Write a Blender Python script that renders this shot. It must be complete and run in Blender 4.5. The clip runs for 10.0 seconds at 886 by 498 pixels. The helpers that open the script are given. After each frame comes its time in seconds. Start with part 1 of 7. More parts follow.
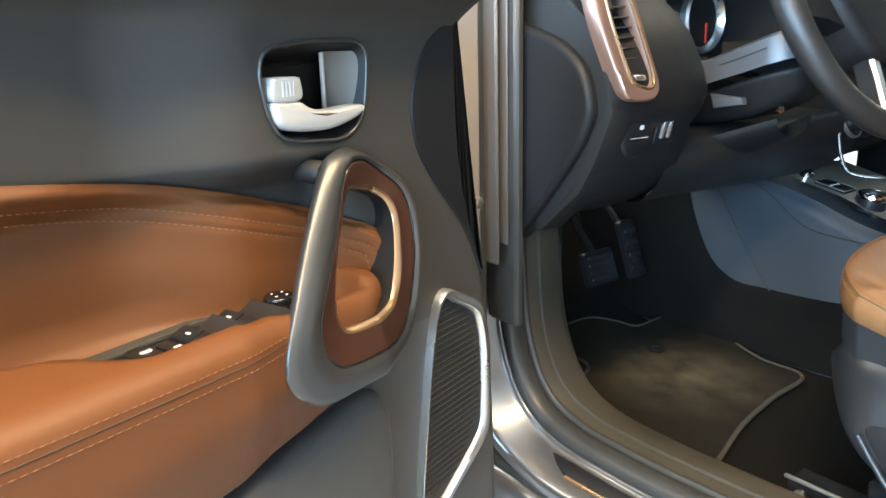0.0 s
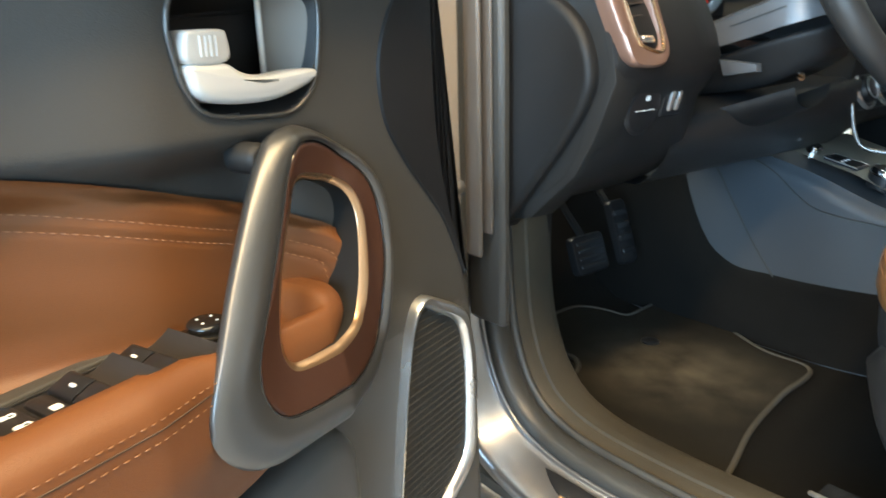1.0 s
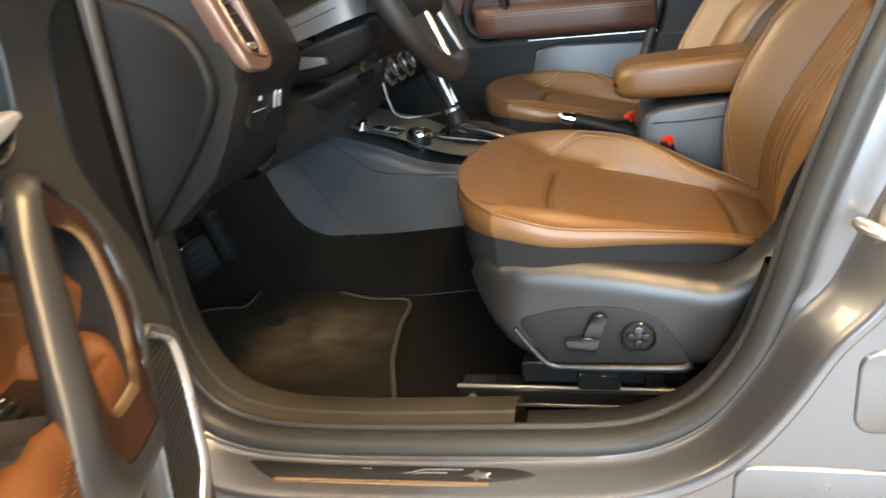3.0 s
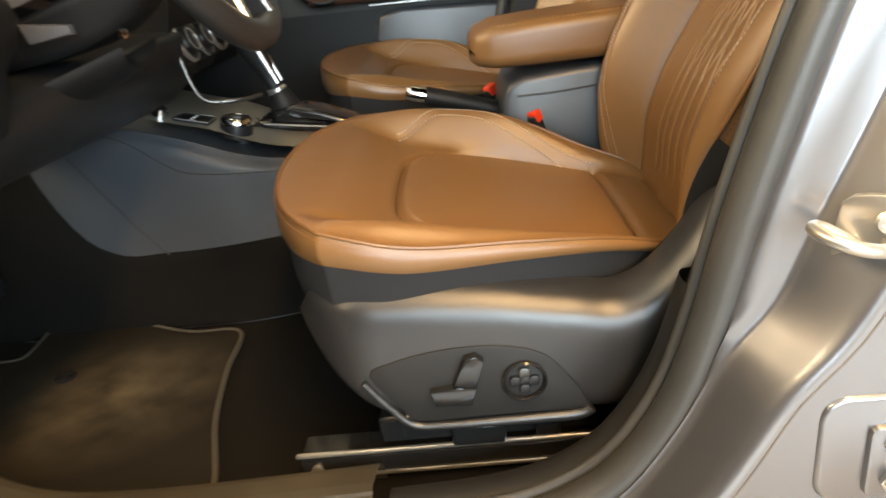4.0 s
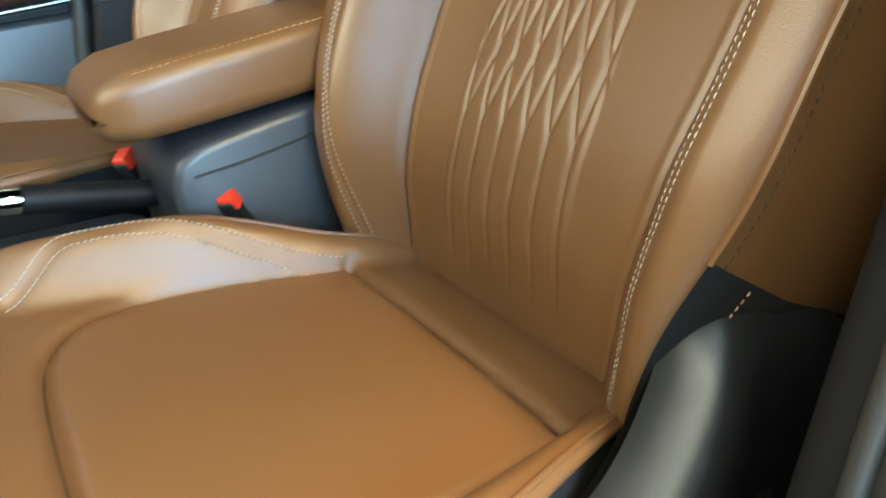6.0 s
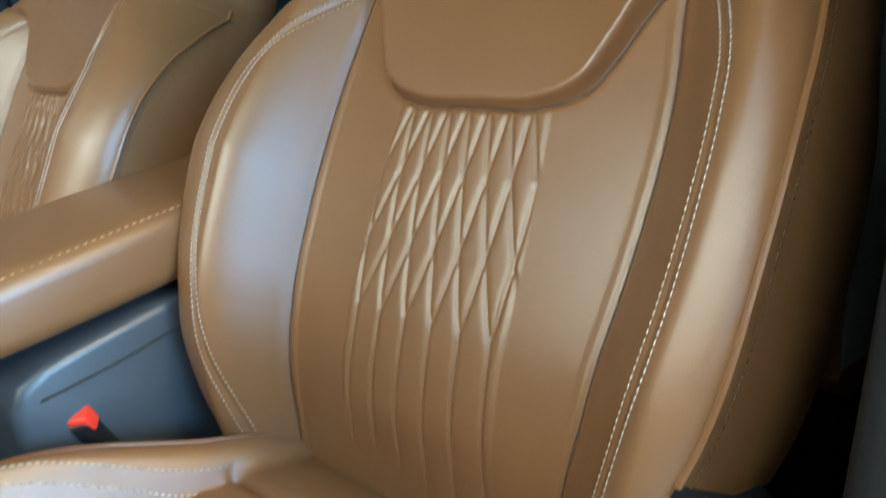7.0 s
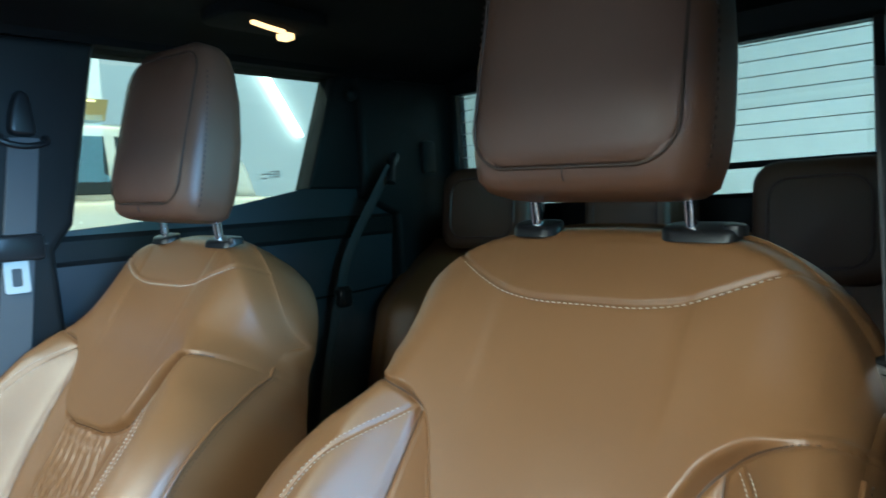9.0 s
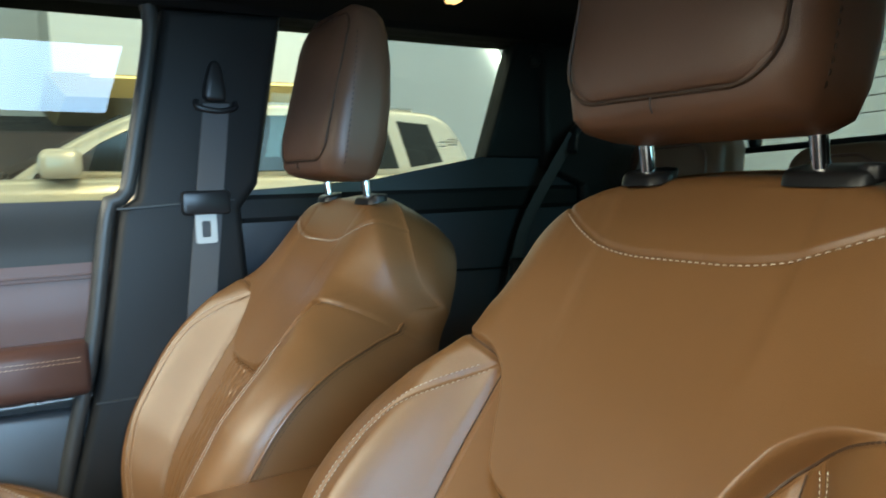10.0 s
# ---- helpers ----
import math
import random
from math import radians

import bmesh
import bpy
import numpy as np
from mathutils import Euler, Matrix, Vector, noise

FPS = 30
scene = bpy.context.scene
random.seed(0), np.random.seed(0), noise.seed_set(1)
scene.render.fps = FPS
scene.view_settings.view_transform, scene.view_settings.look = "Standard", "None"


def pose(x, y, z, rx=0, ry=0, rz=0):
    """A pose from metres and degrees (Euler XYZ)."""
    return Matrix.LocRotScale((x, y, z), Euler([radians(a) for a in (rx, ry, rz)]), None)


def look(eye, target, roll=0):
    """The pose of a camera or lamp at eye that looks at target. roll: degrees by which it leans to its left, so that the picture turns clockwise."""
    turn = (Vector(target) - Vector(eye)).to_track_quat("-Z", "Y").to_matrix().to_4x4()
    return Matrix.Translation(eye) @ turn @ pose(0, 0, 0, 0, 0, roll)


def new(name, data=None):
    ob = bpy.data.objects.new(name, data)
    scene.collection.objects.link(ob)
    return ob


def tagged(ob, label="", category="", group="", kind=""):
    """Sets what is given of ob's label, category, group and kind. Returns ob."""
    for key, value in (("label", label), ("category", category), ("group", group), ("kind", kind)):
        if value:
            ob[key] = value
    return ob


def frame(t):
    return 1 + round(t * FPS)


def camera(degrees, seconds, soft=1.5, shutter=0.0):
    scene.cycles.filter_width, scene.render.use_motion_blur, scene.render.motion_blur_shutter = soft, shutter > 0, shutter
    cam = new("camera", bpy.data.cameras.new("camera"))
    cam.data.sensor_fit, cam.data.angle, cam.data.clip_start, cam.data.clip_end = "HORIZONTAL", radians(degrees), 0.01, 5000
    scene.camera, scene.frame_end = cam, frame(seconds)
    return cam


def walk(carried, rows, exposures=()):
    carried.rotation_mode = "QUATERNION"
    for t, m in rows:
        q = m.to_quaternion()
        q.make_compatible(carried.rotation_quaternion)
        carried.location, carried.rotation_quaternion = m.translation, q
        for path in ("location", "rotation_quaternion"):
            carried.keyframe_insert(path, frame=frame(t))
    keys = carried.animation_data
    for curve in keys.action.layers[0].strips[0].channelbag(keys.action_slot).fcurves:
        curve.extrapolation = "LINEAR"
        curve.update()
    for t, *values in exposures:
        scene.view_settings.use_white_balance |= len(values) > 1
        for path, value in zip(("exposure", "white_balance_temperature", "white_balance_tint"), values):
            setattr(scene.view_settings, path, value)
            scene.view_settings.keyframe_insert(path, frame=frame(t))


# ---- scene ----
cam = camera(63.5, 10.0, soft=1.5, shutter=0.4)
PATH = [
    (0, (-1.439, 0.124, 1.244), (-0.301, 1.688, 0.736), -1.5),
    (0.5, (-1.372, 0.184, 1.242), (-0.276, 1.768, 0.706), -0.5),
    (1, (-1.361, 0.237, 1.23), (-0.174, 1.739, 0.651), -1.6),
    (1.5, (-1.446, 0.303, 1.223), (0.033, 1.477, 0.564), -1.9),
    (2, (-1.534, 0.327, 1.233), (0.14, 1.183, 0.551), -3.5),
    (2.5, (-1.551, 0.325, 1.241), (0.228, 0.944, 0.568), -5.0),
    (3, (-1.502, 0.323, 1.251), (0.334, 0.757, 0.588), -5.6),
    (3.2, (-1.462, 0.317, 1.245), (0.388, 0.687, 0.582), -5.9),
    (4.3, (-1.159, 0.322, 1.199), (0.666, 0.279, 0.383), -6.3),
    (4.5, (-1.105, 0.331, 1.194), (0.701, 0.201, 0.344), -6.4),
    (5, (-0.992, 0.371, 1.206), (0.768, 0.017, 0.325), -6.7),
    (5.2, (-0.96, 0.382, 1.211), (0.778, -0.064, 0.327), -6.8),
    (6.3, (-0.756, 0.352, 1.234), (0.684, -0.685, 0.312), -8.6),
    (6.5, (-0.737, 0.356, 1.243), (0.647, -0.784, 0.358), -8.2),
    (7, (-0.72, 0.368, 1.295), (0.545, -0.984, 0.537), -7.5),
    (7.5, (-0.715, 0.372, 1.335), (0.517, -1.112, 0.806), -6.0),
    (8, (-0.694, 0.388, 1.41), (0.473, -1.187, 1.011), -4.0),
    (8.5, (-0.697, 0.38, 1.453), (0.51, -1.198, 1.221), -3.7),
    (9, (-0.701, 0.386, 1.477), (0.605, -1.122, 1.344), -3.5),
    (9.5, (-0.722, 0.316, 1.452), (0.817, -0.959, 1.37), -3.1),
    (10, (-0.758, 0.248, 1.429), (0.965, -0.758, 1.293), -2.4),
]
# seconds, stops, kelvin, tint: the picture turns cooler as the view swings to the rear
EXPOSURES = [(0.0, 0.08, 6100, 3), (1.0, 0.06, 6400, 1), (1.8, -0.10, 7200, 5), (2.5, -0.20, 7500, 9), (4.5, -0.24, 9200, 12), (5.2, -0.12, 7900, 6), (6.5, 0.16, 5300, -8), (7.2, 0.18, 5000, -7),
             (8.0, 0.22, 4750, -10), (8.5, 0.25, 4750, -9), (9.0, 0.26, 4800, -8), (9.5, 0.20, 5000, -6), (10.0, -0.03, 6100, 0)]
walk(cam, [(t, look(eye, target, roll)) for t, eye, target, roll in PATH], EXPOSURES)

# ---------------------------------------------------------------- light
GROUND = 0.18
world = bpy.data.worlds.new("world")
scene.world = world
world.use_nodes = True
wn = world.node_tree.nodes
sky = wn.new("ShaderNodeTexSky")
sky.sky_type, sky.sun_disc = "NISHITA", False
sky.sun_elevation, sky.sun_rotation = radians(40), radians(200)
wn["Background"].inputs[1].default_value = 0.08
world.node_tree.links.new(sky.outputs[0], wn["Background"].inputs[0])


def area_lamp(name, eye, target, sx, sy, watts, color):
    lamp = bpy.data.lights.new(name, "AREA")
    lamp.shape, lamp.size, lamp.size_y = "RECTANGLE", sx, sy
    lamp.energy, lamp.color = watts, color
    ob = new(name, lamp)
    ob.matrix_world = look(eye, target)
    return ob


area_lamp("showroom_window_light", (-4.8, -0.4, 1.95), (0.0, 0.0, 1.0), 5.8, 1.7, 900, (0.48, 0.71, 1.0))
area_lamp("ceiling_strip_light", (-2.2, -0.6, 3.9), (-2.0, -0.6, 0), 0.35, 6.5, 560, (1.0, 0.68, 0.36))
area_lamp("ceiling_strip_light", (-1.2, 3.9, 3.9), (-0.3, 0.6, 1.0), 4.5, 1.6, 430, (1.0, 0.88, 0.68))
area_lamp("ceiling_strip_light", (3.0, -1.5, 3.9), (3.0, -1.5, 0), 0.5, 6.0, 66, (1.0, 0.80, 0.50))


# ---------------------------------------------------------------- materials
def material(name, base, rough=0.5, metal=0.0, vary=0.15, vary_scale=6.0, bump=0.0, bump_scale=800.0, kind="noise",
             spec=0.5, coat=0.0, rough_vary=0.08, second=None):
    m = bpy.data.materials.new(name)
    m.use_nodes = True
    nt = m.node_tree
    n, l = nt.nodes, nt.links
    b = n["Principled BSDF"]
    b.inputs["Metallic"].default_value = metal
    b.inputs["Specular IOR Level"].default_value = spec
    b.inputs["Coat Weight"].default_value = coat
    co = n.new("ShaderNodeTexCoord")
    big = n.new("ShaderNodeTexNoise")
    big.inputs["Scale"].default_value, big.inputs["Detail"].default_value = vary_scale, 6
    l.new(co.outputs["Object"], big.inputs["Vector"])
    ramp = n.new("ShaderNodeMix")
    ramp.data_type = "RGBA"
    lo = [c * (1 - vary) for c in base]
    hi = second or [min(1, c * (1 + vary)) for c in base]
    ramp.inputs[6].default_value, ramp.inputs[7].default_value = (*lo, 1), (*hi, 1)
    l.new(big.outputs["Fac"], ramp.inputs[0])
    l.new(ramp.outputs[2], b.inputs["Base Color"])
    mr = n.new("ShaderNodeMapRange")
    mr.inputs[3].default_value, mr.inputs[4].default_value = rough - rough_vary, rough + rough_vary
    l.new(big.outputs["Fac"], mr.inputs[0])
    l.new(mr.outputs[0], b.inputs["Roughness"])
    if bump:
        if kind == "voronoi":
            fine = n.new("ShaderNodeTexVoronoi")
            fine.feature = "DISTANCE_TO_EDGE"
        else:
            fine = n.new("ShaderNodeTexNoise")
            fine.inputs["Detail"].default_value = 3
        fine.inputs["Scale"].default_value = bump_scale
        l.new(co.outputs["Object"], fine.inputs["Vector"])
        bp = n.new("ShaderNodeBump")
        bp.inputs["Strength"].default_value, bp.inputs["Distance"].default_value = bump, 0.001
        l.new(fine.outputs[0], bp.inputs["Height"])
        l.new(bp.outputs[0], b.inputs["Normal"])
    return m


def glow(name, color, strength):
    m = bpy.data.materials.new(name)
    m.use_nodes = True
    b = m.node_tree.nodes["Principled BSDF"]
    b.inputs["Base Color"].default_value = (*color, 1)
    b.inputs["Emission Color"].default_value = (*color, 1)
    b.inputs["Emission Strength"].default_value = strength
    return m


def glass(name, tint, rough=0.0):
    m = bpy.data.materials.new(name)
    m.use_nodes = True
    n, l = m.node_tree.nodes, m.node_tree.links
    n.remove(n["Principled BSDF"])
    tr, gl, mx, fr = (n.new("ShaderNode" + k) for k in ("BsdfTransparent", "BsdfGlossy", "MixShader", "Fresnel"))
    tr.inputs[0].default_value = (*tint, 1)
    gl.inputs["Roughness"].default_value = rough
    l.new(fr.outputs[0], mx.inputs[0])
    l.new(tr.outputs[0], mx.inputs[1])
    l.new(gl.outputs[0], mx.inputs[2])
    l.new(mx.outputs[0], n["Material Output"].inputs[0])
    return m


LEATHER = material("tan_leather", (0.182, 0.0885, 0.033), 0.34, vary=0.13, bump=0.20, bump_scale=800, kind="voronoi", spec=0.62)
DOOR_LEATHER = material("cognac_door_leather", (0.128, 0.047, 0.0145), 0.48, vary=0.10, bump=0.18, bump_scale=900, kind="voronoi", spec=0.38)
# Seat leather darkened for the shade on the headrests under the roof.
SHADED_LEATHER = material("shaded_headrest_leather", (0.130, 0.064, 0.036), 0.40, vary=0.12, bump=0.20, bump_scale=800, kind="voronoi", spec=0.55)
LEATHER_DARK = material("brown_leather", (0.10, 0.046, 0.032), 0.42, vary=0.10, bump=0.16, bump_scale=900, kind="voronoi", spec=0.45)
THREAD_DARK = material("dark_brown_thread", (0.05, 0.03, 0.02), 0.7, vary=0.2, vary_scale=200)
THREAD_DOOR = material("cognac_thread", (0.23, 0.105, 0.043), 0.7, vary=0.2, vary_scale=200)
# Quilt thread darkened so that its grooves read as shaded.
THREAD_QUILT = material("shaded_quilt_thread", (0.12, 0.055, 0.022), 0.7, vary=0.2, vary_scale=200)
THREAD_PALE = material("pale_grey_thread", (0.55, 0.48, 0.40), 0.7, vary=0.15, vary_scale=200)
THREAD = material("tan_thread", (0.48, 0.31, 0.18), 0.7, vary=0.2, vary_scale=200)
SEAM_DARK = material("dark_brown_seam", (0.050, 0.025, 0.012), 0.6, vary=0.1)
PIPING = material("tan_piping", (0.17, 0.080, 0.030), 0.35, vary=0.1, spec=0.5)
PLASTIC = material("dark_grained_plastic", (0.014, 0.014, 0.0137), 0.50, vary=0.15, bump=0.25, bump_scale=1400, spec=0.26)
DOOR_PLASTIC = material("grained_door_plastic", (0.046, 0.044, 0.040), 0.52, vary=0.12, bump=0.3, bump_scale=1300, spec=0.28)
PLASTIC_SOFT = material("soft_black_plastic", (0.010, 0.010, 0.0105), 0.52, vary=0.15, bump=0.2, bump_scale=1200, spec=0.28)
GREY_PLASTIC = material("grey_satin_plastic", (0.018, 0.0182, 0.019), 0.31, vary=0.10, bump=0.15, bump_scale=1600, spec=0.62)
TRIM_GREY = material("lower_door_plastic", (0.055, 0.053, 0.049), 0.50, vary=0.10, bump=0.2, bump_scale=1500)
SHELL_GREY = material("satin_grey_paint", (0.100, 0.100, 0.098), 0.36, metal=0.75, vary=0.05)
BRONZE = material("bronze_trim", (0.058, 0.025, 0.015), 0.36, metal=0.35, vary=0.06)
# The bronze trim made paler for the light falling on the vent frame.
LIT_BRONZE = material("lit_bronze_trim", (0.24, 0.145, 0.110), 0.33, metal=0.6, vary=0.05)
# Grey body paint made paler and warmer for the light on the hinge pillar.
LIT_PILLAR_PAINT = material("lit_pillar_paint", (0.30, 0.265, 0.235), 0.38, metal=0.15, vary=0.04, coat=0.3)
BRONZE_EDGE = material("polished_bronze_edge", (0.46, 0.29, 0.165), 0.28, metal=0.9, vary=0.05)
PLASTIC_DASH = material("matte_black_dash_plastic", (0.0105, 0.0105, 0.0108), 0.46, vary=0.15, bump=0.25, bump_scale=1400, spec=0.24)
CUP_WALL = material("beige_grey_cup_plastic", (0.13, 0.122, 0.108), 0.45, vary=0.06, bump=0.15, bump_scale=1500)
GRILLE = material("speaker_grille_plastic", (0.030, 0.029, 0.026), 0.55, vary=0.12, bump=0.6, bump_scale=1800, spec=0.25)
PLASTIC_KNEE = material("satin_black_knee_plastic", (0.014, 0.0145, 0.0155), 0.40, vary=0.12, bump=0.2, bump_scale=1500, spec=0.42)
SATIN_DECK = material("satin_grey_cover", (0.105, 0.108, 0.115), 0.32, metal=0.35, vary=0.06)
DARK_SATIN = material("dark_satin_metal", (0.20, 0.19, 0.18), 0.26, metal=0.9, vary=0.06)
# Pillar paint darkened for the shade on the flange; the joint line shares it.
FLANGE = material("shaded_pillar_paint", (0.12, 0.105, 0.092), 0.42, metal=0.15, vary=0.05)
SILVER = material("silver_painted_plastic", (0.55, 0.55, 0.53), 0.30, metal=0.25, vary=0.04)
SATIN = material("satin_silver", (0.60, 0.60, 0.59), 0.28, metal=0.9, vary=0.05)
CHROME = material("chrome", (0.85, 0.86, 0.88), 0.07, metal=1.0, vary=0.03, rough_vary=0.02)
BLACK_GLOSS = material("gloss_black", (0.012, 0.012, 0.012), 0.12, vary=0.1, rough_vary=0.04)
BLACK_SATIN = material("black_switch_plastic", (0.013, 0.013, 0.014), 0.32, vary=0.1, spec=0.34)
RUBBER = material("rubber_seal", (0.040, 0.040, 0.038), 0.42, vary=0.2, vary_scale=14, bump=0.2, bump_scale=500)
CARPET = material("dark_carpet", (0.007, 0.0066, 0.006), 0.95, vary=0.35, vary_scale=30, bump=0.9, bump_scale=700, spec=0.1)
MAT = material("dusty_floor_mat", (0.014, 0.0125, 0.010), 0.95, vary=0.4, vary_scale=9, bump=0.9, bump_scale=800, spec=0.1)
BINDING = material("mat_binding", (0.0527, 0.0484, 0.0409), 0.85, vary=0.25, vary_scale=60, bump=0.6, bump_scale=900, spec=0.2)
FABRIC = material("black_seat_cloth", (0.020, 0.021, 0.023), 0.85, vary=0.15, bump=0.5, bump_scale=1500, spec=0.2)
HEADLINER = material("black_headliner", (0.010, 0.010, 0.010), 0.95, vary=0.2, bump=0.4, bump_scale=900, spec=0.1)
WEBBING = material("grey_belt_webbing", (0.095, 0.096, 0.099), 0.7, vary=0.1, bump=0.5, bump_scale=900, spec=0.25)
PAINT = material("grey_metallic_paint", (0.20, 0.20, 0.208), 0.30, metal=0.8, vary=0.04, coat=0.6, vary_scale=3)
STEEL = material("black_steel", (0.020, 0.020, 0.020), 0.22, metal=0.3, vary=0.2)
ZINC = material("zinc_steel", (0.52, 0.50, 0.46), 0.35, metal=0.9, vary=0.12, vary_scale=40)
WHITE_INK = material("white_print", (0.75, 0.75, 0.73), 0.6, vary=0.03)
RED = material("red_release_button", (0.75, 0.045, 0.018), 0.35, vary=0.05)
SIDE_GREY = material("grey_console_plastic", (0.046, 0.052, 0.060), 0.33, vary=0.10, bump=0.15, bump_scale=1500, spec=0.65)
WALL_WHITE = material("white_wall_paint", (0.78, 0.77, 0.73), 0.7, vary=0.02, vary_scale=1.2)
FLOOR_TILE = material("polished_floor", (0.36, 0.35, 0.34), 0.16, vary=0.05, vary_scale=1.5)
CAR_BEIGE = material("pearl_car_paint", (0.62, 0.58, 0.48), 0.25, metal=0.2, vary=0.02, coat=0.6, vary_scale=1)
CAR_GLASS = material("dark_car_glass", (0.03, 0.033, 0.034), 0.12, vary=0.05, rough_vary=0.02, spec=0.22)
GOLD = material("gold_fascia", (0.55, 0.40, 0.16), 0.35, metal=0.5, vary=0.05)
WINDOW = glass("window_glass", (0.45, 0.52, 0.45))
# These two tints stand in for dimmer surroundings in front and brighter ones behind.
WINDOW_FRONT = glass("front_window_glass", (0.33, 0.39, 0.34))
WINDOW_REAR = glass("rear_window_glass", (0.60, 0.66, 0.62))
STRIP_GLOW = glow("light_strip_diffuser", (1.0, 0.97, 0.9), 9.0)
LAMP_GLOW = glow("dome_lamp_glow", (1.0, 0.55, 0.20), 2.2)

# ---------------------------------------------------------------- building helpers
ORIGIN = {}


def thing(name, origin, label, category, group="", kind=""):
    ob = new(name)
    ob.location = origin
    ob.empty_display_size = 0.05
    ORIGIN[ob.name] = np.array(origin, float)
    return tagged(ob, label, category, group, kind)


def part(name, geo, mat, parent=None, label="", smooth=40):
    verts, faces = geo
    verts = np.asarray(verts, float)
    org = ORIGIN[parent.name] if parent else np.zeros(3)
    me = bpy.data.meshes.new(name)
    me.from_pydata((verts - org).tolist(), [], faces)
    me.validate()
    bm = bmesh.new()
    bm.from_mesh(me)
    bmesh.ops.recalc_face_normals(bm, faces=bm.faces)
    bm.to_mesh(me)
    bm.free()
    me.materials.append(mat)
    me.polygons.foreach_set("use_smooth", [True] * len(me.polygons))
    if smooth < 180:
        me.set_sharp_from_angle(angle=radians(smooth))
    ob = new(name, me)
    if parent:
        ob.parent = parent
    ORIGIN[ob.name] = org
    if label:
        ob["label"] = label
    return ob


def structure(name, geo, mat, label, category, smooth=40):
    return tagged(part(name, geo, mat, None, "", smooth), label, category, "", "structure")


def join(*geos):
    vs, fs, n = [], [], 0
    for v, f in geos:
        v = np.asarray(v, float)
        vs.append(v)
        fs += [tuple(i + n for i in q) for q in f]
        n += len(v)
    return np.concatenate(vs), fs


def grid(p, close_u=False, close_v=False):
    n, m = p.shape[:2]
    f = []
    for i in range(n if close_u else n - 1):
        for j in range(m if close_v else m - 1):
            i2, j2 = (i + 1) % n, (j + 1) % m
            f.append((i * m + j, i2 * m + j, i2 * m + j2, i * m + j2))
    return p.reshape(-1, 3), f


def loft(rings, caps=True):
    """Closed rings of equal length, one behind the other."""
    p = np.array(rings, float)
    v, f = grid(p, False, True)
    n, m = p.shape[:2]
    if caps:
        f.append(tuple(range(m)))
        f.append(tuple((n - 1) * m + j for j in range(m)))
    return v, f


def spline(pts, count, closed=False):
    """Catmull-Rom through the points, evenly spaced along its length."""
    p = np.array(pts, float)
    q = np.concatenate([p[-1:], p, p[:2]]) if closed else np.concatenate([2 * p[:1] - p[1:2], p, 2 * p[-1:] - p[-2:-1]])
    out = []
    for i in range(1, len(q) - 2):
        a, b, c, d = q[i - 1 : i + 3]
        for t in np.linspace(0, 1, 24, endpoint=False):
            out.append(0.5 * (2 * b + (c - a) * t + (2 * a - 5 * b + 4 * c - d) * t**2 + (3 * b - a - 3 * c + d) * t**3))
    out.append(q[-2] if not closed else out[0])
    return even(out, count, closed)


def even(pts, count, closed=False):
    p = np.array(pts, float)
    s = np.r_[0, np.cumsum(np.linalg.norm(np.diff(p, axis=0), axis=1))]
    t = np.linspace(0, s[-1], count, endpoint=not closed)
    return np.stack([np.interp(t, s, p[:, k]) for k in range(p.shape[1])], 1)


def tube(pts, r, n=8, closed=False, flat=1.0, up=None):
    """A tube along points; r: one radius or one a point; flat squeezes it across the first normal."""
    p = np.array(pts, float)
    r = np.broadcast_to(np.asarray(r, float), len(p))
    if closed:
        tan = np.roll(p, -1, 0) - np.roll(p, 1, 0)
    else:
        tan = np.gradient(p, axis=0)
    tan /= np.linalg.norm(tan, axis=1)[:, None] + 1e-12
    nrm = np.array(up if up is not None else ((0, 0, 1) if abs(tan[0][2]) < 0.9 else (1, 0, 0)), float)
    rings = []
    for i in range(len(p)):
        nrm = nrm - tan[i] * (nrm @ tan[i])
        nrm /= np.linalg.norm(nrm) + 1e-12
        b = np.cross(tan[i], nrm)
        a = np.arange(n) * 2 * math.pi / n
        rings.append(p[i] + r[i] * (np.cos(a)[:, None] * nrm * flat + np.sin(a)[:, None] * b))
    g = np.array(rings)
    if closed:
        return grid(g, True, True)
    return loft(g)


def inset(poly, d):
    """The closed plane outline moved inwards by d."""
    p = np.array(poly, float)
    a, b = np.roll(p, 1, 0), np.roll(p, -1, 0)
    e1, e2 = p - a, b - p
    e1 /= np.linalg.norm(e1, axis=1)[:, None] + 1e-12
    e2 /= np.linalg.norm(e2, axis=1)[:, None] + 1e-12
    n1, n2 = np.stack([-e1[:, 1], e1[:, 0]], 1), np.stack([-e2[:, 1], e2[:, 0]], 1)
    n = n1 + n2
    n /= np.linalg.norm(n, axis=1)[:, None] + 1e-9
    k = np.clip((n * n1).sum(1), 0.5, 1)
    area = 0.5 * np.sum(p[:, 0] * b[:, 1] - b[:, 0] * p[:, 1])
    return p + n * (d / k)[:, None] * (1 if area > 0 else -1)


def slab(poly, place, d0, d1, bevel=0.003, steps=2, puff=0.0):
    """An outline pulled from depth d0 to d1 with its d1 rim rounded; place(p, d) lays 2D points into the world."""
    p = np.array(poly, float)
    sgn = 1 if d1 > d0 else -1
    rings = [place(p, d0)]
    for k in range(steps + 1):
        a = k / steps * math.pi / 2
        rings.append(place(inset(p, bevel * (1 - math.cos(a))), d1 - sgn * bevel * (1 - math.sin(a))))
    if puff:
        c = p.mean(0)
        for s in (0.85, 0.6, 0.3):
            q = c + (inset(p, bevel) - c) * s
            rings.append(place(q, d1 + sgn * puff * (1 - s * s)))
    return loft(rings)


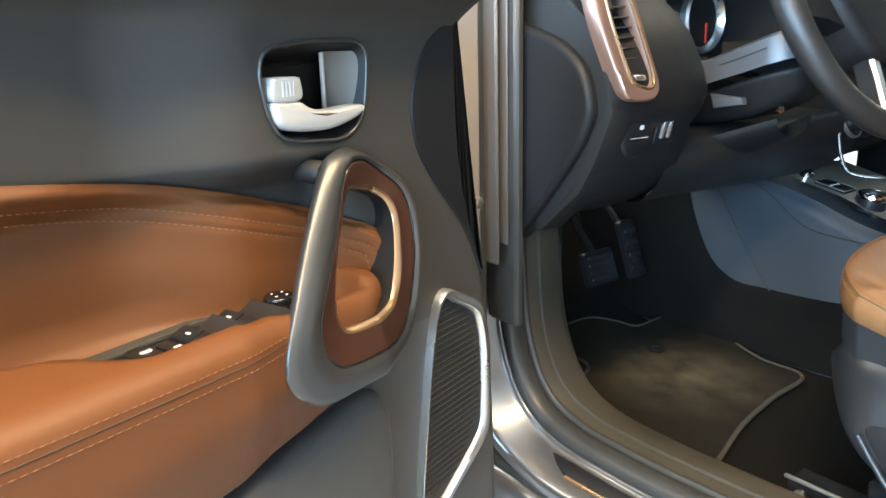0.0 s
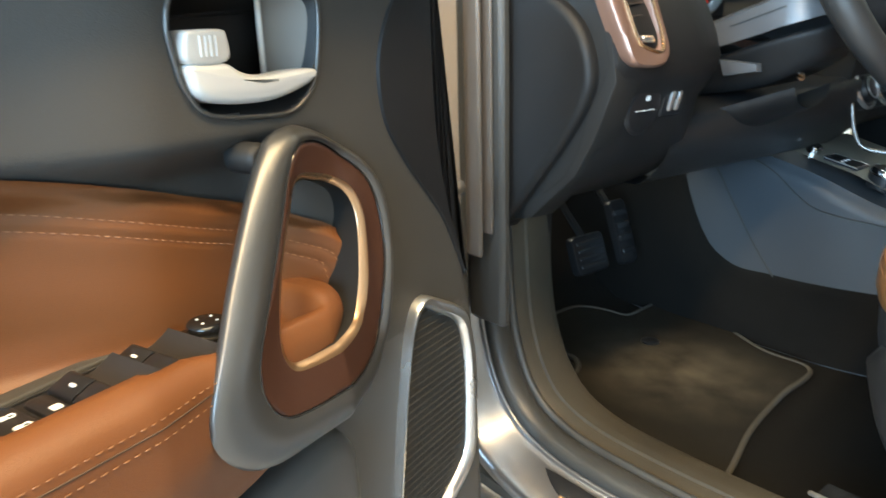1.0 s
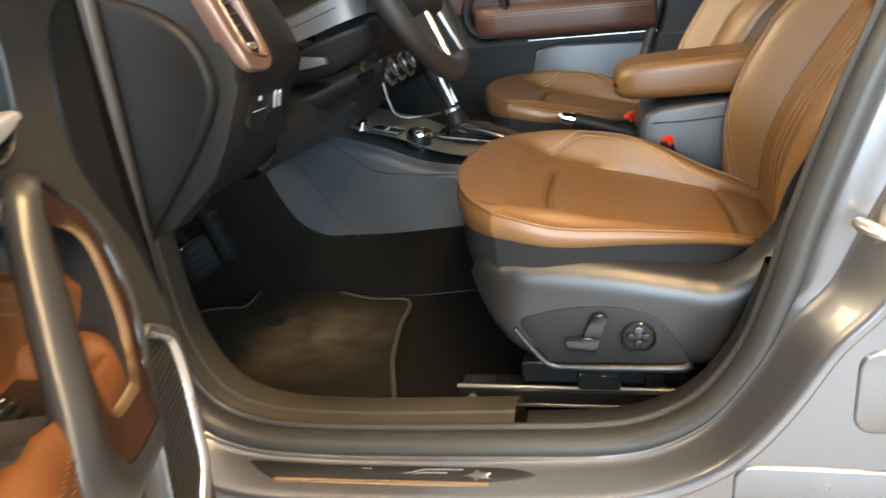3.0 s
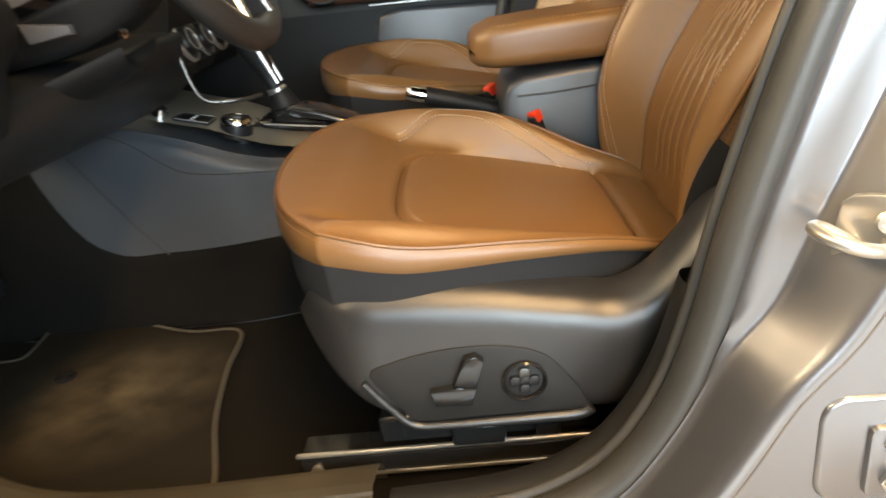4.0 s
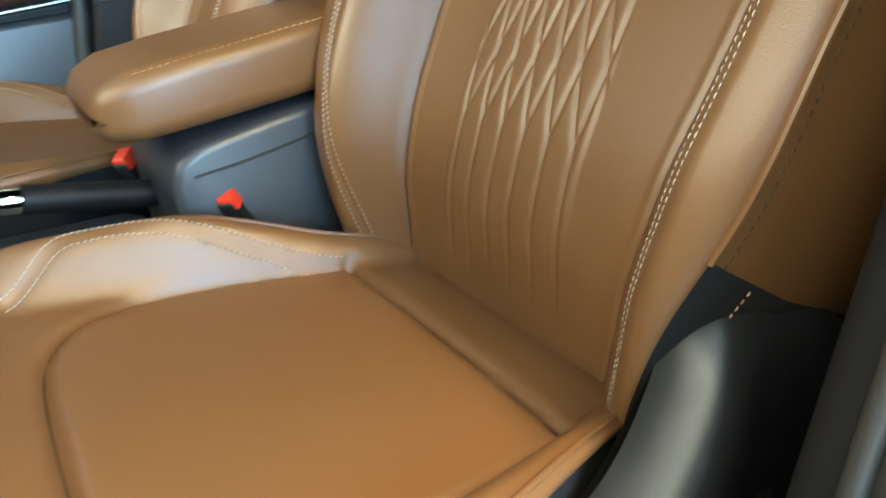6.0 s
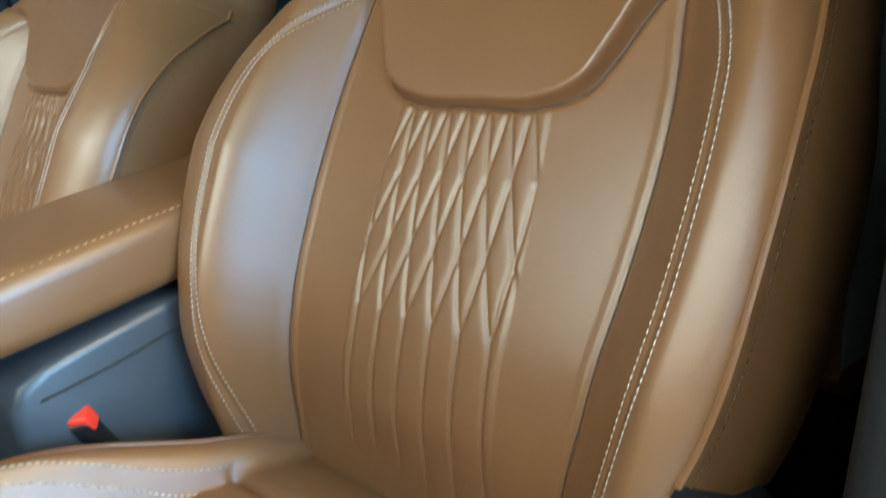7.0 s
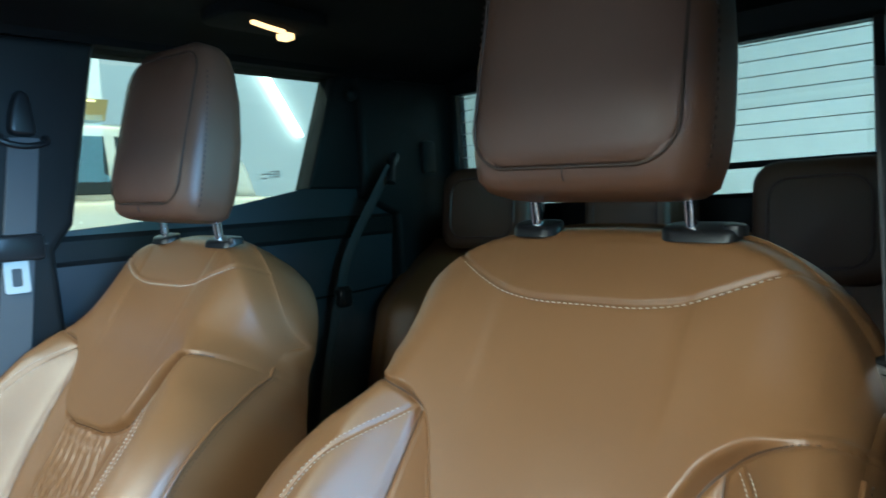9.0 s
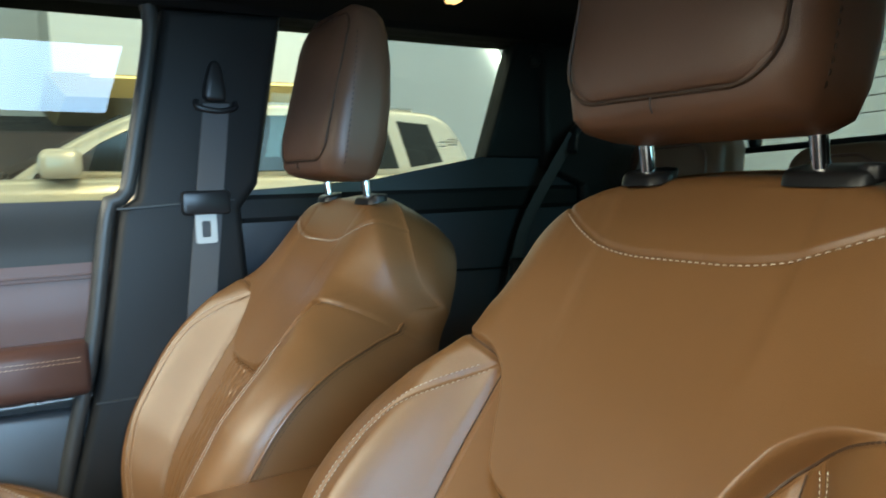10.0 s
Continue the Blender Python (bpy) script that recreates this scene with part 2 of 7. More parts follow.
def box(lo, hi, bevel=0.004):
    lo, hi = np.array(lo, float), np.array(hi, float)
    b = min(bevel, 0.45 * min(hi - lo))
    x0, y0, z0 = lo
    x1, y1, z1 = hi
    rings = []
    for z, i in ((z0, b), (z0 + b, 0), (z1 - b, 0), (z1, b)):
        rings.append([(x0 + i, y0 + b, z), (x0 + b, y0 + i, z), (x1 - b, y0 + i, z), (x1 - i, y0 + b, z),
                      (x1 - i, y1 - b, z), (x1 - b, y1 - i, z), (x0 + b, y1 - i, z), (x0 + i, y1 - b, z)])
    return loft(rings)


def lathe(profile, centre, axis, n=28):
    """Radius and height pairs turned round an axis through centre."""
    ax = np.array(axis, float)
    ax /= np.linalg.norm(ax)
    s = np.cross(ax, (0, 0, 1) if abs(ax[2]) < 0.9 else (1, 0, 0))
    s /= np.linalg.norm(s)
    t = np.cross(ax, s)
    a = np.arange(n) * 2 * math.pi / n
    ring = np.cos(a)[:, None] * s + np.sin(a)[:, None] * t
    return loft([np.array(centre) + ax * h + ring * max(r, 1e-4) for r, h in profile])


def rounded(w, h, r, n=5, c=(0, 0)):
    """A rounded rectangle's outline, counterclockwise."""
    out = []
    for cx, cy, a0 in ((w / 2 - r, h / 2 - r, 0), (-w / 2 + r, h / 2 - r, 90), (-w / 2 + r, -h / 2 + r, 180), (w / 2 - r, -h / 2 + r, 270)):
        for k in range(n + 1):
            a = radians(a0 + 90 * k / n)
            out.append((c[0] + cx + r * math.cos(a), c[1] + cy + r * math.sin(a)))
    return np.array(out)


def dashes(pts, normals, length=0.0048, gap=0.0028, width=0.0011, lift=0.0006):
    """Stitches along a line on a surface."""
    p, nr = np.array(pts, float), np.array(normals, float)
    s = np.r_[0, np.cumsum(np.linalg.norm(np.diff(p, axis=0), axis=1))]
    at = lambda q, arr: np.array([np.interp(q, s, arr[:, k]) for k in range(3)])
    geos, q = [], 0.0
    while q + length < s[-1]:
        a, b, n = at(q, p), at(q + length, p), at(q + length / 2, nr)
        n /= np.linalg.norm(n) + 1e-9
        t = (b - a) / (np.linalg.norm(b - a) + 1e-9)
        w = np.cross(n, t) * width / 2
        m = (a + b) / 2 + n * (lift + width * 0.45)
        a, b = a + n * lift * 0.2, b + n * lift * 0.2
        v = [a - w * 0.6, a + w * 0.6, m - t * length * 0.25 + w, m - t * length * 0.25 - w, m + t * length * 0.25 + w, m + t * length * 0.25 - w, b + w * 0.6, b - w * 0.6]
        geos.append((np.array(v), [(0, 1, 2, 3), (3, 2, 4, 5), (5, 4, 6, 7), (1, 0, 7, 6), (0, 3, 5, 7), (1, 6, 4, 2)]))
        q += length + gap
    return join(*geos)


def smooth01(x, a, b):
    t = np.clip((np.asarray(x, float) - a) / (b - a), 0, 1)
    return t * t * (3 - 2 * t)


def interp(x, xs, ys):
    return np.interp(x, xs, ys)


def soft_interp(x, xs, ys):
    """Smooth interpolation through knots."""
    xs, ys = np.array(xs, float), np.array(ys, float)
    m = np.gradient(ys, xs)
    x = np.clip(x, xs[0], xs[-1])
    i = np.clip(np.searchsorted(xs, x) - 1, 0, len(xs) - 2)
    h = xs[i + 1] - xs[i]
    t = (x - xs[i]) / h
    return ((2 * t**3 - 3 * t**2 + 1) * ys[i] + (t**3 - 2 * t**2 + t) * h * m[i] + (-2 * t**3 + 3 * t**2) * ys[i + 1] + (t**3 - t**2) * h * m[i + 1])


def px(x0, s=1):
    """Lays outlines of y, z at x0; depth goes to -x when s is -1."""
    return lambda p, d: np.stack([np.full(len(p), x0 + s * d), p[:, 0], p[:, 1]], 1)


def pz(z0):
    return lambda p, d: np.stack([p[:, 0], p[:, 1], np.full(len(p), z0 + d)], 1)

# ---------------------------------------------------------------- seats
EH, NN = np.array([0, -0.5417, 0.8406]), np.array([0, 0.8406, 0.5417])
CF, CN = np.array([0, 0.976, 0.214]), np.array([0, -0.214, 0.976])
BIB_A = [0.0, 0.060, 0.085, 0.100, 0.112, 0.125, 0.138, 0.155, 0.195, 0.300]
BIB_H = [0.287, 0.289, 0.297, 0.309, 0.331, 0.360, 0.383, 0.399, 0.414, 0.445]


# the seat tops and headrests sit slightly lower on the door side
LEAN = 0.042


def back_half(h, inner=False, side=0):
    """Half width of the backrest; the bolster by the console bulges further out and is nipped in below the shoulder."""
    outer = soft_interp(h, [-0.06, 0.03, 0.10, 0.20, 0.30, 0.40, 0.48, 0.54, 0.62], [0.181, 0.214, 0.239, 0.251, 0.249, 0.234, 0.233, 0.236, 0.226])
    full = soft_interp(h, [-0.06, -0.036, -0.01, 0.03, 0.09, 0.14, 0.20, 0.27, 0.32, 0.36, 0.40, 0.45, 0.49, 0.54, 0.62], [0.192, 0.216, 0.243, 0.263, 0.276, 0.287, 0.296, 0.295, 0.287, 0.271, 0.248, 0.231, 0.228, 0.229, 0.220])
    full = full + (0.022 if side > 0 else -0.006) * smooth01(h, 0.41, 0.46) * smooth01(0.62 - h, 0.0, 0.10)
    return np.where(inner, full, outer)


def bib_line(a):
    return soft_interp(np.abs(a), BIB_A, BIB_H)


def seam_a(h, inner=False):
    """The double-stitched line on the side bolsters."""
    line = soft_interp(h, [-0.05, 0.04, 0.09, 0.13, 0.20, 0.27, 0.30, 0.335, 0.375, 0.41, 0.5], [0.164, 0.187, 0.198, 0.206, 0.213, 0.213, 0.209, 0.197, 0.177, 0.154, 0.12])
    return line + np.where(inner, 0.014 * smooth01(0.40 - h, 0.0, 0.12), 0.0)


def insert_a(h, inner=False):
    line = soft_interp(h, [-0.05, 0.03, 0.08, 0.12, 0.17, 0.22, 0.27, 0.31, 0.36, 0.45], [0.122, 0.136, 0.144, 0.148, 0.154, 0.158, 0.159, 0.157, 0.150, 0.146])
    wide = soft_interp(h, [-0.05, 0.04, 0.10, 0.17, 0.23, 0.31, 0.38, 0.45], [0.156, 0.157, 0.159, 0.162, 0.163, 0.162, 0.157, 0.150])
    return np.where(inner, wide, line)


def quilt(a, h):
    """Depth of the stitched lattice: upright channels below, long lozenges above."""
    pitch = interp(h, [0.0, 0.11, 0.29], [0.0285, 0.0275, 0.0193])
    u = a / pitch
    k = 8.3 * (h - 0.112)
    inside = smooth01(interp(h, [0.10, 0.13, 0.29], [2.75, 2.9, 3.65]) - np.abs(u), -0.15, 0.05)

    def line(v):
        d = np.abs(v - np.round(v)) * pitch
        return np.exp(-((d / 0.0013) ** 2)) + 0.45 * np.exp(-((d / 0.0042) ** 2))

    up = line(u - 0.5) * smooth01(0.124 - h, -0.010, 0.008) * smooth01(h, -0.02, 0.02)
    lat = np.maximum(line(u - 0.5 - k), line(u - 0.5 + k)) * smooth01(h - 0.110, -0.004, 0.010)
    return -0.0022 * np.maximum(up * inside, lat * inside) + 0.0018 * inside * smooth01(h, 0.0, 0.05)


def back_depth(a, h, side=1):
    aa = np.abs(a)
    mid = soft_interp(h, [-0.06, -0.01, 0.04, 0.10, 0.18, 0.27, 0.40, 0.50, 0.60, 0.66], [-0.050, -0.024, 0.002, 0.017, 0.022, 0.022, 0.017, 0.012, 0.004, 0.0])
    amp = soft_interp(h, [-0.06, 0.0, 0.08, 0.18, 0.28, 0.36, 0.42, 0.48, 0.56, 0.64], [0.062, 0.064, 0.068, 0.071, 0.070, 0.056, 0.038, 0.024, 0.010, 0.0])
    amp = amp * np.where(a * side > 0, interp(h, [0.22, 0.35], [0.92, 0.68]), 1.0)
    ia = insert_a(h, a * side > 0)
    hb = bib_line(a)
    slope = (bib_line(aa + 0.002) - bib_line(aa - 0.002)) / 0.004
    db = (h - hb) / np.sqrt(1 + slope**2)
    lift = smooth01(aa, ia - 0.012, ia + np.where(a * side > 0, 0.050, 0.072))
    d = mid + amp * lift - 0.010 * (aa / 0.16) ** 2 * (1 - lift)
    bowl = soft_interp(h, [-0.06, 0.30, 0.36, 0.40, 0.44, 0.50, 0.56, 0.66], [0.045, 0.042, 0.035, 0.028, 0.020, 0.009, 0.002, 0.0])
    on = smooth01(db, -0.002, 0.009)
    d = d * (1 - on) + (mid + 0.002 + bowl * (np.minimum(aa, 0.203) / 0.205) ** 3.6) * on
    w = back_half(h, a * side > 0, side)
    fall = np.where(a * side > 0, 0.030 * smooth01(h, 0.42, 0.56), 0.060 * smooth01(h, 0.39, 0.53))
    d = d - fall * np.clip((aa / w - 0.56) / 0.44, 0, 1) ** 2.4
    # the bolster rolls over to the piped edge, which runs further back towards the shoulder
    rim_in = soft_interp(h, [-0.06, 0.02, 0.12, 0.20, 0.24, 0.29, 0.34, 0.39, 0.44, 0.47, 0.52, 0.57, 0.64], [0.000, 0.020, 0.038, 0.043, 0.042, 0.030, 0.002, -0.045, -0.092, -0.101, -0.084, -0.066, -0.054])
    rim_out = soft_interp(h, [-0.06, 0.02, 0.12, 0.20, 0.28, 0.34, 0.40, 0.46, 0.56, 0.64], [0.000, 0.045, 0.068, 0.076, 0.066, 0.040, 0.000, -0.050, -0.080, -0.060])
    piped = np.where(a * side > 0, rim_in, rim_out)
    x0 = interp(h, [0.36, 0.46], [0.80, 0.64])
    x = np.clip((aa / w - x0) / (1 - x0), 0, 1)
    d = d - np.maximum(mid + np.where(h > hb, bowl, amp) - fall - piped, 0.010) * (1 - np.sqrt(1 - 0.995 * x**2))
    d = d + 0.0026 * smooth01(db, 0.0, 0.007) * smooth01(0.10 - db, -0.10, 0.05) - 0.0050 * np.exp(-((db / 0.0032) ** 2))
    below = smooth01(-db, 0.0, 0.006)
    d = d - 0.0045 * np.exp(-(((aa - ia) / 0.0035) ** 2)) * below
    d = d - 0.0018 * np.exp(-(((aa - seam_a(h, a * side > 0)) / 0.0022) ** 2)) * below
    d = d + quilt(a, h) * below
    hy = 0.522 + 2.1 * np.clip(aa - 0.035, 0, 1) ** 2 + 0.10 * np.clip(aa - 0.10, 0, 1)
    d = d - 0.0028 * np.exp(-(((h - hy) / 0.0026) ** 2)) * (aa < 0.19)
    return d


def back_top(s):
    s = np.abs(s)
    return 0.630 - 0.028 * s**2 - 0.050 * s**4 - 0.058 * s**8


def pick(verts, faces, keep):
    """The faces for which keep is true, with only their own points."""
    f = np.array(faces)[keep]
    used, inv = np.unique(f, return_inverse=True)
    return verts[used], [tuple(int(k) for k in q) for q in inv.reshape(f.shape)]


def build_backrest(seat, x0, dy, side):
    b0 = np.array([x0, 0.075 + dy, 0.931])
    lay = lambda a, h, d: b0 + a[..., None] * np.array([1, 0, 0]) + (h + LEAN * a * smooth01(h, 0.40, 0.60))[..., None] * EH + d[..., None] * NN
    depth = lambda a, h: back_depth(a, h, side)
    half = lambda a, h: back_half(h, a * side > 0, side)
    n = m = 420 if side > 0 else 240
    s, q = np.meshgrid(np.sin(np.linspace(-1, 1, n) * math.pi / 2 * 0.86) / math.sin(math.pi / 2 * 0.86), np.linspace(0, 1, m), indexing="ij")
    h = -0.06 + q * (back_top(s) + 0.06)
    a = s * half(s, h)
    d = depth(a, h) - 0.036 * smooth01(q, 0.93, 1.0) ** 2.2
    pts = lay(a, h, d)
    v, f = grid(pts)
    ca, ch = (0.25 * (g[:-1, :-1] + g[1:, :-1] + g[1:, 1:] + g[:-1, 1:]).reshape(-1) for g in (a, h))
    top = ch > bib_line(ca)
    mid = ~top & (np.abs(ca) < insert_a(ch, ca * side > 0))
    part("shoulder_panel", pick(v, f, top), LEATHER, seat, "smooth tan leather shoulder panel", 180)
    part("quilted_panel", pick(v, f, mid), LEATHER, seat, "tan leather panel quilted in lozenges and channels", 180)
    part("bolster", pick(v, f, ~top & ~mid & (ca < 0)), LEATHER, seat, "", 180)
    part("bolster", pick(v, f, ~top & ~mid & (ca > 0)), LEATHER, seat, "", 180)
    # side wrap and back panel
    rim = np.concatenate([pts[0, :], pts[1:, -1], pts[-1, -2::-1]])
    cen = b0 + 0.3 * EH
    outw = rim - cen
    outw -= (outw @ NN)[:, None] * NN
    outw /= np.linalg.norm(outw, axis=1)[:, None]
    depth0 = (rim - b0) @ NN
    foot = -0.150 + 0.010 * smooth01((rim - b0) @ EH, 0.40, 0.60)
    rows = [rim]
    swell = np.where((rim[:, :1] - x0) * side > 0, 0.3, 1.0)
    for frac, o in ((0.06, 0.003), (0.35, 0.012), (0.75, 0.010), (1.0, -0.008)):
        back = depth0 * (1 - frac) + foot * frac
        rows.append(rim - (depth0 - back)[:, None] * NN + outw * o * swell)
    v, f = grid(np.array(rows))
    rim_h = ((rim - b0) @ EH)
    wv = np.tile(rim_h, len(rows))
    low = np.array([wv[list(k)].mean() for k in f]) < 0.078
    part("side_wrap", pick(v, f, ~low), LEATHER, seat, "tan leather side of the backrest", 180)
    for sg in (-1, 1):
        on_side = np.array([v[list(k), 0].mean() for k in f]) * sg > x0 * sg
        part("side_cloth", pick(v, f, low & on_side), FABRIC, seat, "black cloth at the foot of the backrest", 180)
        seam = (rim_h < 0.074) & ((rim[:, 0] - x0) * sg > 0)
        line = (rows[1] * 0.55 + rows[2] * 0.45)[seam]
        part("stitching", dashes(line, np.tile([sg, 0.3, 0.1], (len(line), 1)), 0.0036, 0.0020, 0.0008), THREAD, seat)
    part("back_panel", (rows[-1], [tuple(range(len(rim)))]), PLASTIC, seat, "dark plastic back panel")
    # piping along the edge, above the hinge covers
    for sg in (-1, 1):
        hh = np.linspace(0.076, 0.440 if sg * side > 0 else 0.405, 70)
        e = lay(sg * half(sg, hh) * 1.004, hh, depth(sg * half(sg, hh), hh) + 0.001)
        part("piping", tube(e, 0.0024, 8), PIPING, seat)
        st = lay(sg * (half(sg, hh) + 0.0052), hh, depth(sg * half(sg, hh), hh) - 0.0048)
        part("stitching", dashes(st, np.tile(np.array([sg * 0.95, 0, 0]) + 0.3 * NN, (70, 1)), 0.0036, 0.0024, 0.0007), THREAD_DARK, seat)
        # double row on the bolster
        hh = np.linspace(-0.045, 0.435, 70)
        for off in (-0.0042, 0.0042):
            aa = sg * (seam_a(hh, sg * side > 0) + off)
            keep = hh < bib_line(aa) - 0.006
            line = lay(aa[keep], hh[keep], depth(aa[keep], hh[keep]))
            part("stitching", dashes(line, np.tile(NN, (len(line), 1)), 0.0036, 0.0016, 0.0007), THREAD_PALE, seat)
        # hinge cover at the foot of the backrest
        xo = x0 + sg * 0.232
        cover = spline([(0.040, 0.995), (0.055, 0.965), (0.060, 0.925), (0.06, 0.87), (0.0, 0.85), (-0.06, 0.93), (-0.05, 0.99), (0.0, 1.005)], 40, True) + np.array([dy, 0])
        part("hinge_cover", slab(cover, px(xo - sg * 0.05, sg), 0.0, 0.052, 0.012, 3), PLASTIC_SOFT, seat, "black hinge cover")
    # dark seams round the shoulder panel and the insert
    aa = np.linspace(-0.215, 0.215, 160)
    hb = bib_line(aa)
    part("seam", tube(lay(aa, hb, depth(aa, hb) + 0.0002), 0.0011, 6), SEAM_DARK, seat, "dark seam under the shoulder panel")
    for sg in (-1, 1):
        hh = np.linspace(-0.05, 0.40, 90)
        hh = hh[hh < bib_line(insert_a(hh, sg * side > 0)) - 0.002]
        aa = sg * insert_a(hh, sg * side > 0)
        part("seam", tube(lay(aa, hh, depth(aa, hh) + 0.0001), 0.0008, 6), SEAM_DARK, seat)
    # yoke stitching in a paler thread
    aa = np.linspace(-0.165, 0.165, 80)
    hy = 0.522 + 2.1 * np.clip(np.abs(aa) - 0.035, 0, 1) ** 2 + 0.10 * np.clip(np.abs(aa) - 0.10, 0, 1) - 0.004
    part("stitching", dashes(lay(aa, hy, depth(aa, hy)), np.tile(NN, (80, 1)), 0.0042, 0.0022, 0.0010), THREAD_PALE, seat)
    # stitches in the quilted lines
    rows = []
    for i in range(-4, 4):
        hh = np.linspace(0.0, 0.116, 24)
        aa = (i + 0.5) * interp(hh, [0.0, 0.11, 0.29], [0.0285, 0.0275, 0.0193])
        if abs(i + 0.5) < 2.8:
            rows.append((aa, hh))
    for i in range(-7, 7):
        for sg in (-1, 1):
            hh = np.linspace(0.113, 0.295, 60)
            uu = i + 0.5 + sg * 8.3 * (hh - 0.112)
            aa = uu * interp(hh, [0.0, 0.11, 0.29], [0.0285, 0.0275, 0.0193])
            keep = (np.abs(uu) < interp(hh, [0.10, 0.13, 0.29], [2.75, 2.9, 3.65])) & (hh < bib_line(aa) - 0.004)
            if keep.sum() > 6:
                rows.append((aa[keep], hh[keep]))
    geo = [dashes(lay(aa, hh, depth(aa, hh)), np.tile(NN, (len(aa), 1)), 0.0036, 0.0026, 0.0007, 0.0002) for aa, hh in rows]
    part("quilt_stitching", join(*geo), THREAD_QUILT, seat)


def build_headrest(seat, x0, dy, z0=1.570, y0=-0.182):
    def put(name, geo, mat, parent, label="", smooth=40):
        v = np.array(geo[0], float)
        v[:, 2] += LEAN * (v[:, 0] - x0)
        return part(name, (v, geo[1]), mat, parent, label, smooth)

    up = np.array([0, -math.sin(0.20), math.cos(0.20)])
    fw = np.array([0, math.cos(0.20), math.sin(0.20)])
    c0 = np.array([x0, y0 + dy, z0])
    rings = []
    hs = [-0.090, -0.087, -0.078, -0.055, -0.02, 0.04, 0.10, 0.145, 0.168, 0.180, 0.186]
    ws = [0.094, 0.106, 0.114, 0.119, 0.122, 0.123, 0.120, 0.113, 0.104, 0.090, 0.070]
    ds = [0.030, 0.040, 0.048, 0.052, 0.054, 0.052, 0.046, 0.038, 0.031, 0.024, 0.014]
    for h, w, d in zip(hs, ws, ds):
        o = rounded(2 * w, 2 * d, min(0.030, d * 0.85), 9)
        bow = -0.010 * (o[:, 0] / 0.135) ** 2
        rings.append(c0 + o[:, :1] * np.array([1, 0, 0]) + (o[:, 1:] - d * 0.2 - 0.040 + bow[:, None] * (o[:, 1:] > 0)) * fw + h * up)
    hr = put("headrest", loft(rings), SHADED_LEATHER, seat, "leather headrest, darkened for the roof's shade", 180)
    # front pad framed by a groove
    o = rounded(0.210, 0.236, 0.040, 10, (0.0, 0.048))
    rows = []
    for sc in (0.02, 0.25, 0.5, 0.7, 0.84, 0.92, 0.965, 1.0):
        q = np.array([0, 0.048]) + (o - np.array([0, 0.048])) * sc
        base = np.interp(q[:, 1], hs, [d * 0.8 for d in ds]) - 0.040 - 0.010 * (q[:, 0] / 0.135) ** 2
        dd = base + 0.0050 * (1 - sc**6) - 0.0025 * float(smooth01(sc, 0.94, 1.0))
        rows.append(c0 + q[:, :1] * np.array([1, 0, 0]) + dd[:, None] * fw + q[:, 1:] * up)
    put("front_pad", loft(rows), SHADED_LEATHER, hr, "inset headrest pad", 180)
    put("groove", tube(rows[-1] + 0.0024 * fw, 0.0017, 6, True), SEAM_DARK, hr, "dark recessed seam")
    cs = np.array([c0 + h * up + (np.interp(h, hs, [d * 0.8 for d in ds]) - 0.0385) * fw for h in np.linspace(-0.083, -0.072, 8)])
    put("seam", tube(cs, 0.0009, 6), SEAM_DARK, hr)
    for sg in (-1, 1):
        ln = np.array([c0 + sg * np.interp(h, hs, ws) * 1.003 * np.array([1, 0, 0]) + (-0.030 + 0.006 * math.sin(h * 8)) * fw + h * up for h in np.linspace(-0.07, 0.14, 60)])
        put("stitching", dashes(ln, np.tile([sg, 0.3, 0], (60, 1)), 0.005, 0.003, 0.0015), THREAD_DARK, hr)
        foot = np.array([x0 + sg * 0.0825, -0.253 + dy, 1.425])
        top = foot + np.array([0, 0.014, 0.13])
        put("post", tube(np.linspace(foot, top, 8), 0.0068, 14), CHROME, hr, "chrome headrest post")
        wide = 0.027 if sg > 0 else 0.036
        o = rounded(2 * wide, 0.034, 0.016, 6, (x0 + sg * 0.0825 - (0.008 if sg < 0 else 0), -0.252 + dy))
        col = put("collar", slab(o, lambda p, d: np.stack([p[:, 0], p[:, 1] - 0.3 * d, 1.4385 + d - 0.20 * (p[:, 1] + 0.252 - dy)], 1), -0.004, 0.0065, 0.004, 3), BLACK_SATIN, hr, "black post collar")
        if sg < 0:
            put("button", slab(rounded(0.02, 0.024, 0.009, 5, (x0 - 0.0825 - 0.037, -0.254 + dy)), pz(1.4365), 0, 0.0105, 0.004, 2), BLACK_SATIN, col)


def cush_half(f):
    return soft_interp(f, [-0.08, 0.0, 0.1, 0.2, 0.3, 0.36, 0.43], [0.165, 0.188, 0.218, 0.243, 0.259, 0.252, 0.238])


def cush_inner(f):
    return soft_interp(f, [-0.08, 0.0, 0.1, 0.2, 0.3, 0.43], [0.150, 0.160, 0.176, 0.188, 0.196, 0.205])


def cush_seam(f):
    """The double seam on the inner face of the bolster by the console."""
    return cush_inner(f) + 0.028 * smooth01(f, -0.02, 0.22) * smooth01(0.312 - f, 0.0, 0.075)


